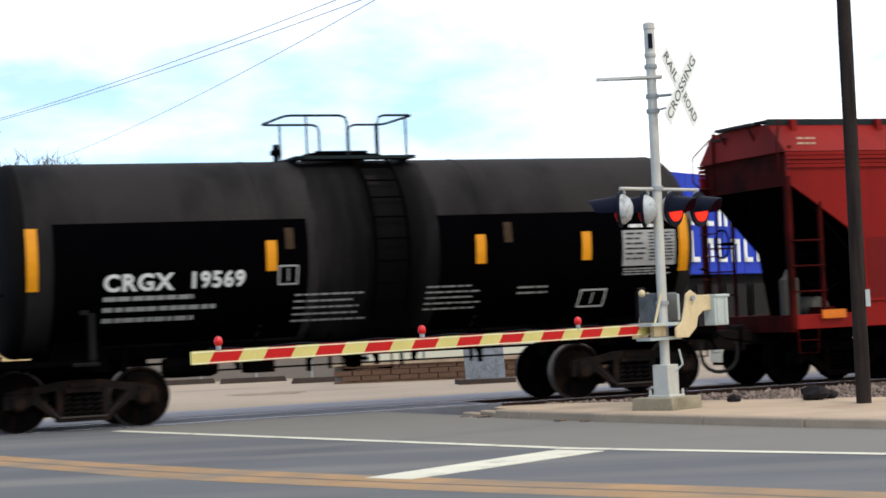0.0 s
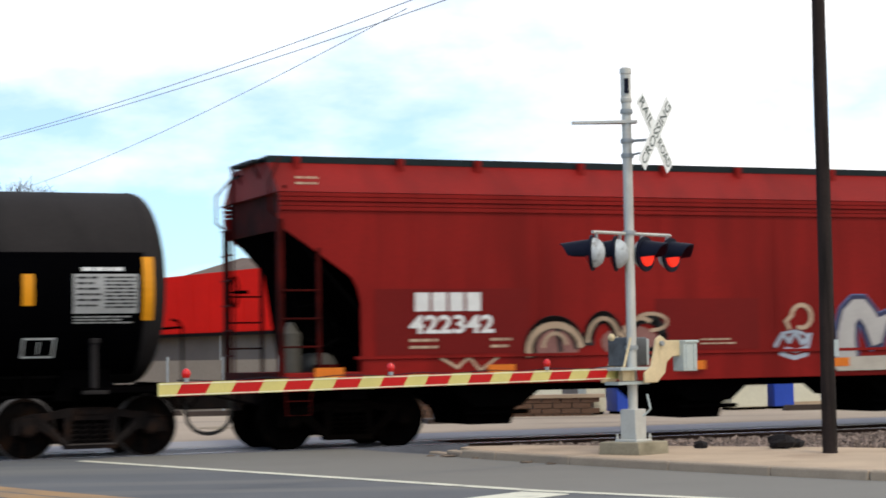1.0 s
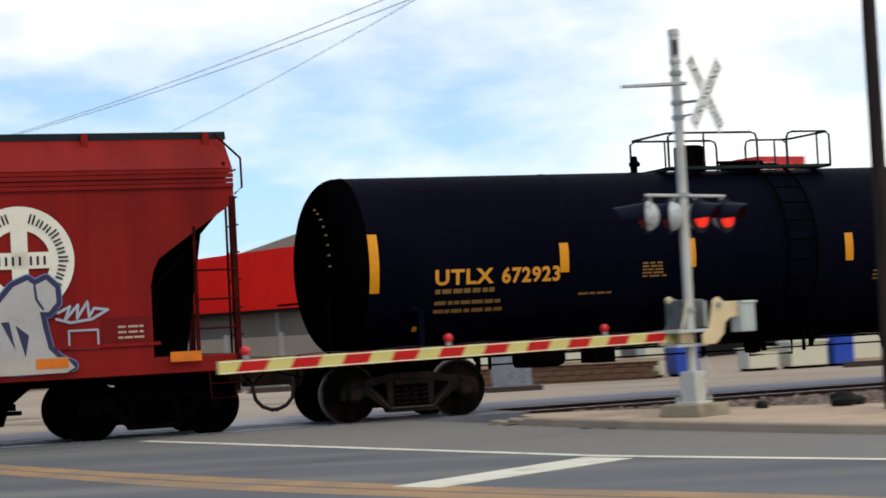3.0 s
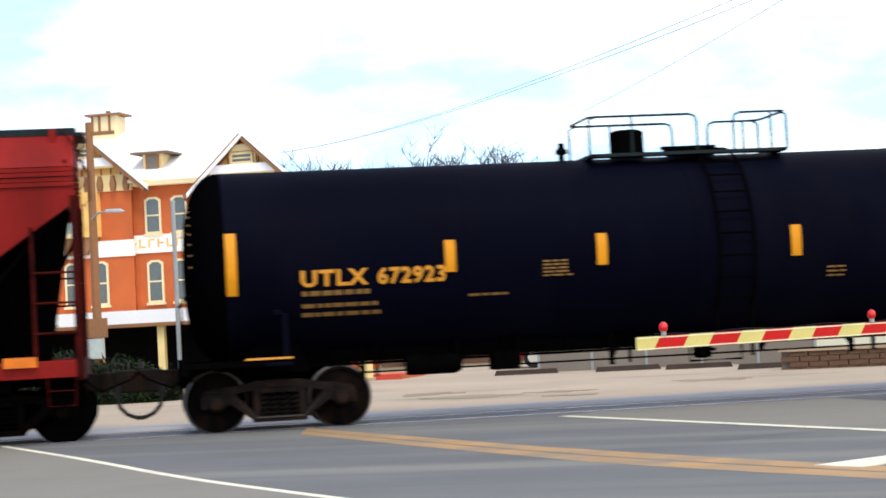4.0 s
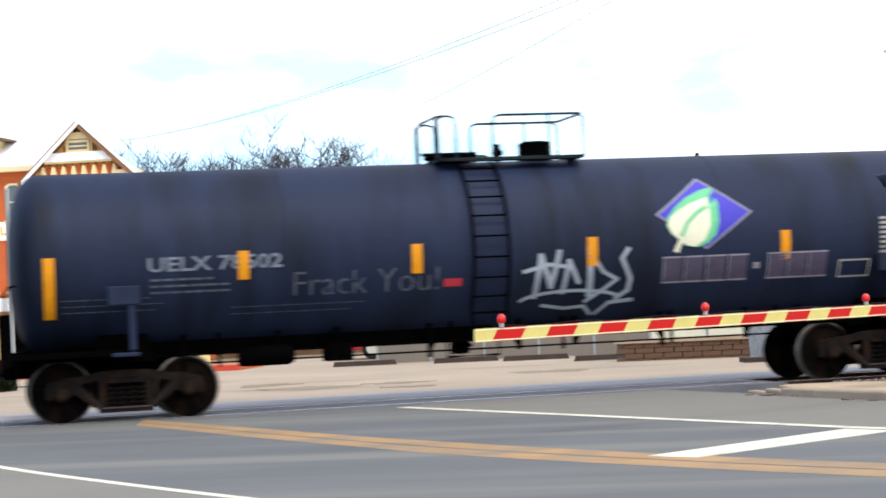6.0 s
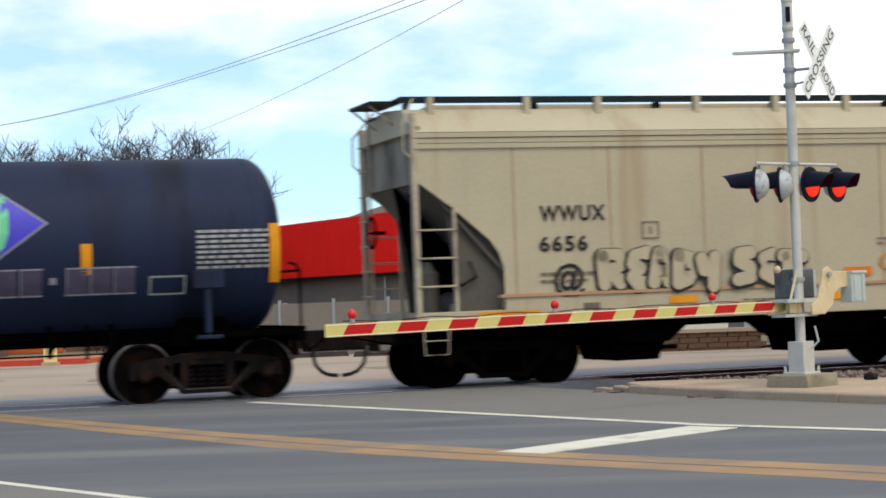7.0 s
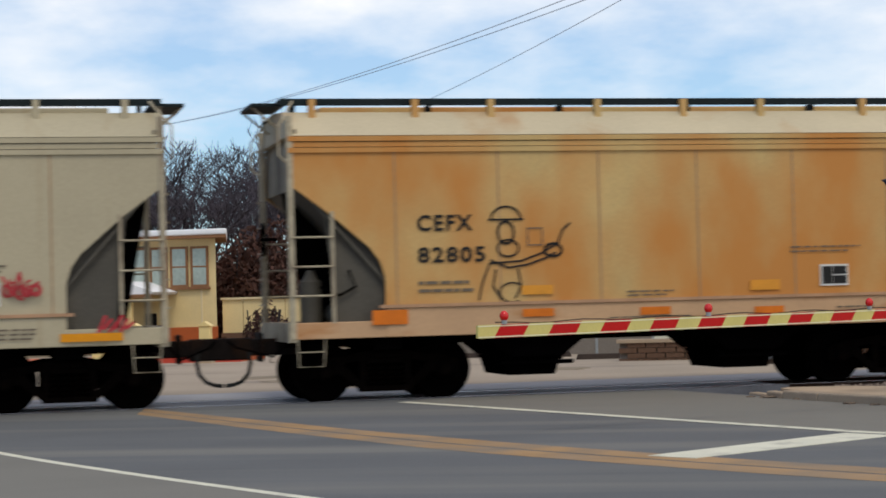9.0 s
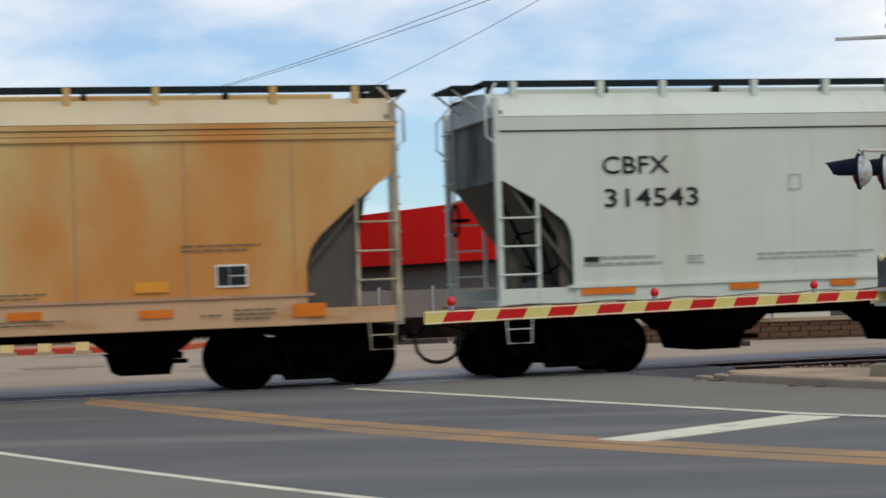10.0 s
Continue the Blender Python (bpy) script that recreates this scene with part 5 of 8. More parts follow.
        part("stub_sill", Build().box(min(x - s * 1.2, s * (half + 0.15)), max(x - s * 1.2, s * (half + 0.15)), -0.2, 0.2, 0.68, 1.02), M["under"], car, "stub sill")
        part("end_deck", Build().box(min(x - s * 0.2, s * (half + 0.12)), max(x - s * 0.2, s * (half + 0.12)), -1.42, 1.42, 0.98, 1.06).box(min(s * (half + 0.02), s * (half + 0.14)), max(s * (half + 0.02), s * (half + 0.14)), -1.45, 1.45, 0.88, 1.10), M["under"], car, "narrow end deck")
        part("end_rail", Build().tube([(s * (half + 0.08), -1.40, 1.05), (s * (half + 0.08), -1.40, 1.95), (s * (half + 0.02), -1.35, 2.05), (s * (half - 0.08), -1.36, 2.07)], 0.02, 6).tube([(s * (half + 0.08), -1.4, 1.95), (s * (half + 0.08), 1.4, 1.95)], 0.02, 6), M["under"], car, "bent end handrail", True)
        plate = 0.24 if paint == "tank_slate" else 0.07
        part("side_bracket", Build().box(x + s * -0.06, x + s * -0.06 + 0.10, -1.42, -1.30, 1.0, 1.75).box(x - 0.2, x + 0.2, -1.44, -1.3, 0.96, 1.02).box(x - plate, x + plate, -1.445, -1.38, 1.72, 2.0 if plate > 0.1 else 1.80), P, car, "upright support beside the tank", bevel=0.015)
        part("stirrup", Build().tube([(s * (half - 0.05), -1.4, 0.98), (s * (half - 0.05), -1.4, 0.6), (s * (half - 0.42), -1.4, 0.6), (s * (half - 0.42), -1.4, 0.98)], 0.016, 6), M["under"], car, "bent step")
        coupler(car, s * half, s, reach)
        bogie(car, x)
    return car


CARS = []

# --- dusty black tank car ---
U0 = 10.40
c = tank_car("tank_car", "dusty black tank car with clean black panels and white stencils", U0, 5.92, 1.50, 2.60, "tank_dusty", 4.66, 0.78, 0.45, (-1.05, 1.0), (-0.45, 0.10, -1.15), 0.22, 4.78, loops=((-1.18, -0.16), (0.36, 0.98)), heads=("spill_4", None))
CARS.append((c, U0))
W = onto(1.50, 2.60)
W2 = onto(1.50, 2.60, 0.018)
for a, d in ((-5.10, -1.15), (1.05, 5.40)):
    b = Build()
    for i in range(14):
        patch(b, a, d, 1.25 + 1.84 * i / 14, 1.25 + 1.84 * (i + 1) / 14, onto(1.50, 2.60, 0.008), 1)
    part("black_panel", b, M["tank_black"], c, "freshly painted black panel", True)
for u, z0, z1 in ((-5.42, 2.10, 3.03), (-1.75, 2.29, 2.76), (1.76, 2.29, 2.76), (3.65, 2.29, 2.76), (5.46, 2.06, 3.02)):
    strip("reflective_bar", u - 0.085, u + 0.085, z0, z1, W2, M["amber"], c, "amber reflective bar")
for k, (x0, x1) in enumerate(((-1.00, 1.06), (-0.90, 0.99), (-0.78, 0.92), (-0.62, 0.86), (-0.42, 0.79), (-0.16, 0.70))):
    part("spill_stain", run_down(x0, x1, 1.2, 4.09 - 0.004 * k, onto(1.50, 2.60, 0.004 + 0.0016 * k), 3.1 + k * 0.3, 0.07), M["spill_" + str(k)], c, "dark stain run down from the manway", True)
part("rust_spot", run_down(0.02, 0.20, 3.62, 3.78, onto(1.50, 2.60, 0.013), 5.0, 0.04), M["truck"], c, "small rusty spot")
for u in (-1.45, 2.25):
    strip("faint_bar", u - 0.07, u + 0.07, 2.62, 2.95, W, M["ink_ghost"], c, "faded amber bar")
lettering("reporting_mark", "CRGX", -4.36, -3.28, 2.05, 2.32, W2, M["ink_white"], c, 0.034, "", 1.12)
lettering("car_number", "19569", -3.0, -2.17, 2.06, 2.33, W2, M["ink_white"], c, 0.034, "", 1.12)
bars("stencil", -4.36, -2.6, 1.50, 1.98, 3, W2, M["ink_grey"], c, 0.42)
bars("stencil", -1.35, -0.1, 1.42, 1.92, 5, W2, M["ink_grey"], c, 0.3)
bars("stencil", 0.85, 1.9, 1.52, 1.96, 5, W2, M["ink_grey"], c, 0.3)
bars("stencil", 2.45, 3.1, 1.72, 1.9, 2, W2, M["ink_grey"], c, 0.35)
strip("data_panel", 4.32, 5.3, 2.17, 2.76, W, M["ink_grey"], c, "pale grey data panel")
bars("stencil", 4.37, 4.75, 2.22, 2.72, 6, W2, M["ink_black"], c, 0.35)
bars("stencil", 4.80, 5.26, 2.22, 2.72, 9, W2, M["ink_black"], c, 0.45, False)
bars("stencil", 4.34, 5.28, 2.00, 2.13, 3, W2, M["ink_grey"], c, 0.5)
bars("stencil", 4.45, 5.1, 2.80, 2.86, 1, W2, M["ink_white"], c, 0.9, False)
for x0, z0, x1, z1, ink in ((-1.63, 2.08, -1.33, 2.36, "ink_grey"), (3.62, 1.53, 4.08, 1.80, "ink_white")):
    b = Build()
    ribbon(b, [(x0, z0), (x1, z0), (x1, z1), (x0, z1), (x0, z0)], 0.028, W2)
    ribbon(b, [((x0 + x1) / 2, z0 + 0.05), ((x0 + x1) / 2, z1 - 0.05)], 0.02, W2)
    part("data_box", b, M[ink], c, "outlined data box")

# --- oxide red covered hopper ---
U1 = 25.80
c = covered_hopper("covered_hopper", "oxide-red three-bay covered hopper with round white emblem and graffiti", U1, 7.87, "hopper_red", (-4.0, 0.0, 4.0), 6.60, (2.2, 2.3), 0.85, ((0, 3.52), (0.60, 3.12), (1.20, 2.70), (1.34, 2.3)), 4, (3.76, 4.05), 10, reach_out=0.15)
CARS.append((c, U1))
F = flat(-1.53)
F2 = flat(-1.536)
F3 = flat(-1.542)
# owner's name as plain blocks
b = Build()
for k in range(4):
    x = -5.62 + 0.30 * k
    b.add([F(x, 2.16), F(x + 0.25, 2.16), F(x + 0.25, 2.46), F(x, 2.46)], [(0, 1, 2, 3)])
part("name_block", b, M["ink_white"], c, "row of white blocks")
lettering("car_number", "422342", -5.72, -4.24, 1.80, 2.10, F, M["ink_white"], c, 0.03)
bars("stencil", -5.72, -5.2, 1.50, 1.72, 2, F, M["spray_cream"], c, 0.4)
bars("stencil", -4.3, -3.9, 1.50, 1.72, 2, F, M["spray_cream"], c, 0.4)
# darker repainted areas under the stencils
for x0, x1, z1 in ((-6.3, -3.6, 2.52), (-1.27, 0.76, 2.34), (5.75, 6.5, 1.85)):
    strip("repaint", x0, x1, 1.47, z1, flat(-1.521), M["hopper_red_patch"], c, "dark red repainted area")
# round emblem
cx, cz, r = 4.60, 2.74, 0.80
ring = Build()
n = 48
for i in range(n):
    a0, a1 = 2 * math.pi * i / n, 2 * math.pi * (i + 1) / n
    ring.add([F(cx + q * math.cos(a), cz + q * math.sin(a)) for a, q in ((a0, r), (a1, r), (a1, r * 0.56), (a0, r * 0.56))], [(0, 1, 2, 3)])
ring.add([F2(cx - 0.12, cz - 0.5), F2(cx + 0.12, cz - 0.5), F2(cx + 0.12, cz + 0.5), F2(cx - 0.12, cz + 0.5)], [(0, 1, 2, 3)])
ring.add([F2(cx - 0.47, cz - 0.12), F2(cx + 0.47, cz - 0.12), F2(cx + 0.47, cz + 0.12), F2(cx - 0.47, cz + 0.12)], [(0, 1, 2, 3)])
em = part("emblem", ring, M["logo_white"], c, "round cream-white emblem with a cross")
b = Build()
for i in range(22):
    a = radians(215 - 250 * i / 21)
    if i in (10, 11):
        continue
    ca, sa = math.cos(a), math.sin(a)
    for q in (-0.03, 0.028):
        x, z = cx + 0.62 * ca - sa * q, cz + 0.62 * sa + ca * q
        ribbon(b, [(x - 0.05 * ca, z - 0.05 * sa), (x + (0.05 + 0.03 * (i % 3 == 0)) * ca, z + (0.05 + 0.03 * (i % 3 == 0)) * sa)], 0.026, F3)
for k in range(8):
    x = cx - 0.40 + 0.10 * k + (0.06 if k > 4 else 0)
    ribbon(b, [(x, cz - 0.06), (x, cz + 0.05)], 0.035, F3)
part("emblem_mark", b, M["ink_black"], em, "row of small dark marks")
# spray-painted shapes
b = Build()
ribbon(b, arc(-3.15, 1.52, 0.45, 0.44, 10, 190), 0.22, F)
ribbon(b, arc(-2.25, 1.60, 0.28, 0.44, 10, 175), 0.20, F)
ribbon(b, arc(-1.45, 1.72, 0.32, 0.30, -100, 250), 0.17, F)
ribbon(b, [(-3.05, 1.5), (-3.1, 1.85)], 0.08, F)
part("graffiti_outline", b, M["ink_black"], c, "sooty black graffiti outline")
part("graffiti_fill", blob(arc(-3.15, 1.58, 0.44, 0.38, 0, 345, 16), flat(-1.526)), M["spray_mauve"], c, "faded mauve spray fill")
part("graffiti_fill", blob(arc(-1.75, 1.62, 0.55, 0.28, 0, 345, 16), flat(-1.526)), M["spray_mauve"], c, "faded mauve spray fill")
b = Build()
ribbon(b, arc(-3.15, 1.50, 0.48, 0.42, 10, 190), 0.11, F2)
ribbon(b, arc(-3.15, 1.52, 0.22, 0.26, 20, 170), 0.06, F2)
ribbon(b, arc(-2.25, 1.60, 0.30, 0.42, 20, 175), 0.07, F2)
ribbon(b, arc(-1.55, 1.60, 0.35, 0.42, 60, 250), 0.07, F2)
ribbon(b, arc(-1.35, 1.95, 0.30, 0.14, -90, 170), 0.06, F2)
fat(b, arc(1.62, 2.02, 0.20, 0.20, -110, 175, 12), 0.075, -1.536)
fat(b, [(1.42, 2.04), (1.30, 1.94), (1.36, 1.82)], 0.07, -1.536)
ribbon(b, [(-5.2, 1.42), (-4.9, 1.25), (-4.7, 1.42), (-4.5, 1.2), (-4.2, 1.4)], 0.05, F2)
part("graffiti", b, M["spray_cream"], c, "faded cream spray-paint loops")
b = Build()
fat(b, [(1.08, 1.52), (1.22, 1.72), (1.36, 1.58), (1.48, 1.76), (1.62, 1.55), (1.78, 1.70), (1.72, 1.48), (1.50, 1.42), (1.30, 1.46), (1.18, 1.38), (1.45, 1.30), (1.70, 1.36)], 0.075, -1.536)
fat(b, arc(1.44, 1.60, 0.30, 0.16, 20, 160, 8), 0.05, -1.544)
part("graffiti", b, M["spray_silver"], c, "pale blue spray-paint scrawl")
def sprayed(outline, label, depth):
    """Grey filled shape with a navy edge and a pale blue rim."""
    loop = outline + outline[:1]
    part("graffiti_rim", fat(Build(), loop, 0.185, -1.538 - depth), M["spray_sky"], c, "pale blue rim of sprayed shape")
    part("graffiti_outline", fat(Build(), loop, 0.15, -1.552 - depth), M["spray_blue"], c, "navy outline of sprayed shape")
    part("graffiti", filled(outline, -1.556 - depth), M["spray_grey"], c, label)


sprayed([(2.32, 1.28), (2.34, 1.74), (2.46, 2.12), (2.68, 2.31), (2.92, 2.31), (3.09, 2.13), (3.20, 1.98), (3.44, 2.06), (3.33, 1.75), (3.25, 1.54), (3.06, 1.48), (2.91, 1.85), (2.80, 1.98), (2.71, 1.87), (2.69, 1.58), (2.73, 1.28)], "grey sprayed arch letter", 0.0)
sprayed([(3.65, 1.22), (3.68, 1.43), (3.86, 1.58), (3.99, 1.64), (4.04, 1.77), (3.91, 1.85), (3.73, 2.03), (3.67, 2.21), (3.78, 2.29), (3.96, 2.19), (4.12, 2.07), (4.28, 2.13), (4.48, 2.36), (4.69, 2.45), (4.79, 2.37), (4.96, 2.45), (5.09, 2.32), (5.10, 2.11), (4.98, 1.97), (4.85, 1.98), (4.90, 1.69), (4.96, 1.43), (5.11, 1.27), (5.30, 1.17), (4.5, 1.14)], "rounded grey sprayed shape", 0.022)
b = Build()
for pts in ([(4.28, 1.85), (4.48, 1.43), (4.40, 1.85)], [(4.49, 1.80), (4.62, 1.32), (4.68, 1.64)]):
    b.add([(x, -1.582, z) for x, z in pts], [(0, 1, 2)])
fat(b, [(4.79, 2.36), (4.81, 2.16), (4.90, 2.02)], 0.035, -1.584)
fat(b, arc(3.88, 2.05, 0.06, 0.09, 0, 360, 10), 0.03, -1.584)
tagged(part("graffiti_shade", b, M["spray_blue"], c, "navy slashes in the sprayed shape"), kind="stuff")
part("graffiti_base", filled([(2.12, 1.22), (2.25, 1.30), (3.6, 1.32), (5.2, 1.30), (5.33, 1.14), (5.2, 1.07), (2.3, 1.06)], -1.590), M["spray_cream_pale"], c, "pale paint run over the sill")
b = Build()
fat(b, [(5.12, 1.95), (5.30, 2.04), (5.22, 1.84), (5.42, 2.06), (5.40, 1.86), (5.56, 2.10), (5.58, 1.88), (5.66, 2.0), (5.86, 1.97), (5.62, 1.84), (5.30, 1.80), (5.10, 1.86)], 0.04, -1.536)
ribbon(b, [(5.27, 1.42), (5.7, 1.42), (5.7, 1.68), (5.27, 1.68), (5.27, 1.42)], 0.03, F2)
part("graffiti", b, M["spray_silver"], c, "pale scrawl over a data box")
bars("stencil", 6.0, 6.4, 1.48, 1.72, 3, F, M["spray_cream"], c, 0.4)
bars("stencil", -0.4, 0.3, 1.52, 1.66, 2, F, M["spray_cream"], c, 0.4)
for x in (-7.1, -4.15, -0.6, 2.3, 5.0, 7.0):
    strip("reflective_bar", x - 0.24, x + 0.24, 1.14, 1.29, flat(-1.596), M["orange"], c, "orange reflective strip on the sill")
bars("stencil", -7.55, -7.1, 4.12, 4.3, 2, flat(-1.40), M["spray_cream"], c, 0.4)

# --- blue-black tank car ---
U2 = 43.05
c = tank_car("tank_car", "clean blue-black tank car with amber lettering", U2, 7.83, 1.46, 2.50, "tank_navy", 6.57, 0.78, 0.62, (-1.46, 1.75), (-0.68, 0.42, -1.76), 0.58, 4.57, 5, 0.07, heads=("tank_black", "head_dust"))
CARS.append((c, U2))
W, W2 = onto(1.46, 2.50), onto(1.46, 2.50, 0.016)
for u, z0, z1 in ((-7.15, 2.03, 2.96), (-3.87, 2.24, 2.72), (-1.53, 2.24, 2.72), (1.55, 2.24, 2.72), (3.88, 2.24, 2.72), (7.16, 2.02, 2.95)):
    strip("reflective_bar", u - 0.08, u + 0.08, z0, z1, W2, M["amber"], c, "amber reflective bar")
lettering("reporting_mark", "UTLX", -6.13, -5.12, 2.11, 2.36, W2, M["ink_amber"], c, 0.034, "", 1.12)
lettering("car_number", "672923", -4.98, -3.95, 2.10, 2.36, W2, M["ink_amber"], c, 0.034, "", 1.12)
bars("stencil", -6.12, -5.1, 1.97, 2.05, 1, W2, M["ink_umber"], c, 0.9, False)
bars("stencil", -6.12, -4.55, 1.60, 1.86, 2, W2, M["ink_umber"], c, 0.45)
bars("stencil", -2.45, -1.95, 2.08, 2.35, 5, W2, M["ink_umber"], c, 0.5)
bars("stencil", -3.6, -2.95, 1.86, 1.90, 1, W2, M["ink_umber"], c, 0.9, False)
bars("stencil", 2.05, 2.4, 1.86, 2.06, 3, W2, M["ink_umber"], c, 0.4)
bars("stencil", 5.78, 6.95, 2.06, 2.52, 7, W2, M["ink_white"], c, 0.62, False)
bars("stencil", 5.78, 6.1, 2.60, 2.64, 1, W2, M["ink_umber"], c, 0.9, False)
bars("stencil", 6.25, 6.9, 1.92, 2.04, 2, W2, M["ink_umber"], c, 0.8)
b = Build()
ribbon(b, [(4.92, 1.66), (5.40, 1.66), (5.40, 1.92), (4.92, 1.92), (4.92, 1.66)], 0.028, W2)
for x in (5.05, 5.2, 5.3):
    ribbon(b, [(x, 1.72), (x, 1.87)], 0.03, W2)
part("data_box", b, M["ink_white"], c, "white outlined data box")
strip("yellow_step_edge", -7.0, -6.3, 1.07, 1.10, flat(-1.43), M["ink_amber"], c)
strip("yellow_step_edge", 6.6, 7.2, 1.07, 1.10, flat(-1.43), M["ink_amber"], c)
strip("yellow_mark", -6.42, -6.34, 1.40, 1.48, W2, M["ink_amber"], c)
b = Build()
for i, a in enumerate([radians(110 + 10 * k) for k in range(8)]):
    r = 1.0
    b.box(-7.75, -7.68, r * math.cos(a) - 0.035, r * math.cos(a) + 0.035, 2.5 + r * math.sin(a) - 0.014, 2.5 + r * math.sin(a) + 0.014)
part("end_mark", b, M["ink_umber"], c, "amber writing on the tank end")

# --- slate blue tank car ---
U3 = 60.08
c = tank_car("tank_car", "slate-blue tank car with leaf emblem, chalk words and white scrawl", U3, 7.63, 1.37, 2.40, "tank_slate", 6.15, 0.88, 0.55, (-0.98, 1.41), (0.80, 0.28, 0.17), -0.39, 4.46, 5, 0.15)
CARS.append((c, U3))
W, W2 = onto(1.37, 2.40), onto(1.37, 2.40, 0.016)
for u, z0, z1 in ((-7.07, 1.55, 2.45), (-4.21, 2.02, 2.45), (-1.55, 2.0, 2.45), (1.26, 2.0, 2.45), (4.50, 1.98, 2.44), (7.35, 1.78, 2.68)):
    strip("reflective_bar", u - 0.08, u + 0.08, z0, z1, W2, M["amber"], c, "amber reflective bar")
lettering("reporting_mark", "UELX 78502", -5.63, -3.62, 2.18, 2.40, W, M["ink_chalk"], c, 0.02)
bars("stencil", -5.6, -4.3, 1.80, 2.08, 3, W, M["ink_faint"], c, 0.35)
lettering("chalk_words", "Frack You!", -3.45, -1.20, 1.74, 2.10, W, M["ink_faint"], c, -0.012, "chalk handwriting")
bars("scuff", -6.9, -5.3, 1.55, 1.82, 3, W, M["ink_faint"], c, 0.16)
bars("scuff", -4.4, -2.2, 1.42, 1.62, 2, W, M["ink_faint"], c, 0.12)
strip("red_mark", -1.12, -0.84, 1.78, 1.90, W, M["spray_red"], c)
b = Build()
for w, line in ((0.06, [(0.15, 1.95), (0.55, 2.05), (0.9, 2.0)]), (0.08, [(0.35, 1.55), (0.42, 2.2), (0.6, 1.7), (0.72, 2.25)]), (0.07, [(0.8, 1.6), (0.88, 2.1), (1.05, 1.75)]),
                (0.10, [(1.22, 2.28), (1.25, 1.55)]), (0.06, [(1.22, 2.2), (1.45, 1.9), (1.68, 1.78), (1.5, 1.65), (1.2, 1.45)]),
                (0.07, [(1.85, 2.25), (1.75, 2.1), (1.9, 1.78), (1.88, 1.6), (1.7, 1.48)]), (0.06, [(1.42, 1.25), (1.6, 1.42), (1.98, 1.45)]),
                (0.05, [(0.5, 1.42), (0.87, 1.36), (1.2, 1.38), (1.35, 1.25)])):
    ribbon(b, line, w, W2)
ribbon(b, arc(0.95, 1.45, 0.85, 0.18, 20, 165), 0.05, W2)
part("graffiti", b, M["spray_silver"], c, "pale spray-paint scrawl")
def diamond(size, wrap):
    b = Build()
    for i in range(8):
        for j in range(8):
            q = []
            for a, d in ((i, j), (i + 1, j), (i + 1, j + 1), (i, j + 1)):
                p, r_ = (a / 8 - 0.5) * size, (d / 8 - 0.5) * size
                q.append(wrap(3.15 + (p - r_) * 0.76, 2.76 + (p + r_) * 0.54))
            b.add(q, [(0, 1, 2, 3)])
    return b


em = part("emblem", diamond(1.0, W2), M["leaf_blue"], c, "royal blue diamond emblem")
part("emblem_border", diamond(1.07, W), M["leaf_border"], em, "grey border of the emblem")
leaf = [(3.34, 3.18), (3.40, 2.90), (3.385, 2.62), (3.31, 2.41), (3.17, 2.28), (2.99, 2.22), (2.81, 2.25), (2.71, 2.34), (2.57, 2.44), (2.50, 2.58), (2.53, 2.71), (2.67, 2.87), (2.88, 3.02), (3.13, 3.13)]
part("leaf_edge", blob(leaf, onto(1.37, 2.40, 0.024)), M["leaf_green"], em, "green leaf edge")
inner = [(3.23, 3.02), (3.245, 2.76), (3.23, 2.55), (3.13, 2.34), (2.96, 2.235), (2.80, 2.265), (2.69, 2.355), (2.57, 2.46), (2.515, 2.58), (2.56, 2.70), (2.71, 2.81), (2.92, 2.92)]
part("leaf", blob(inner, onto(1.37, 2.40, 0.032)), M["leaf_white"], em, "pale leaf")
b = Build()
ribbon(b, [(2.74, 2.42), (2.85, 2.62), (3.03, 2.78), (3.18, 2.86)], 0.06, onto(1.37, 2.40, 0.040))
part("leaf_vein", b, M["leaf_green"], em, "green leaf vein")
part("leaf_stem", ribbon(Build(), [(2.64, 2.18), (2.72, 2.34)], 0.08, onto(1.37, 2.40, 0.040)), M["leaf_white"], em)
for x in (2.43, 2.79, 3.16, 3.53, 4.20, 4.55, 4.90):
    blk = part("name_block", patch(Build(), x, x + 0.32, 1.68, 2.09, W2), M["leaf_violet"], c, "violet-grey block shape")
    b = Build()
    for za in (1.69, 2.08):
        ribbon(b, [(x, za), (x + 0.32, za)], 0.025, onto(1.37, 2.40, 0.022))
    ribbon(b, [(x + 0.01, 1.69), (x + 0.01, 2.08)], 0.015, onto(1.37, 2.40, 0.022))
    part("block_edge", b, M["block_edge"], blk, "pale edge of the block")
part("name_block", patch(Build(), 3.96, 4.06, 1.85, 1.95, W2), M["block_edge"], c, "small pale block")
bars("stencil", 6.15, 7.25, 1.98, 2.60, 8, W2, M["ink_grey"], c, 0.55, False)
b = Build()
ribbon(b, [(5.45, 1.66), (5.97, 1.66), (5.97, 1.92), (5.45, 1.92), (5.45, 1.66)], 0.028, W2)
part("data_box", b, M["ink_grey"], c, "outlined data box")

# --- beige two-bay hopper ---
U4 = 75.37
NOTCH = ((0, 3.30), (0.62, 2.84), (1.22, 2.32), (1.44, 1.88))
c = covered_hopper("covered_hopper", "beige two-bay covered hopper with bubble-letter graffiti", U4, 5.74, "hopper_beige", (-1.75, 1.85), 4.27, (1.9, 2.0), 0.93, NOTCH, shift=0.07)
CARS.append((c, U4))
lettering("reporting_mark", "WWUX", -3.68, -2.56, 2.59, 2.84, F, M["ink_black"], c, 0.024, "", 1.15)
lettering("car_number", "6656", -3.70, -2.88, 2.11, 2.36, F, M["ink_black"], c, 0.024, "", 1.15)
bars("stencil", -3.7, -2.7, 1.55, 1.78, 2, F, M["ink_tan"], c, 0.4)
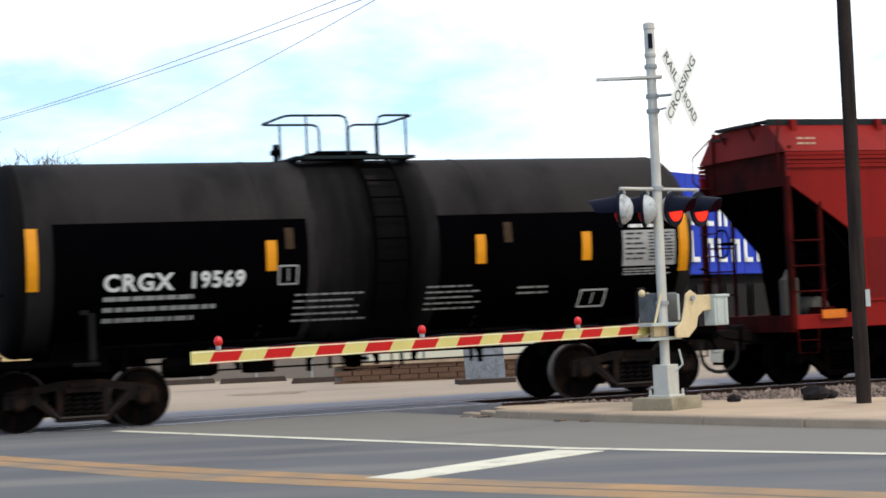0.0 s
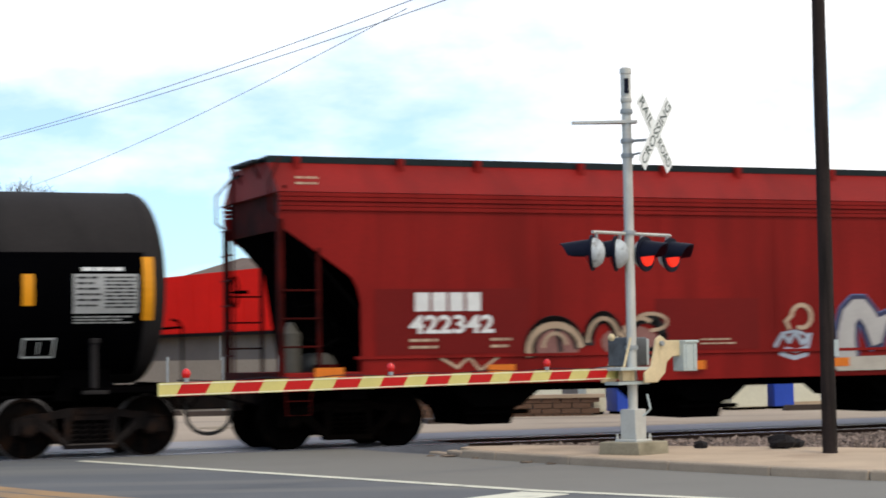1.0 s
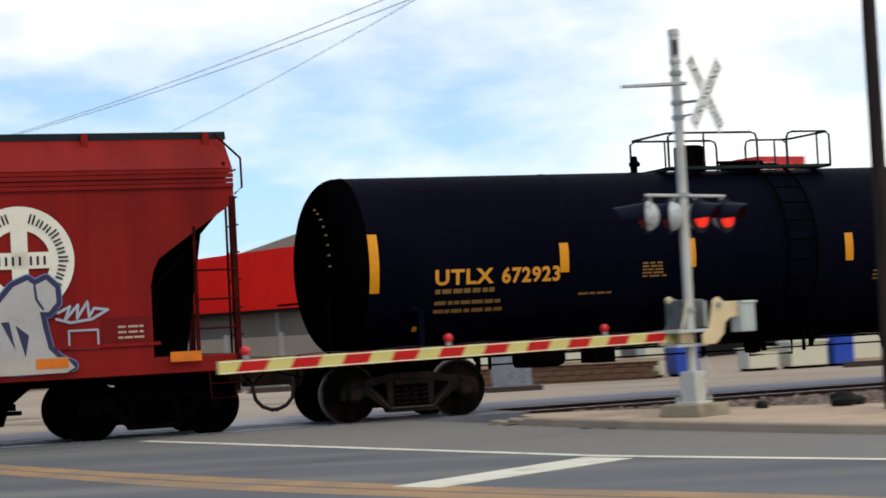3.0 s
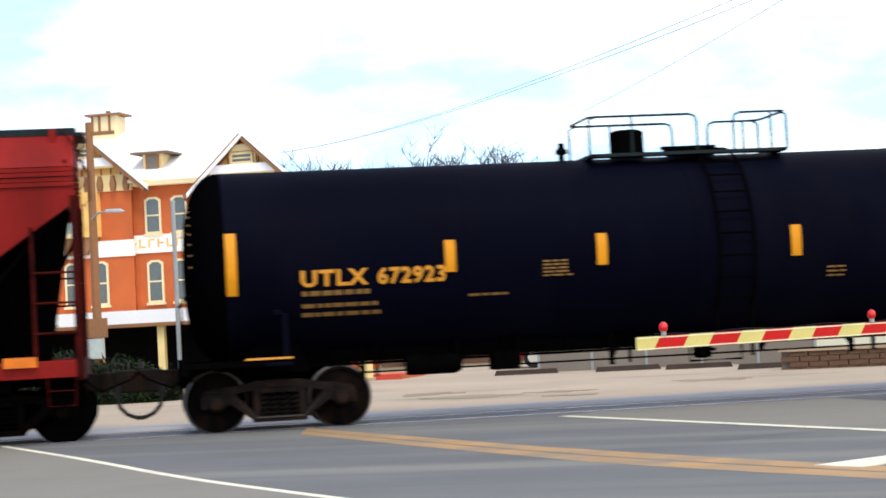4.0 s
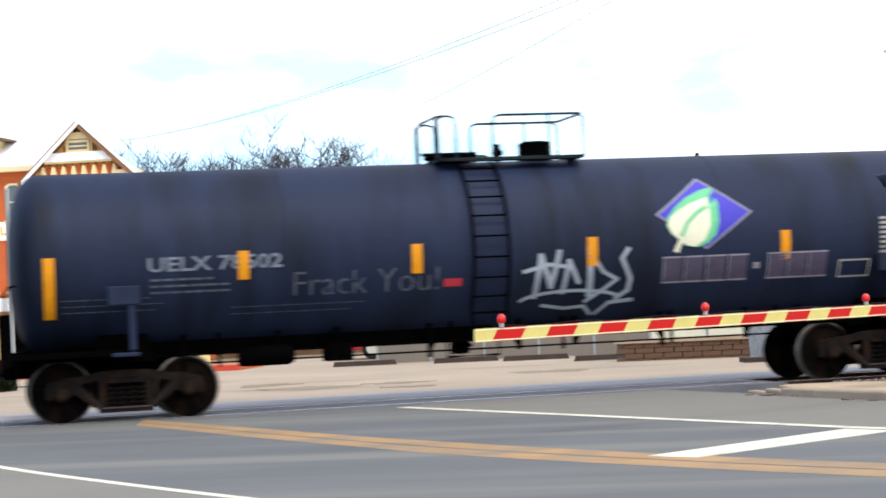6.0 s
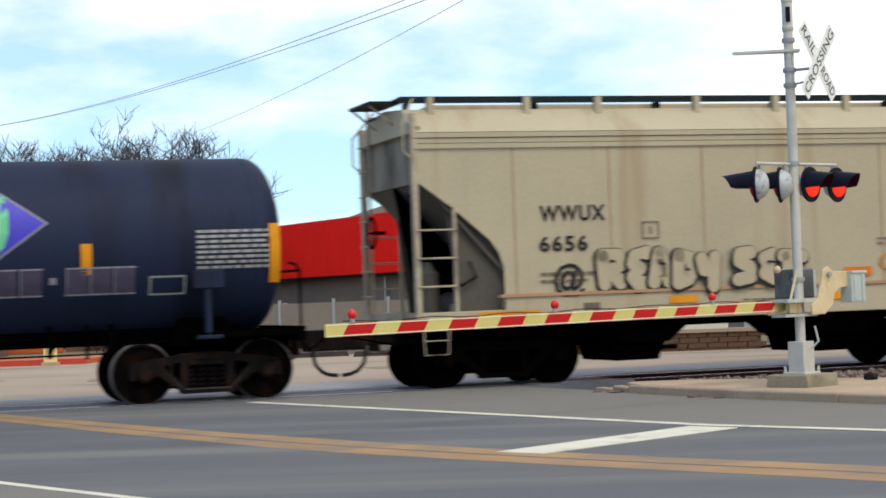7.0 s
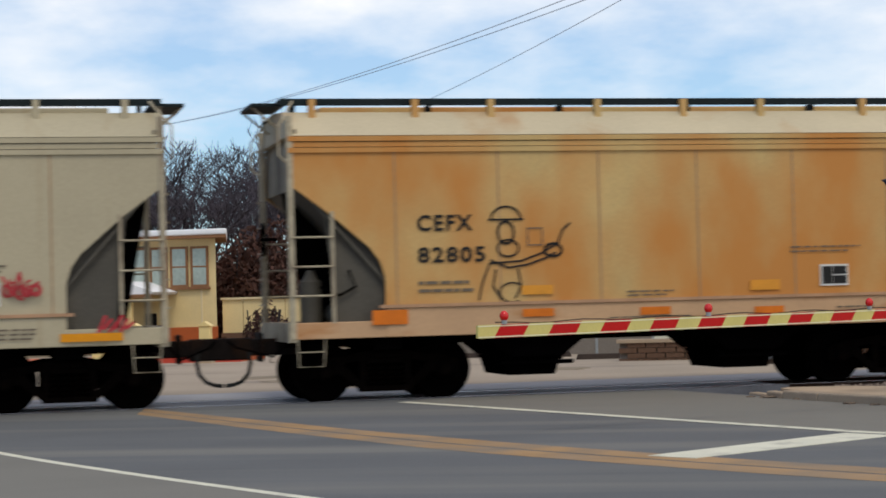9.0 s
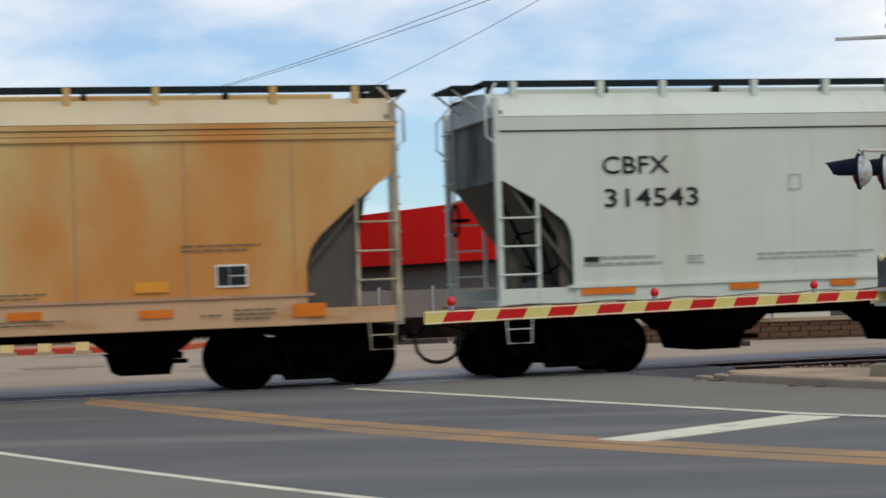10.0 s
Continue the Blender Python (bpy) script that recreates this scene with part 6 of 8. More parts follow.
b = Build()
ribbon(b, [(-1.92, 2.28), (-1.64, 2.28), (-1.64, 2.54), (-1.92, 2.54), (-1.92, 2.28)], 0.022, F)
ribbon(b, [(-1.78, 2.36), (-1.78, 2.46)], 0.03, F)
part("data_box", b, M["ink_tan"], c)
BUBBLE = ((((-2.64, 2.0), (-2.63, 1.80), (-2.61, 1.57)), ((-2.64, 2.02), (-2.36, 2.02), (-2.33, 1.87), (-2.54, 1.77)), ((-2.50, 1.78), (-2.34, 1.58))),
          (((-1.86, 2.05), (-2.08, 2.0), (-2.12, 1.88), (-2.00, 1.80), (-2.13, 1.66), (-2.04, 1.55), (-1.86, 1.57)),),
          (((-1.66, 2.04), (-1.76, 1.57)), ((-1.64, 2.04), (-1.50, 1.57)), ((-1.72, 1.75), (-1.54, 1.75))),
          (((-1.32, 1.99), (-1.34, 1.54)), ((-1.32, 1.99), (-1.10, 1.93), (-1.07, 1.76), (-1.16, 1.60), (-1.34, 1.54))),
          (((-0.92, 1.92), (-0.88, 1.74), (-0.70, 1.74)), ((-0.68, 1.94), (-0.72, 1.48))),
          (((-0.04, 2.0), (-0.24, 1.98), (-0.25, 1.86), (-0.06, 1.76), (-0.05, 1.60), (-0.28, 1.56)),),
          (((0.36, 1.96), (0.20, 1.90), (0.28, 1.75), (0.20, 1.65), (0.36, 1.56)),),
          (((0.54, 1.93), (0.90, 1.91)), ((0.62, 1.91), (0.64, 1.54))))
for k, strokes in enumerate(BUBBLE):
    y = -1.534 - 0.010 * k
    b1, b2 = Build(), Build()
    for st in strokes:
        fat(b1, [(x - 0.018, z - 0.022) for x, z in st], 0.285, y)
        fat(b2, st, 0.215, y - 0.005)
    part("graffiti_outline", b1, M["ink_black"], c, "black graffiti outline")
    part("graffiti", b2, M["spray_pale"], c, "pale bubble letter")
b = Build()
for x, z in ((-2.50, 1.93), (-1.98, 1.93), (-1.63, 1.87), (-1.20, 1.76), (0.29, 1.84)):
    fat(b, [(x - 0.03, z), (x + 0.03, z - 0.01)], 0.045, -1.622)
part("graffiti_eye", b, M["ink_black"], c, "small black counters of the letters")
lettering("graffiti", "@", -3.48, -2.94, 1.36, 1.92, F, M["ink_black"], c, 0.02, "black sprayed sign")
bars("stencil", 2.35, 3.75, 2.02, 2.18, 2, F, M["ink_tan"], c, 0.35)
for x0, x1, z0, z1, rows in ((-2.2, -1.1, 1.08, 1.17, 1), (-0.2, 0.95, 1.06, 1.24, 3), (3.3, 3.9, 1.05, 1.25, 3)):
    bars("stencil", x0, x1, z0, z1, rows, flat(-1.556), M["ink_tan"], c, 0.4)
part("data_plate", Build().box(2.88, 3.36, -1.532, -1.51, 1.58, 1.92), M["ink_white"], c, "white data plate")
part("data_plate_field", Build().box(2.91, 3.08, -1.537, -1.52, 1.61, 1.89).box(3.09, 3.33, -1.537, -1.52, 1.61, 1.74).box(3.09, 3.33, -1.537, -1.52, 1.76, 1.89), M["ink_black"], c)
b = Build()
rnd = random.Random(4)
for k in range(11):
    x, z = 3.45 + 0.042 * k, 1.84 + rnd.uniform(-0.08, 0.1)
    fat(b, arc(x, z, rnd.uniform(0.05, 0.09), rnd.uniform(0.06, 0.12), rnd.uniform(0, 200), rnd.uniform(260, 420), 8), 0.03, -1.532 - 0.006 * k)
fat(b, [(3.40, 2.0), (3.52, 1.74), (3.64, 2.06), (3.70, 1.72), (3.90, 1.92)], 0.04, -1.60)
part("graffiti", b, M["spray_red"], c, "crimson spray tag")
b = Build()
ribbon(b, arc(2.55, 1.78, 0.16, 0.12, 40, 330), 0.05, F)
ribbon(b, [(2.55, 1.62), (2.62, 1.45), (2.75, 1.60), (2.85, 1.45), (3.0, 1.58), (3.1, 1.46)], 0.045, F)
part("graffiti", b, M["spray_orange"], c, "orange spray tag")
for x0, x1, z0, z1, m_ in ((1.70, 2.22, 1.56, 1.70, "orange"), (-2.1, -1.62, 1.50, 1.66, "orange"), (-4.75, -3.75, 1.06, 1.20, "amber"), (-1.5, -1.0, 1.22, 1.34, "amber"), (1.35, 1.85, 1.18, 1.30, "amber"), (4.2, 5.1, 1.04, 1.16, "amber")):
    strip("reflective_bar", x0, x1, z0, z1, flat(-1.556) if z1 < 1.4 else F3, M[m_], c, "amber reflective strip")
b = Build()
for k in range(6):
    ribbon(b, [(4.75 + 0.08 * k, 1.18 + 0.04 * (k % 2)), (4.85 + 0.08 * k, 1.40 - 0.05 * (k % 3))], 0.05, flat(-1.558))
part("graffiti", b, M["spray_red"], c, "crimson spray tag on the sill")
part("placard_box", Build().box(-2.98, -2.72, -1.57, -1.53, 1.12, 1.28), M["ink_tan"], c)

# --- rust-stained hopper ---
U5 = 88.64
c = covered_hopper("covered_hopper", "rust-stained tan two-bay covered hopper with black stencils", U5, 5.67, "hopper_rust", (-1.75, 1.85), 4.25, (1.9, 2.0), 0.86, NOTCH, shift=0.08)
CARS.append((c, U5))
lettering("reporting_mark", "CEFX", -3.72, -2.85, 2.56, 2.81, F, M["ink_black"], c, 0.024, "", 1.15)
lettering("car_number", "82805", -3.72, -2.66, 2.08, 2.32, F, M["ink_black"], c, 0.024, "", 1.15)
bars("stencil", -3.72, -2.8, 1.56, 1.80, 2, F, M["ink_tan"], c, 0.4)
b = Build()
ribbon(b, arc(-2.32, 2.72, 0.24, 0.20, 5, 175), 0.03, F)
ribbon(b, [(-2.6, 2.72), (-2.05, 2.72)], 0.03, F)
ribbon(b, [(-2.6, 2.05), (-2.1, 2.08), (-1.75, 2.2), (-1.5, 2.35), (-1.42, 2.55), (-1.3, 2.65)], 0.03, F)
ribbon(b, [(-2.6, 2.05), (-2.72, 1.75), (-2.78, 1.5)], 0.03, F)
ribbon(b, arc(-2.25, 1.6, 0.2, 0.15, 0, 300), 0.025, F)
ribbon(b, arc(-2.33, 2.52, 0.13, 0.17, 0, 360), 0.035, F)
ribbon(b, arc(-2.30, 2.28, 0.17, 0.13, 0, 360), 0.03, F)
ribbon(b, [(-2.58, 2.1), (-2.3, 1.98), (-2.0, 2.02), (-1.7, 2.12), (-1.55, 2.2)], 0.03, F)
ribbon(b, arc(-1.58, 2.24, 0.14, 0.10, 0, 360), 0.04, F)
ribbon(b, [(-2.5, 1.95), (-2.55, 1.7), (-2.42, 1.5)], 0.03, F)
ribbon(b, [(-2.15, 1.95), (-2.1, 1.7), (-2.2, 1.52)], 0.03, F)
part("graffiti", b, M["ink_black"], c, "thin black abstract spray lines")
b = Build()
ribbon(b, [(-1.98, 2.32), (-1.75, 2.32), (-1.75, 2.58), (-1.98, 2.58), (-1.98, 2.32)], 0.02, F)
part("data_box", b, M["ink_tan"], c)
bars("stencil", 2.35, 3.55, 2.08, 2.22, 2, F, M["ink_tan"], c, 0.35)
bars("stencil", -0.4, 0.4, 1.46, 1.58, 2, F, M["ink_tan"], c, 0.4)
for x0, x1, z0, z1, rows in ((-1.95, -1.3, 1.02, 1.12, 1), (-0.7, 0.9, 1.08, 1.18, 2), (2.6, 2.95, 1.12, 1.18, 1), (3.1, 3.75, 1.05, 1.25, 3)):
    bars("stencil", x0, x1, z0, z1, rows, flat(-1.556), M["ink_tan"], c, 0.4)
part("data_plate", Build().box(2.85, 3.33, -1.532, -1.51, 1.58, 1.92), M["ink_white"], c, "white data plate")
part("data_plate_field", Build().box(2.88, 3.05, -1.537, -1.52, 1.61, 1.89).box(3.06, 3.30, -1.537, -1.52, 1.61, 1.74).box(3.06, 3.30, -1.537, -1.52, 1.76, 1.89), M["ink_black"], c)
for x0, x1, z0, z1, m_ in ((-2.1, -1.6, 1.56, 1.70, "ink_amber"), (1.65, 2.15, 1.54, 1.70, "ink_amber"), (-4.45, -3.9, 1.16, 1.38, "orange"), (-2.1, -1.6, 1.22, 1.34, "orange"), (-0.2, 0.3, 1.20, 1.32, "orange"), (1.7, 2.2, 1.16, 1.28, "orange"), (4.0, 4.5, 1.10, 1.30, "orange")):
    strip("reflective_bar", x0, x1, z0, z1, flat(-1.556) if z1 < 1.4 else F3, M[m_], c, "orange reflective strip")

# --- pale grey hopper ---
U6 = 101.70
c = covered_hopper("covered_hopper", "pale grey smooth-sided covered hopper with black lettering", U6, 5.80, "hopper_pale", (-1.9, 1.9), 4.72, (1.5, 1.95), 0.75, ((0, 3.14), (0.62, 2.78), (1.08, 2.44), (1.20, 2.12)), 1, (3.86, 4.08), 9, (1.15, 1.38), 0.18)
CARS.append((c, U6))
lettering("reporting_mark", "CBFX", -4.07, -2.95, 3.15, 3.43, F, M["ink_black"], c, 0.008)
lettering("car_number", "314543", -4.05, -2.47, 2.63, 2.92, F, M["ink_black"], c, 0.008)
part("data_plate", Build().box(-4.42, -4.18, -1.534, -1.51, 1.78, 1.86), M["ink_black"], c)
bars("stencil", -4.42, -3.1, 1.66, 1.86, 2, F, M["ink_grey"], c, 0.35)
bars("stencil", -2.7, -2.4, 1.68, 1.84, 3, F, M["ink_grey"], c, 0.4)
bars("stencil", -1.5, 0.6, 1.70, 1.84, 2, F, M["ink_grey"], c, 0.35)
part("fascia_seam", Build().box(-5.8, 5.8, -1.518, -1.50, 3.835, 3.86), M["inner_grey"], c, "dirty seam under the roof band")
b = Build()
ribbon(b, [(-0.9, 2.85), (-0.7, 2.85), (-0.7, 3.08), (-0.9, 3.08), (-0.9, 2.85)], 0.015, F)
part("data_box", b, M["ink_grey"], c)
for x0, x1 in ((-4.5, -3.6), (-2.0, -1.5), (-0.25, 0.2), (1.6, 2.1), (3.6, 4.5)):
    strip("reflective_bar", x0, x1, 1.27, 1.37, flat(-1.556), M["orange"], c, "orange reflective strip on the sill")


# ---------- buildings beyond the track ----------
def window(parent, x0, x1, y, z0, z1, frame_m, pane_m, arched=False, name="window", bars_n=1):
    w = 0.09
    b = Build()
    top = [(x1, z1), (x0, z1)] if not arched else [(x1, z1 - 0.12), ((x0 + x1) / 2 + (x1 - x0) * 0.25, z1), ((x0 + x1) / 2 - (x1 - x0) * 0.25, z1), (x0, z1 - 0.12)]
    out = [(x0, z0), (x1, z0)] + top
    cx, cz = (x0 + x1) / 2, (z0 + z1) / 2
    inn = [(cx + (x - cx) * (1 - 2 * w / (x1 - x0)), cz + (z - cz) * (1 - 2 * w / (z1 - z0))) for x, z in out]
    n = len(out)
    for i in range(n):
        j = (i + 1) % n
        b.add([(out[i][0], y - 0.05, out[i][1]), (out[j][0], y - 0.05, out[j][1]), (inn[j][0], y - 0.05, inn[j][1]), (inn[i][0], y - 0.05, inn[i][1]),
               (out[i][0], y + 0.12, out[i][1]), (out[j][0], y + 0.12, out[j][1]), (inn[j][0], y + 0.12, inn[j][1]), (inn[i][0], y + 0.12, inn[i][1])],
              [(0, 1, 2, 3), (0, 4, 5, 1), (3, 2, 6, 7)])
    win = part(name, b, M[frame_m], parent, "window with a pale painted frame")
    part("pane", Build().prism(inn, y - 0.03, y + 0.045), M[pane_m], win, "grey window glass")
    part("meeting_rail", Build().box(x0 + w, x1 - w, y - 0.045, y - 0.028, cz - 0.03, cz + 0.03), M[frame_m], win)
    part("sill", Build().box(x0 - 0.06, x1 + 0.06, y - 0.12, y + 0.05, z0 - 0.10, z0), M[frame_m], win)
    return win


def gable_bay(h, xc, half, y, eave, apex, over, depth=4.0, win=True, brick_frieze=True):
    """Projecting gabled bay of the hotel."""
    part("bay_wall", Build().slab([(xc - half, y), (xc + half, y), (xc + half - 0.2 * depth, y + depth), (xc - half - 0.2 * depth, y + depth)], -0.2, eave), M["brick_red"], h, "orange-red brick bay")
    askew = Matrix(((1, -0.33, 0, 0.33 * y), (0, 1, 0, 0), (0, 0, 1, 0), (0, 0, 0, 1)))  # ridge runs back at the wall's angle
    run = (half + over) / (apex - eave + 0.12)  # width gained for each metre of fall
    part("gable_face", Build().prism([(xc - half - over + 0.3, eave + 0.15), (xc + half + over - 0.3, eave + 0.15), (xc, apex - 0.3)], y + 0.05, y + 0.25), M["siding_gold"], h, "golden gable boarding")
    for k in range(-6, 7):
        bx = xc + k * half * 0.2
        zt = apex - 0.4 - abs(k * half * 0.2) / run
        if zt > eave + 0.3:
            part("gable_board", Build().box(bx - 0.03, bx + 0.03, y + 0.02, y + 0.06, eave + 0.15, zt), M["eave_brown"], h)
    w = 1.42 * run
    part("gable_skirt", Build().prism([(xc - w, apex - 1.72), (xc + w, apex - 1.72), (xc + w * 0.8, apex - 1.36), (xc - w * 0.8, apex - 1.36)], y - 0.32, y + 0.1), M["roof_white"], h, "snow-covered skirt roof across the gable")
    part("gable_skirt_eave", Build().box(xc - w * 0.98, xc + w * 0.98, y - 0.26, y + 0.1, apex - 1.80, apex - 1.72), M["siding_yellow"], h)
    part("gable_pent", Build().prism([(xc - 0.62 * run, apex - 0.80), (xc + 0.62 * run, apex - 0.80), (xc + 0.36 * run, apex - 0.52), (xc - 0.36 * run, apex - 0.52)], y - 0.2, y + 0.1), M["trim_cream"], h, "small pent roof in the gable")
    for s in (-1, 1):
        d = Vector((s * (half + over), 0, eave - apex - 0.12))
        drop = Vector((0, 0, 0.2))
        p = [Vector((xc, 0, apex)), Vector((xc, 0, apex)) + d, Vector((xc, 0, apex)) + d - drop, Vector((xc, 0, apex)) - drop]
        part("gable_roof", Build().prism([(q.x, q.z) for q in p], y - 0.55, y + depth, askew), M["roof_white"], h, "snow-white gable roof slope")
        part("bargeboard", Build().prism([(q.x, q.z - 0.07) for q in p], y - 0.5, y - 0.42), M["eave_brown"], h, "brown bargeboard")
        part("roof_soffit", Build().prism([(q.x, q.z - 0.10) for q in p], y - 0.4, y + 0.04), M["eave_brown"], h)
    part("frieze", Build().box(xc - half - 0.04, xc + half + 0.04, y - 0.06, y + 0.1, eave - 0.25, eave + 0.46), M["brick_red" if brick_frieze else "siding_yellow"], h, "frieze under the eave")
    part("cornice", Build().box(xc + half, xc + half + over * 0.9, y - 0.35, y + 0.6, eave + 0.02, eave + 0.16), M["trim_cream"], h, "cream cornice return")
    k = 8
    for i in range(k):
        x = xc - half + 0.15 + (2 * half - 0.3) * i / (k - 1)
        part("eave_bracket", Build().prism([(x - 0.09, eave - 0.24), (x + 0.09, eave - 0.24), (x + 0.13, eave + 0.05), (x + 0.05, eave + 0.42), (x - 0.05, eave + 0.42), (x - 0.13, eave + 0.05)], y - 0.25, y - 0.06), M["siding_yellow" if brick_frieze else "eave_brown"], h, "carved eave bracket")
    part("attic_window_trim", Build().box(xc - 0.60, xc + 0.60, y - 0.1, y + 0.1, apex - 1.36, apex - 0.80), M["siding_yellow"], h, "yellow surround of the attic window")
    window(h, xc - 0.5, xc + 0.5, y - 0.16, apex - 1.34, apex - 0.86, "siding_yellow", "pane")
    if win:
        for zz0, zz1 in ((2.75, 4.60), (5.70, 7.42)):
            for dx in (-0.62, 0.62):
                window(h, xc + dx * half / 1.65 - 0.42, xc + dx * half / 1.65 + 0.42, y - 0.02, zz0, zz1, "trim_white", "pane_pale", True)
    part("belt_band", Build().box(xc - half - 0.05, xc + half + 0.05, y - 0.07, y + 0.1, 5.02, 5.72), M["trim_white"], h, "white band between the storeys")


def hotel():
    y = 78.0
    h = thing("hotel", "old red-brick hotel with white roof, cream trim and gables", "hotel", pose(0, 0, 0))
    part("main_wall", Build().slab([(-52, y + 0.3), (-25.6, y + 0.3), (-28.9, y + 12), (-56, y + 12)], -0.2, 8.0), M["brick_red"], h, "orange-red brick wall")
    part("main_roof", Build().add([(-53, y + 0.0, 8.1), (-25.2, y + 0.4, 7.9), (-28.6, y + 12.6, 7.9), (-53, y + 12.6, 8.1), (-50, y + 6.5, 11.1), (-29.5, y + 6.5, 11.1)], [(0, 1, 5, 4), (1, 2, 5), (2, 3, 4, 5), (3, 0, 4), (3, 2, 1, 0)]), M["roof_white"], h, "broad snow-white hip roof")
    gable_bay(h, -26.55, 1.70, y, 7.62, 9.97, 0.90)
    gable_bay(h, -33.94, 2.25, y, 8.10, 10.66, 0.80, win=False, brick_frieze=False)
    gable_bay(h, -38.15, 1.5, y - 0.6, 7.35, 11.6, 0.6)
    # wall between the bays: white band, cornice and paired windows
    part("belt_band", Build().box(-40, -28.3, y + 0.22, y + 0.45, 5.10, 5.88), M["trim_white"], h, "white band between the storeys")
    part("cornice", Build().box(-31.6, -28.3, y - 0.1, y + 0.5, 7.98, 8.20), M["trim_cream"], h, "cream cornice under the roof")
    for zz0, zz1 in ((2.95, 4.78), (5.92, 7.50)):
        for x in (-31.2, -30.0):
            window(h, x, x + 0.74, y + 0.28, zz0, zz1, "trim_cream", "pane", True)
    for x in (-34.9, -33.65):
        window(h, x, x + 0.78, y - 0.02, 2.95, 4.85, "trim_cream", "pane", True)
    # boarded yellow oriel under the gable
    part("oriel", Build().slab([(-35.2, y + 0.05), (-34.95, y - 0.5), (-33.35, y - 0.5), (-33.1, y + 0.05)], 5.9, 7.84), M["siding_gold"], h, "boarded yellow oriel", bevel=0.02)
    part("oriel_foot", Build().prism([(-35.1, 5.9), (-33.2, 5.9), (-33.7, 5.15), (-34.6, 5.15)], y - 0.42, y + 0.05), M["eave_brown"], h, "carved foot of the oriel")
    window(h, -34.62, -33.85, y - 0.50, 6.0, 7.62, "trim_cream", "pane_pale")
    for x in (-35.0, -33.3):
        part("oriel_post", Build().box(x - 0.08, x + 0.08, y - 0.56, y - 0.4, 5.9, 7.84), M["trim_cream"], h)
    part("downpipe", Build().tube([(-25.42, y - 0.06, 2.4), (-25.42, y - 0.06, 7.2)], 0.07, 8), M["siding_yellow"], h, "yellow downpipe")
    lettering("hotel_sign", "HOTEL", -27.75, -26.15, 5.18, 5.56, flat(y - 0.085), M["siding_gold"], h, 0.02)
    b = Build()
    for k in range(9):
        x = -32.35 + 0.42 * k
        b.add([(x, y + 0.21, 5.32), (x + 0.09, y + 0.21, 5.32), (x + 0.09, y + 0.21, 5.70), (x, y + 0.21, 5.70)], [(0, 1, 2, 3)])
        b.add([(x + 0.1, y + 0.21, 5.62 - 0.15 * (k % 3)), (x + 0.3, y + 0.21, 5.62 - 0.15 * (k % 3)), (x + 0.3, y + 0.21, 5.70 - 0.15 * (k % 3)), (x + 0.1, y + 0.21, 5.70 - 0.15 * (k % 3))], [(0, 1, 2, 3)])
    tagged(part("name_bars", b, M["siding_gold"], h, "row of golden bars on the white band"), kind="stuff")
    # dormer and chimney
    part("dormer", Build().box(-31.95, -31.05, y + 2.2, y + 4.5, 8.6, 9.6), M["siding_yellow"], h, "yellow dormer")
    part("dormer_roof", Build().box(-32.4, -30.6, y + 1.8, y + 4.5, 9.55, 9.63), M["shingle_brown"], h)
    part("dormer_snow", Build().prism([(-32.38, 9.632), (-30.62, 9.632), (-30.9, 9.76), (-32.1, 9.76)], y + 1.85, y + 4.5), M["roof_white"], h, "snow on the dormer roof")
    window(h, -31.8, -31.2, y + 2.15, 8.75, 9.5, "eave_brown", "pane")
    part("chimney", Build().box(-35.85, -34.6, y + 5.8, y + 6.9, 10.4, 11.86), M["trim_cream"], h, "cream roof turret", bevel=0.03)
    part("chimney_cap", Build().box(-36.1, -34.35, y + 5.6, y + 7.1, 11.86, 11.95), M["eave_brown"], h, "thin dark cap slab")
    for x in (-35.8, -35.45, -34.95):
        part("chimney_post", Build().box(x - 0.05, x + 0.05, y + 5.74, y + 5.8, 11.0, 11.86), M["eave_brown"], h)
    part("chimney_pot", Build().tube([(-35.2, y + 6.3, 11.95), (-35.2, y + 6.3, 12.12)], 0.12, 8), M["eave_brown"], h)
    # porch
    part("porch_roof", Build().prism([(-52, 2.02), (-21.65, 2.02), (-21.55, 2.12), (-22.7, 2.55), (-52, 2.55)], y - 7.4, y), M["roof_white"], h, "snow-covered porch roof")
    part("porch_fascia", Build().box(-52, -21.6, y - 7.45, y - 7.38, 1.9, 2.04), M["eave_brown"], h)
    for i in range(9):
        x = -22.6 - 2.6 * i
        part("porch_post", Build().box(x - 0.14, x + 0.14, y - 7.2, y - 6.95, -0.2, 2.0), M["post_yellow"], h, "yellow porch post")
    # Near-black sheet over the brick puts the porch's shade into the wall colour.
    part("porch_back", Build().box(-52, -25.4, y - 0.12, y - 0.02, -0.2, 2.0), M["dark_void"], h, "dark shaded porch wall")
    part("porch_panel", Build().box(-24.9, -23.3, y - 3.2, y - 3.0, -0.2, 2.0).box(-23.0, -22.8, y - 3.2, y - 3, -0.2, 2), M["trim_cream"], h)
    for x in (-23.9, -21.6):
        part("brick_pier", Build().box(x - 0.35, x + 0.35, y - 7.6, y - 7.0, -0.2, 0.85), M["low_brick"], h, "brown brick pier")
    return h


hotel()


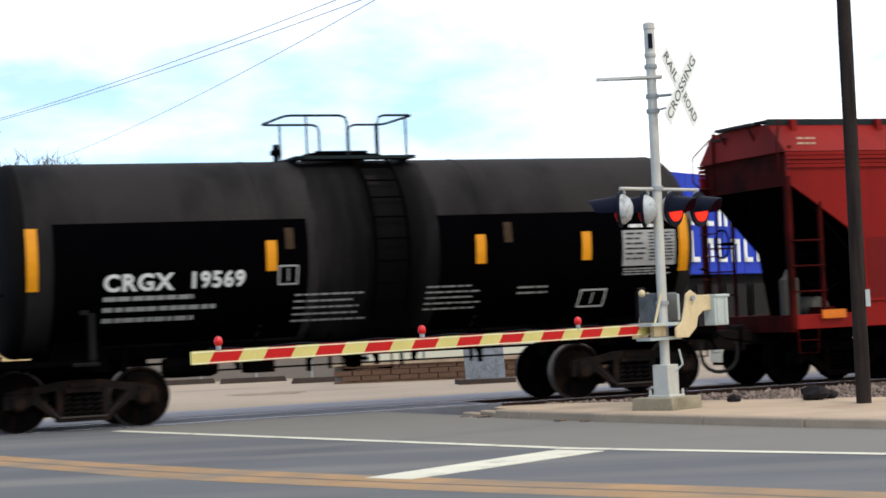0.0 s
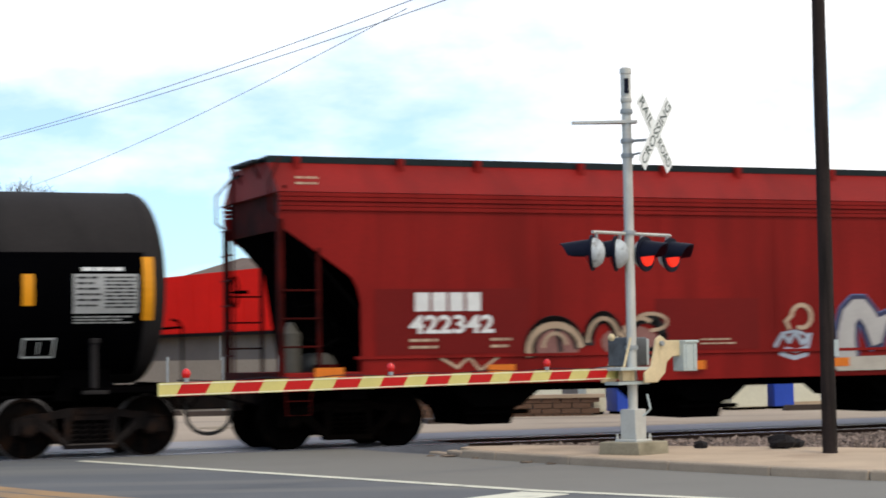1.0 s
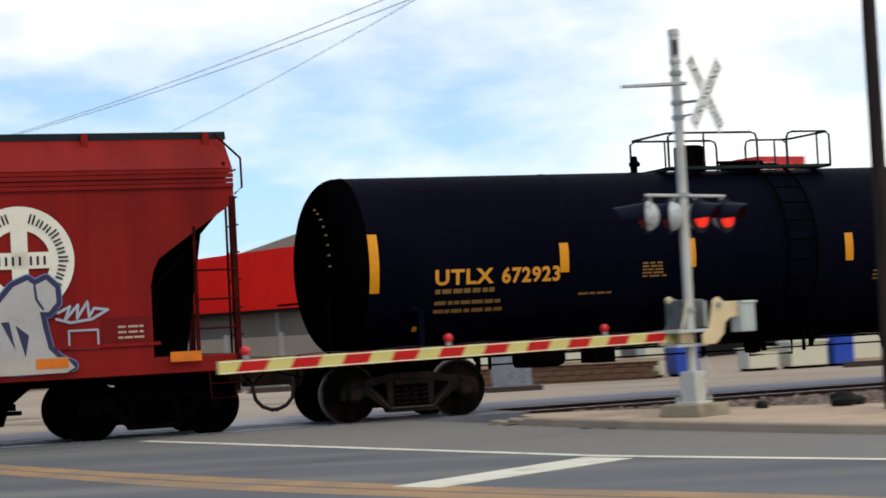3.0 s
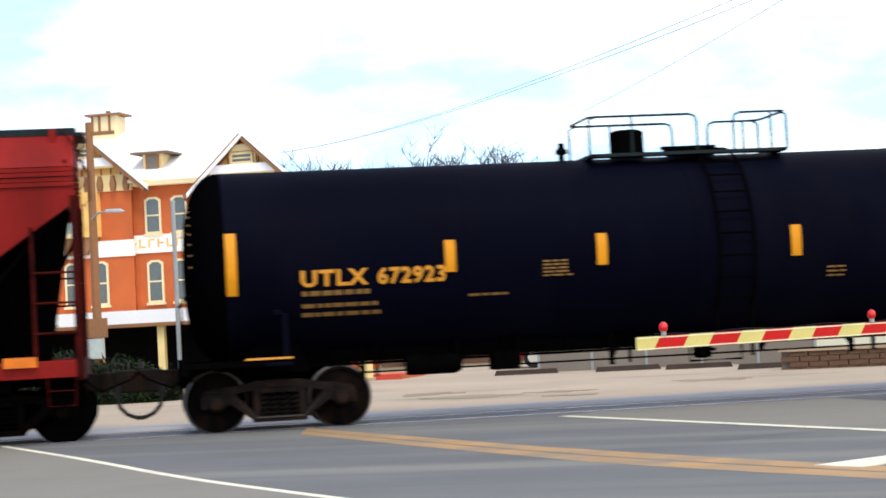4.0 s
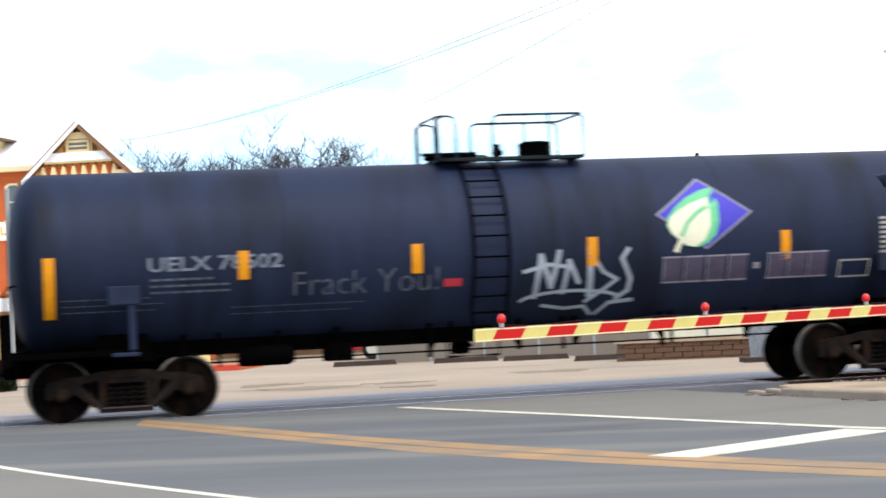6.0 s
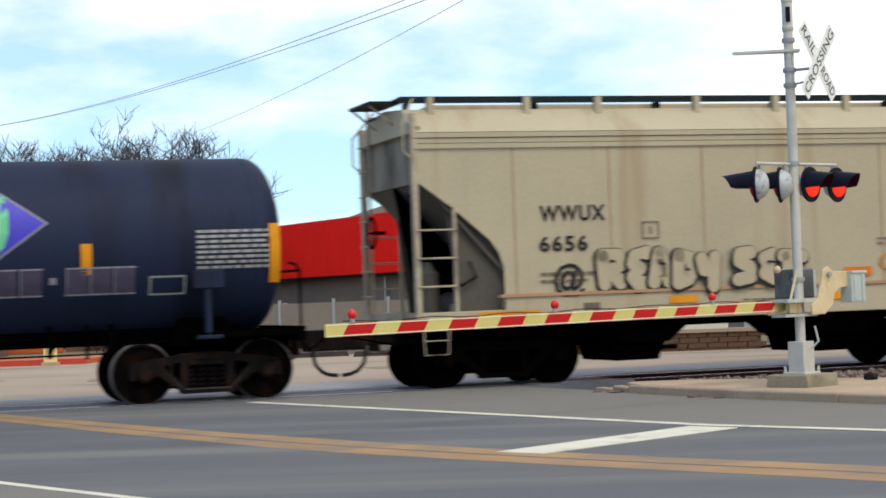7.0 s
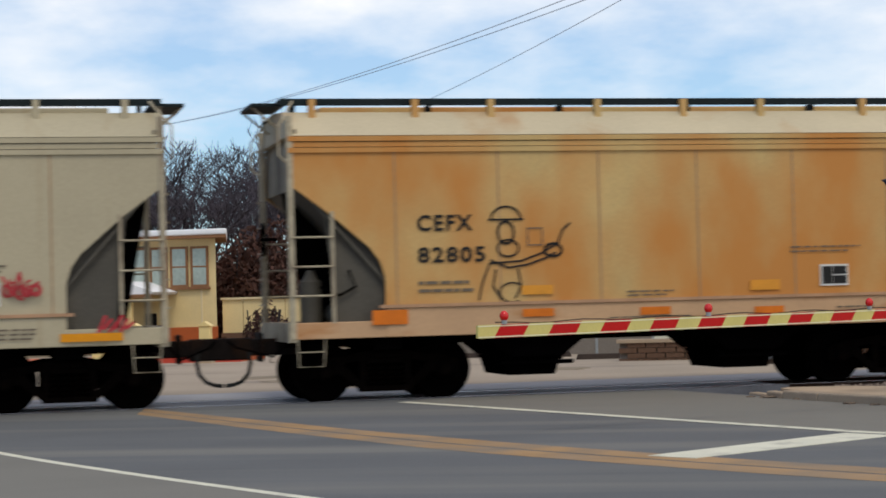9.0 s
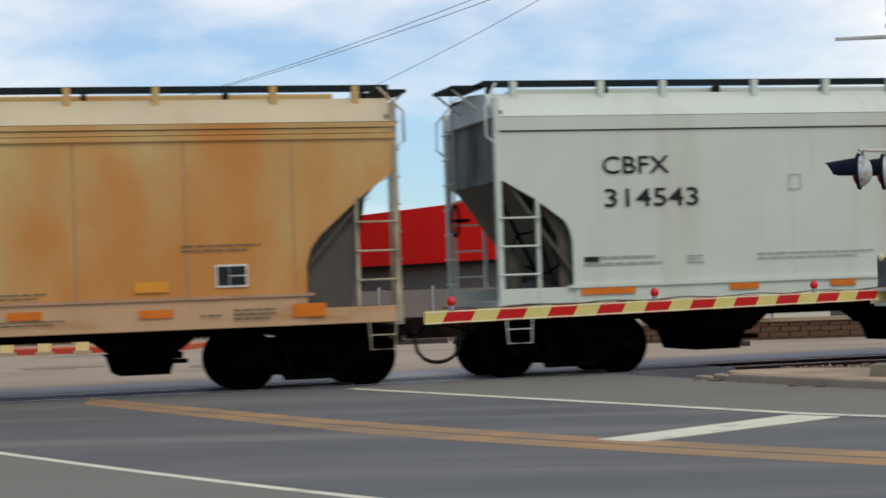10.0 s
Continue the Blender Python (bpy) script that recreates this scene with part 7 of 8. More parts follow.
def annex():
    y = 74.0
    a = thing("annex", "yellow flat-roofed annex with a row of pale windows", "annex", pose(0, 0, 0))
    part("wall", Build().slab([(-24.6, y), (-20.0, y), (-21.7, y + 6), (-26.2, y + 6)], 0.7, 4.25), M["siding_yellow"], a, "yellow board siding")
    part("brick_base", Build().slab([(-24.65, y - 0.05), (-19.95, y - 0.05), (-21.65, y + 6), (-26.2, y + 6)], -0.2, 0.72), M["brick_red"], a, "brick base course")
    part("roof", Build().slab([(-24.3, y - 0.7), (-19.35, y - 0.7), (-21.2, y + 6.4), (-26.2, y + 6.4)], 4.32, 4.55), M["roof_white"], a, "snow-covered flat roof", bevel=0.06)
    part("roof_edge", Build().slab([(-24.25, y - 0.65), (-19.4, y - 0.65), (-21.2, y + 6.35), (-26.1, y + 6.35)], 4.2, 4.33), M["eave_brown"], a)
    for i in range(4):
        x = -23.5 + 0.83 * i
        window(a, x, x + 0.72, y - 0.03, 2.3, 3.9, "eave_brown", "pane_pale")
    for x in (-23.9, -22.2, -20.6):
        part("batten", Build().box(x - 0.04, x + 0.04, y - 0.04, y, 0.72, 2.2), M["trim_cream"], a)
    part("doorway", Build().box(-22.9, -22.45, y - 0.04, y + 0.05, 0.1, 1.3), M["dark_void"], a, "dark doorway")


annex()
lw = thing("garden_wall", "low yellow boarded wall beside the annex", "wall", pose(0, 0, 0))
for i in range(9):
    part("panel", Build().box(-19.9 + 0.85 * i, -19.08 + 0.85 * i, 74.5, 74.62, 0.0, 1.76), M["siding_yellow"], lw)
part("coping", Build().box(-19.95, -12.2, 74.4, 74.72, 1.76, 1.84), M["trim_cream"], lw)
part("footing", Build().box(-19.95, -12.2, 74.42, 74.7, -0.2, 0.45), M["low_brick"], lw)


def shop():
    """Shop with a red mansard along the road and a blue one on its front."""
    g = thing("shop", "low shop with red and blue mansard panels above beige walls", "shop", pose(0, 0, 0))
    A, C, D_ = Vector((-15.5, 93.4, 0)), Vector((6.05, 60.4, 0)), Vector((13.4, 72.4, 0))
    def wall(name, a, c, z0, z1, off, thick, m_, label):
        d = (c - a).normalized()
        n = Vector((d.y, -d.x, 0))
        if n.y > 0:
            n = -n
        p = [a + n * off, c + n * off, c + n * (off - thick), a + n * (off - thick)]
        return part(name, Build().slab([(q.x, q.y) for q in p], z0, z1), M[m_], g, label)
    wall("wall", A, C, -0.2, 2.6, 0.0, 0.4, "block_wall", "grey-beige block wall")
    # This front is coloured near black for the shade below the blue panels.
    wall("wall", C, D_, -0.2, 2.6, 0.0, 0.4, "dark_void", "glazed shop front with canopy shade in its colour")
    wall("soffit", A, C, 2.36, 2.5, 0.5, 0.6, "dark_void", "dark soffit under the panels")
    nn = 26
    for i in range(nn):
        a, c = A.lerp(C, i / nn), A.lerp(C, (i + 0.985) / nn)
        wall("mansard_panel", a, c, 2.5, 4.98 + 0.1 * i / nn, 0.55, 0.3, "mansard_red", "red metal panel")
    mm = 9
    for i in range(mm):
        a, c = C.lerp(D_, i / mm), C.lerp(D_, (i + 0.985) / mm)
        wall("blue_panel", a, c, 2.45, 5.75, 0.45, 0.3, "mansard_blue", "blue metal panel")
    # pale shapes of the shop's sign
    d = (D_ - C).normalized()
    n = Vector((d.y, -d.x, 0))
    m = Matrix.Translation(C + n * 0.47) @ pose(0, 0, 0, 0, 0, math.degrees(math.atan2(d.y, d.x)))
    for row, (z, h_, count, x0) in enumerate(((4.05, 0.62, 6, 2.2), (2.85, 0.78, 6, 3.2))):
        for k in range(count):
            x = x0 + k * 1.12
            big = k == 0
            b = Build().box(x, x + 0.22, -0.05, 0, z, z + h_ * (1.3 if big else 1.0), m)
            if k % 2 == 0:
                b.box(x, x + 0.7, -0.05, 0, z, z + 0.16, m)
            else:
                b.box(x + 0.5, x + 0.72, -0.05, 0, z, z + h_, m).box(x, x + 0.7, -0.05, 0, z + h_ - 0.16, z + h_, m)
            part("sign_shape", b, M["sign_white"], g, "white block shape of the sign")
    for k in range(5):
        x = 1.2 + 2.4 * k
        part("shop_window", Build().box(x, x + 1.7, -0.02, 0.05, 0.6, 2.1, m), M["dark_void"], g, "dark shop window")
    apex = Vector((-7.6, 87, 5.9))
    part("hip_roof", Build().add([(A.x + 3, A.y - 4.6, 4.6), (-3.2, 74.6, 4.6), (2.0, 80.0, 4.6), (-6, 96, 4.6), tuple(apex), (-5.6, 82, 5.6)], [(0, 1, 5, 4), (1, 2, 5), (2, 3, 4, 5), (3, 0, 4), (3, 2, 1, 0)]), M["shingle_brown"], g, "brown shingle hip roof")
    for k in range(4):
        p = A.lerp(C, 0.35 + 0.17 * k) + Vector((-0.84, -0.55, 0)) * 0.15
        part("wall_pipe", Build().tube([(p.x, p.y, -0.1), (p.x, p.y, 2.4)], 0.05, 6), M["alu"], g)
    p = A.lerp(C, 0.8) + Vector((-0.84, -0.55, 0)) * 0.1
    part("door", Build().box(-0.9, 0.9, -0.06, 0.06, -0.2, 2.05, Matrix.Translation(p) @ pose(0, 0, 0, 0, 0, -56.9)), M["dark_void"], g, "dark shop door")


shop()


def box_sign():
    g = thing("pole_sign", "red box sign with white and yellow shapes on a steel pole", "sign", pose(12.1, 76, -0.2))
    m = pose(0, 0, 0, 0, 0, 30)
    part("pole", Build().tube([(0, 0, 0), (0, 0, 6.0)], 0.14, 10), M["grey_case"], g)
    part("cabinet", Build().box(-1.2, 1.2, -0.75, 0.75, 5.75, 7.55, m), M["red_paint"], g, "red sign cabinet", bevel=0.03)
    part("white_shape", Build().box(-0.95, -0.75, -0.80, -0.75, 6.1, 7.3, m).box(-0.75, -0.4, -0.80, -0.75, 7.1, 7.3, m).box(-0.75, -0.4, -0.80, -0.75, 6.65, 6.82, m).box(-0.5, -0.32, -0.80, -0.75, 6.75, 7.2, m).box(-0.5, -0.2, -0.8, -0.75, 6.1, 6.4, m), M["sign_white"], g, "white block shape")
    for k in range(5):
        part("yellow_shape", Build().prism([(-0.15 + 0.24 * k, 6.75), (0.05 + 0.24 * k, 6.75), (0.0 + 0.24 * k, 7.3 - 0.12 * (k % 2))], -0.80, -0.75, m), M["flame_yellow"], g)


box_sign()

rb = thing("red_roofed_house", "white-walled building with a red gabled roof", "house", pose(19.6, 84, -0.2))
part("wall", Build().box(-2.4, 4.5, 0, 6, 0, 2.6), M["white_wall"], rb)
part("roof", Build().prism([(-2.9, 2.6), (4.9, 2.6), (3.0, 5.2), (0.6, 5.2)], -0.4, 6.4), M["mansard_red"], rb, "red roof")

wb = thing("white_warehouse", "long cream-white sided warehouse behind the lot", "warehouse", pose(9.6, 49.6, -0.2, 0, 0, 22))
part("wall", Build().slab([(0.0, 0), (30, 0), (30, 8), (5.5, 8)], 0, 2.9), M["white_wall"], wb, "cream-white siding")
for i in range(15):
    part("siding_seam", Build().box(1.0 + 2 * i, 1.06 + 2 * i, -0.03, 0.0, 0.3, 2.9), M["trim_white"], wb)
part("base_strip", Build().box(0.0, 30, -0.06, 0.0, 0.0, 0.28), M["concrete"], wb, "concrete base strip")
part("roof", Build().slab([(-0.2, -0.4), (30.3, -0.4), (30.3, 8.4), (5.6, 8.4)], 2.9, 3.05), M["shingle_brown"], wb, "low roof")
for x in (7.5, 16.5):
    part("door", Build().box(x, x + 1.1, -0.05, 0, 0.1, 2.1), M["pale_case"], wb, "grey door")


def crate(x, y, w, d, h, m_, name, label, cat, rz=20):
    g = thing(name, label, cat, pose(x, y, -0.012, 0, 0, rz))
    part("body", Build().box(-w / 2, w / 2, -d / 2, d / 2, 0.06, h), M[m_], g, "", False, 0.02)
    part("lid", Build().box(-w / 2 - 0.03, w / 2 + 0.03, -d / 2 - 0.03, d / 2 + 0.03, h, h + 0.06), M[m_], g)
    part("plinth", Build().box(-w / 2 + 0.05, w / 2 - 0.05, -d / 2 + 0.05, d / 2 - 0.05, 0, 0.06), M["under"], g)


crate(8.95, 47.4, 0.55, 0.6, 1.6, "blue_plastic", "ice_chest", "upright blue ice chest in the lot", "ice chest")
crate(4.95, 45.6, 0.6, 0.6, 1.6, "blue_plastic", "ice_chest", "upright blue ice chest in the lot", "ice chest")
crate(8.05, 47.1, 1.0, 0.6, 0.62, "white_wall", "white_cabinet", "low white cabinet beside the ice chest", "cabinet")
crate(6.9, 46.8, 0.8, 0.6, 0.5, "white_wall", "white_cabinet", "low white cabinet in the lot", "cabinet")
crate(4.2, 45.5, 0.5, 0.5, 1.2, "white_wall", "white_cabinet", "tall white cabinet beside the ice chest", "cabinet")
crate(16.0, 52.1, 1.05, 1.1, 1.3, "green_metal", "waste_container", "dark green steel waste container", "container")
crate(17.05, 52.4, 0.85, 0.9, 0.95, "teal_metal", "waste_container", "bright teal steel waste container in the lot", "container")


def brick_planter():
    g = thing("brick_planter", "low tan-brown brick planter wall in the lot", "planter wall", pose(-2.6, 45.2, -0.1, 0, 0, -4))
    part("core", Build().box(0.01, 6.79, 0.02, 0.36, 0, 0.5), M["block_wall"], g)
    me = Build().box(0, 0.42, 0, 0.10, 0, 0.11).mesh("brick", M["low_brick"])
    for r in range(4):
        for k in range(15):
            o = part("brick", me, None, g)
            o.location = (k * 0.45 + (0.2 if r % 2 else 0), -0.06, 0.02 + r * 0.125)
    part("coping", Build().box(-0.05, 7.05, -0.1, 0.42, 0.5, 0.58), M["concrete"], g)


brick_planter()
# panelled fence behind the planter
pf = thing("panel_fence", "pale grey panel fence along the lot", "fence", pose(-9.5, 52.0, -0.1, 0, 0, -6))
for i in range(9):
    part("panel", Build().box(i * 1.5 + 0.03, i * 1.5 + 1.47, 0, 0.06, 0.08, 1.5), M["white_wall" if i > 4 else "block_wall"], pf)
    part("post", Build().box(i * 1.5 - 0.04, i * 1.5 + 0.03, -0.02, 0.08, 0, 1.6), M["grey_case"], pf)

for x, y in ((-6.8, 50.0), (-4.9, 49.3), (-2.9, 47.0), (-0.9, 46.2), (1.2, 45.4), (9.6, 45.9), (11.0, 46.2), (12.4, 46.5), (13.9, 46.9), (-9.6, 50.6)):
    tagged(part("wheel_stop", Build().prism([(-0.85, 0), (0.85, 0), (0.8, 0.13), (-0.8, 0.13)], -0.09, 0.09, pose(x, y, -0.012, 0, 0, 8)), M["sleeper"]), "dark timber wheel stop on the lot", "wheel stop", "wheel stops in the lot")

sh = thing("stone_sheets", "grey-blue stone sheets leaning on a pallet", "stone sheets", pose(0.85, 41.6, -0.012, 0, 0, 10))
for k in range(3):
    part("sheet", Build().box(-0.42 + 0.03 * k, 0.45 - 0.02 * k, 0.05 * k, 0.05 * k + 0.04, 0.1, 1.0 - 0.05 * k, pose(0, 0, 0, -14)), M["sheet_grey"], sh)
part("pallet", Build().box(-0.6, 0.6, -0.35, 0.4, 0, 0.1), M["sleeper"], sh)

def dirt_smear(x, y, rx, ry, seed):
    rnd = random.Random(seed)
    pts = []
    for k in range(22):
        a = 6.283 * k / 22
        q = rnd.uniform(0.55, 1.1)
        pts.append((x + rx * q * math.cos(a), y + ry * q * math.sin(a)))
    tagged(part("dirt_patch", Build().slab(pts, -0.03, -0.006), M["soil"]), "thin smear of brown dirt on the gravel", "dirt", "", "structure")


for i, (x, y, rx, ry) in enumerate(((-8.3, 37.5, 1.1, 0.8), (-6.6, 38.2, 0.8, 0.5), (-9.6, 39.6, 0.7, 0.9), (-6.0, 36.2, 0.6, 0.35), (-13.4, 41.0, 1.3, 0.9), (-3.8, 41.0, 0.9, 0.8))):
    dirt_smear(x, y, rx, ry, i)

# red kerb and yellow posts before the hotel
setting("red_kerb", Build().slab([(-21.5, 51.2), (-13.2, 51.2), (-13.2, 51.45), (-21.5, 51.45)], -0.2, 0.14), M["kerb_red"], "kerb painted red before the hotel", "kerb")
setting("hotel_walk", Build().slab([(-21.5, 51.45), (-13.2, 51.45), (-13.2, 54), (-21.5, 54)], -0.2, 0.12), M["brick_red"], "brick paving behind the red kerb", "pavement")
for x in (-18.05, -15.95, -17.0, -14.0):
    g = thing("bollard", "thick pale yellow post before the hotel", "bollard", pose(x, 50.6, -0.012), "yellow posts")
    part("shaft", Build().box(-0.15, 0.15, -0.15, 0.15, 0, 1.0), M["post_yellow"], g, "", False, 0.02)
    part("cap", Build().prism([(-0.19, 1.0), (0.19, 1.0), (0.0, 1.12)], -0.19, 0.19), M["post_yellow"], g)
    part("base", Build().box(-0.2, 0.2, -0.2, 0.2, 0, 0.1), M["concrete"], g)


def parked_car(x, y, rz):
    g = thing("parked_car", "red parked saloon car beyond the lot", "car", pose(x, y, -0.012, 0, 0, rz))
    prof = [(-2.2, 0.30), (-2.25, 0.62), (-2.1, 0.86), (-1.25, 0.92), (-0.75, 1.36), (0.55, 1.42), (1.15, 0.98), (2.0, 0.86), (2.22, 0.62), (2.2, 0.30)]
    part("body", Build().prism(prof, -0.85, 0.85), M["car_red"], g, "glossy red body", False, 0.06)
    part("side_glass", Build().prism([(-1.1, 0.95), (-0.7, 1.30), (0.5, 1.35), (0.98, 0.98)], -0.862, 0.862), M["pane"], g, "dark side windows")
    for wx in (-1.38, 1.38):
        for wy in (-0.86, 0.72):
            w = part("wheel", Build().lathe([(0.2, wy), (0.32, wy), (0.33, wy + 0.07), (0.32, wy + 0.14), (0.2, wy + 0.14)], "y", 18, (wx, 0, 0.33)), M["rubber"], g, "", True)
            part("rim", Build().lathe([(0.2, wy - 0.01), (0.15, wy + 0.02), (0.03, wy + 0.01)], "y", 12, (wx, 0, 0.33)), M["alu"], w)
    for s in (-1, 1):
        part("lamp", Build().box(s * 2.2 - 0.06, s * 2.2 + 0.05, -0.75, -0.4, 0.6, 0.75), M["ink_white"], g)


parked_car(-9.2, 57.5, 8)

# distant utility poles
g = thing("utility_pole", "brown wooden utility pole before the hotel", "utility pole", pose(-26.2, 61, -0.2))
part("shaft", Build().tube([(0, 0, 0), (0, 0, 9.05)], 0.16, 10, 0.12), M["eave_brown"], g)
part("crossarm", Build().box(-0.2, 0.9, -0.05, 0.05, 8.6, 8.72), M["eave_brown"], g)
part("lamp_arm", Build().tube([(0.0, -0.1, 5.75), (0.3, -0.2, 5.95), (0.7, -0.3, 5.98)], 0.035, 6), M["grey_case"], g, "bent street lamp arm", True)
part("lamp_head", Build().prism([(0.62, 5.93), (1.2, 5.90), (1.28, 5.96), (1.1, 6.04), (0.62, 6.04)], -0.42, -0.18), M["lamp_back"], g, "pale street lamp head", bevel=0.03)
part("sign_board", Build().box(-0.45, 0.45, -0.26, -0.2, 1.75, 2.4), M["eave_brown"], g, "brown board on the pole")
part("meter_cabinet", Build().box(-0.3, 0.3, -0.35, -0.16, 1.05, 1.72), M["pale_case"], g, "grey meter cabinet")
g = thing("metal_post", "slim grey steel post before the hotel porch", "post", pose(-17.2, 45, -0.012))
part("shaft", Build().tube([(0, 0, 0), (0, 0, 4.8)], 0.055, 10), M["grey_case"], g, "", True)
part("cap", Build().lathe([(0.065, 4.78), (0.065, 4.83), (0.02, 4.86)], "z", 10), M["grey_case"], g)
part("base_plate", Build().box(-0.14, 0.14, -0.14, 0.14, 0, 0.03), M["grey_case"], g)
g = thing("utility_pole", "thin grey utility pole behind the shop", "utility pole", pose(-1.1, 96, -0.2))
part("shaft", Build().tube([(0, 0, 0), (0, 0, 8.6)], 0.14, 8, 0.1), M["bark"], g)
part("crossarm", Build().box(-0.7, 0.25, -0.05, 0.05, 8.0, 8.1), M["bark"], g)


# ---------- wires ----------
def wire(name, pts, r, sag=0.0):
    a, c = Vector(pts[0]), Vector(pts[1])
    line = [a.lerp(c, i / 40) - Vector((0, 0, sag * 4 * (i / 40) * (1 - i / 40))) for i in range(41)]
    tagged(part(name, Build().tube(line, r, 5), M["wire"]), "thin dark overhead wire crossing the sky", "wire", "overhead wires")


wire("overhead_wire", [(-25.5, 80, 9.17), (1.8, 30, 7.41)], 0.009, 0.575)
wire("overhead_wire", [(-25.5, 80, 9.19), (1.9, 30, 7.68)], 0.009, 0.648)
wire("overhead_wire", [(-22.5, 90, 8.53), (0.0, 30, 6.88)], 0.007, 0.657)
wire("guy_wire", [(5.5, 25.2, 9.2), (16.25, 47, -0.1)], 0.006, 0.0)


# ---------- trees and shrubs ----------
def bare_tree(seed, height):
    rnd = random.Random(seed)
    trunk, twigs = Build(), Build()

    def grow(p, d, length, r, level):
        n = 3
        pts = [p]
        for i in range(n):
            d = (d + Vector((rnd.uniform(-1, 1), rnd.uniform(-1, 1), rnd.uniform(-0.3, 0.6))) * 0.16).normalized()
            pts.append(pts[-1] + d * length / n)
        (trunk if level < 2 else twigs).tube(pts, r, 6 if level < 2 else 3, r * 0.6, False)
        if level >= 5:
            return
        kids = (4, 5, 4, 4, 4)[level]
        for k in range(kids):
            f = rnd.uniform(0.35, 1.0) if k else 1.0
            base = pts[min(n, int(f * n + 0.5))]
            a = rnd.uniform(0, 6.283)
            side = Vector((math.cos(a), math.sin(a), rnd.uniform(-0.1, 0.5)))
            nd = (d * rnd.uniform(0.5, 1.0) + side * rnd.uniform(0.5, 0.9)).normalized()
            grow(base, nd, length * rnd.uniform(0.55, 0.78), max(0.018, r * 0.55), level + 1)

    grow(Vector((0, 0, -0.3)), Vector((0, 0, 1)), height * 0.34, height * 0.014, 0)
    g = thing("bare_tree", "leafless grey tree with a wide crown of fine twigs", "tree", None, "bare trees behind the hotel")
    part("trunk", trunk, M["bark"], g, "grey trunk and limbs")
    part("crown", twigs, M["twig"], g, "crown of bare twigs")
    return g


KINDS = [bare_tree(5, 15.6), bare_tree(12, 16.4), bare_tree(31, 14.8)]
spots = [(-34.5, 104, 1.0), (-31.0, 112, 0.95), (-28.5, 100, 0.95), (-26.0, 108, 1.0), (-23.3, 103, 0.92), (-21.0, 111, 1.0), (-37.5, 110, 0.9), (-24.6, 116, 1.0), (-29.8, 118, 0.95), (-23.0, 122, 0.9), (-27.2, 113, 0.95), (-32.6, 107, 0.9), (-35.8, 116, 1.0)]
for i, (x, y, s) in enumerate(spots):
    src = KINDS[i % 3]
    m = pose(x, y, -0.2, 0, 0, 67 * i)
    if i < 3:
        src.matrix_basis = m @ Matrix.Scale(s, 4)
    else:
        o = copy_thing(src, m)
        o.scale = (s, s, s)


def thicket(name, x, y, rx, ry, h, count, size, material, label, cat):
    rnd = random.Random(int(x * 10))
    b = Build()
    for _ in range(count):
        a, q = rnd.uniform(0, 6.283), math.sqrt(rnd.random())
        px, py = x + rx * q * math.cos(a), y + ry * q * math.sin(a)
        top = h * (1 - 0.55 * q * q) * rnd.uniform(0.6, 1.05)
        pz = -0.2 + top * rnd.random() ** 0.7
        d = Vector((rnd.uniform(-1, 1), rnd.uniform(-1, 1), rnd.uniform(-0.2, 1.2))).normalized() * size * rnd.uniform(0.6, 1.5)
        w = d.cross(Vector((rnd.uniform(-1, 1), rnd.uniform(-1, 1), 0.3))).normalized() * size * 0.22
        p = Vector((px, py, max(pz, -0.1)))
        b.add([p - d * 0.5, p + w, p + d * 0.5, p - w], [(0, 1, 2, 3)])
    g = thing(name, label, cat, pose(0, 0, 0))
    part("foliage", b, M[material], g)
    stems = Build()
    for _ in range(14):
        a, q = rnd.uniform(0, 6.283), rnd.random() * 0.8
        px, py = x + rx * q * math.cos(a), y + ry * q * math.sin(a)
        stems.tube([(px, py, -0.3), (px + rnd.uniform(-0.3, 0.3), py + rnd.uniform(-0.3, 0.3), h * 0.7)], 0.03, 4)
    part("stems", stems, M["bark"], g)


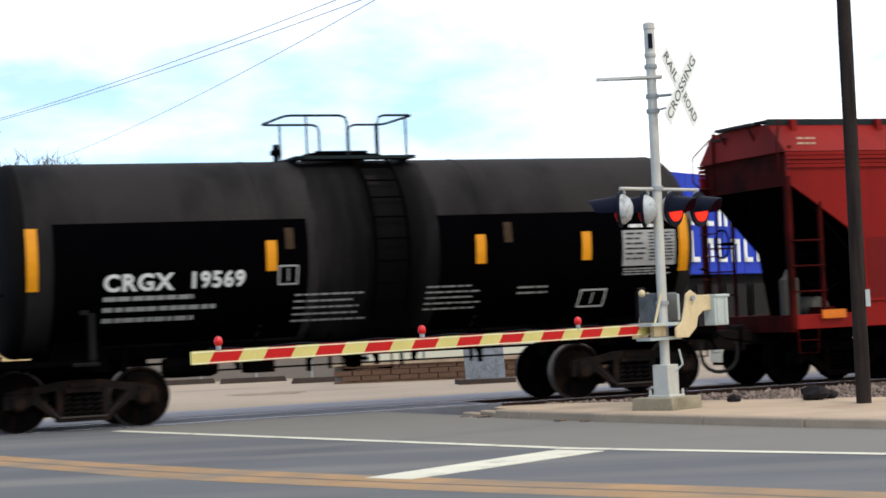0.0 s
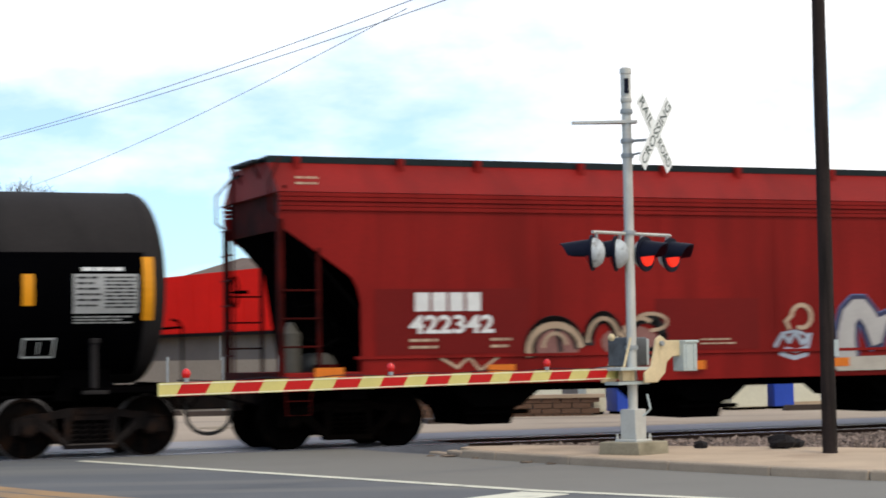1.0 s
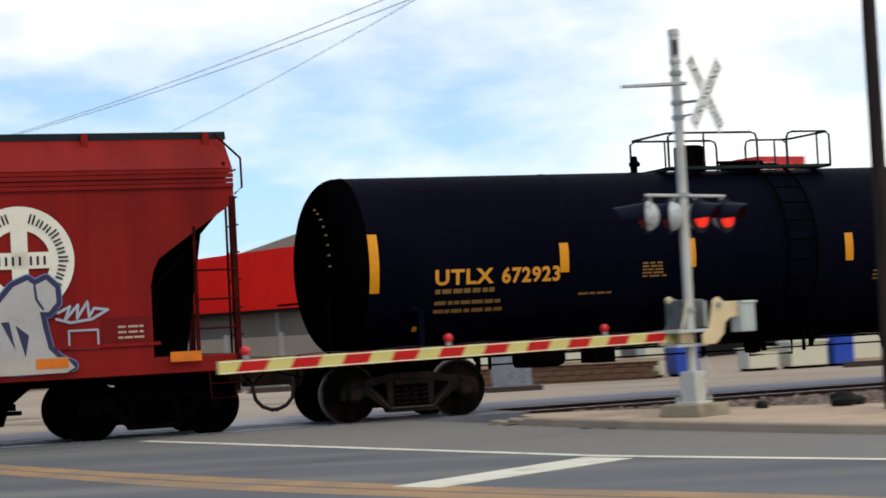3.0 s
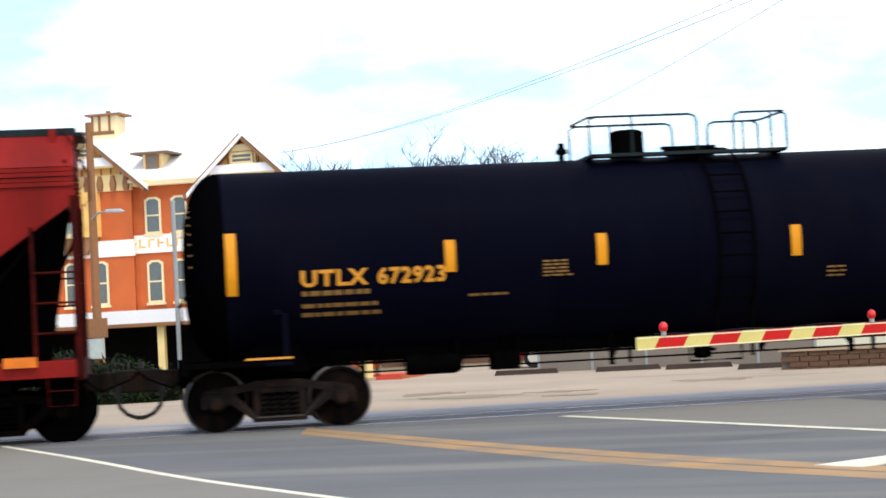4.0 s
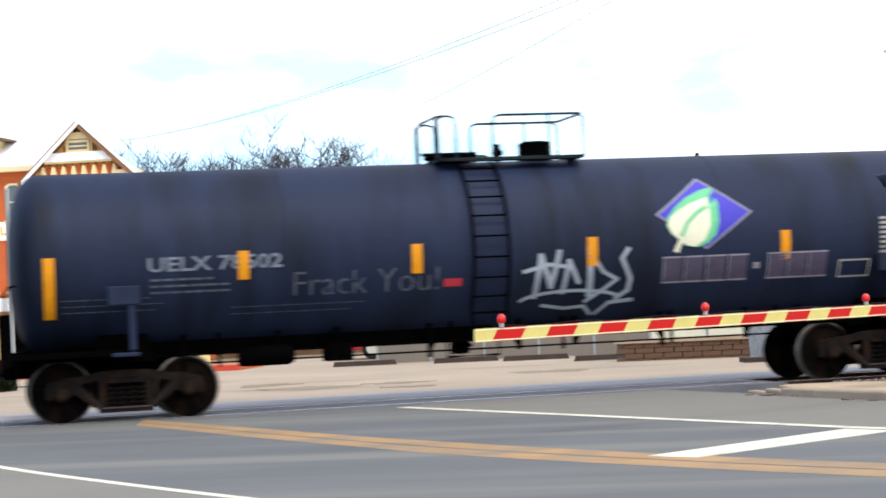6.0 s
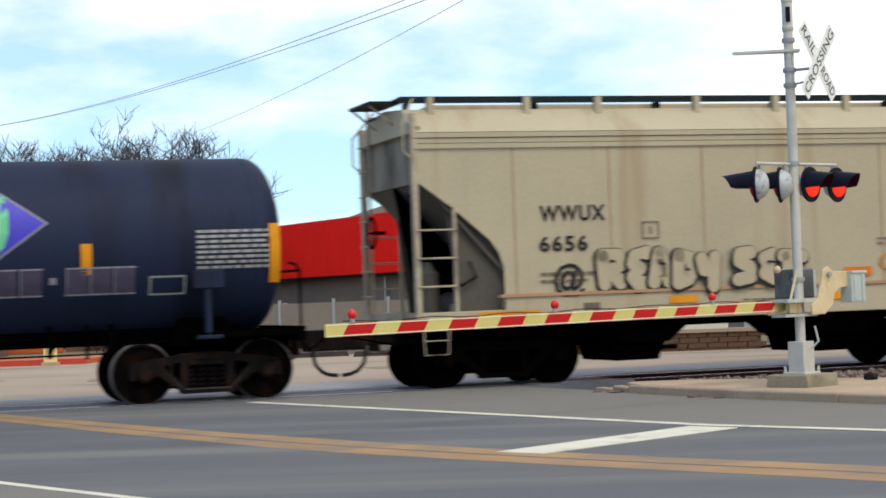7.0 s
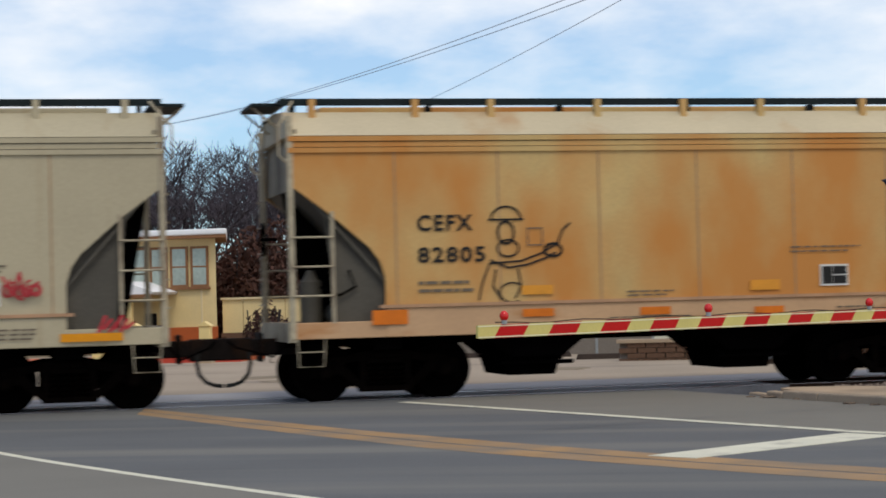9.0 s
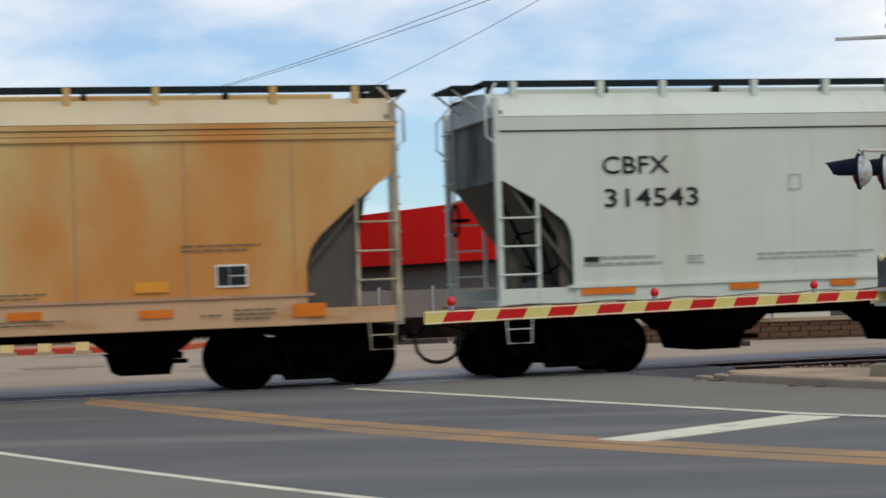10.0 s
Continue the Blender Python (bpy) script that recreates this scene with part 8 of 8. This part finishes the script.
thicket("shrub_thicket", -20.2, 84, 3.0, 3, 5.6, 15000, 0.34, "shrub", "tangled russet leafless shrubs", "shrub")
thicket("shrub_thicket", -25.0, 92, 3.6, 3, 4.8, 11000, 0.34, "shrub", "tangled russet leafless shrubs", "shrub")
thicket("shrub_thicket", -16.6, 88, 2.4, 2.5, 3.8, 7000, 0.32, "shrub", "tangled russet leafless shrubs", "shrub")
thicket("low_bush", -17.6, 72.5, 1.0, 0.8, 1.9, 900, 0.22, "shrub", "small twiggy bush before the wall", "shrub")
thicket("evergreen_bush", -17.9, 42.6, 1.6, 1.1, 1.3, 9000, 0.16, "evergreen", "dark green low evergreen bush", "bush")
thicket("evergreen_bush", -20.3, 43.3, 2.4, 1.3, 1.6, 9000, 0.16, "evergreen", "dark green low evergreen bush", "bush")

# low wooded ridge that closes the distance
b = Build()
top = [( -420 + 24 * i, 4.5 + 2.2 * noise.noise(Vector((i * 0.31, 0, 0))) + 1.2 * noise.noise(Vector((i * 1.7, 3, 0)))) for i in range(36)]
for (xa, za), (xb, zb) in zip(top, top[1:]):
    b.add([(xa, 330, -0.3), (xb, 330, -0.3), (xb, 330, za), (xa, 330, za), (xa, 380, za * 0.5), (xb, 380, zb * 0.5)], [(0, 1, 2, 3), (3, 2, 5, 4)])
tagged(part("backdrop_woods", b, M["far_hill"]), "low grey wooded ridge in the distance", "woods", "", "structure")


# ---------- movement of the train ----------
SPEED = [(0.0, 8.70), (1.25, 8.65), (3.0, 8.66), (5.0, 8.66), (5.8, 8.75), (6.9, 8.82), (8.0, 8.85), (10.0, 8.85)]


def speed(t):
    for (a, va), (c_, vc) in zip(SPEED, SPEED[1:]):
        if t <= c_:
            return va + (vc - va) * (t - a) / (c_ - a)
    return SPEED[-1][1]


STEPS = 150
GONE = [0.0]
for k in range(STEPS):
    GONE.append(GONE[-1] + speed((k + 0.5) / 15) / 15)


def motions():
    for car, u in CARS:
        walk(car, [(k / 15, track_pose(u - GONE[k])) for k in range(0, STEPS + 1, 5)])
    for w, x in WHEELS:
        walk(w, [(k / 15, pose(x, 0, WHEEL_R, 0, -math.degrees(GONE[k] / WHEEL_R) % 360, 0)) for k in range(STEPS + 1)])


motions()
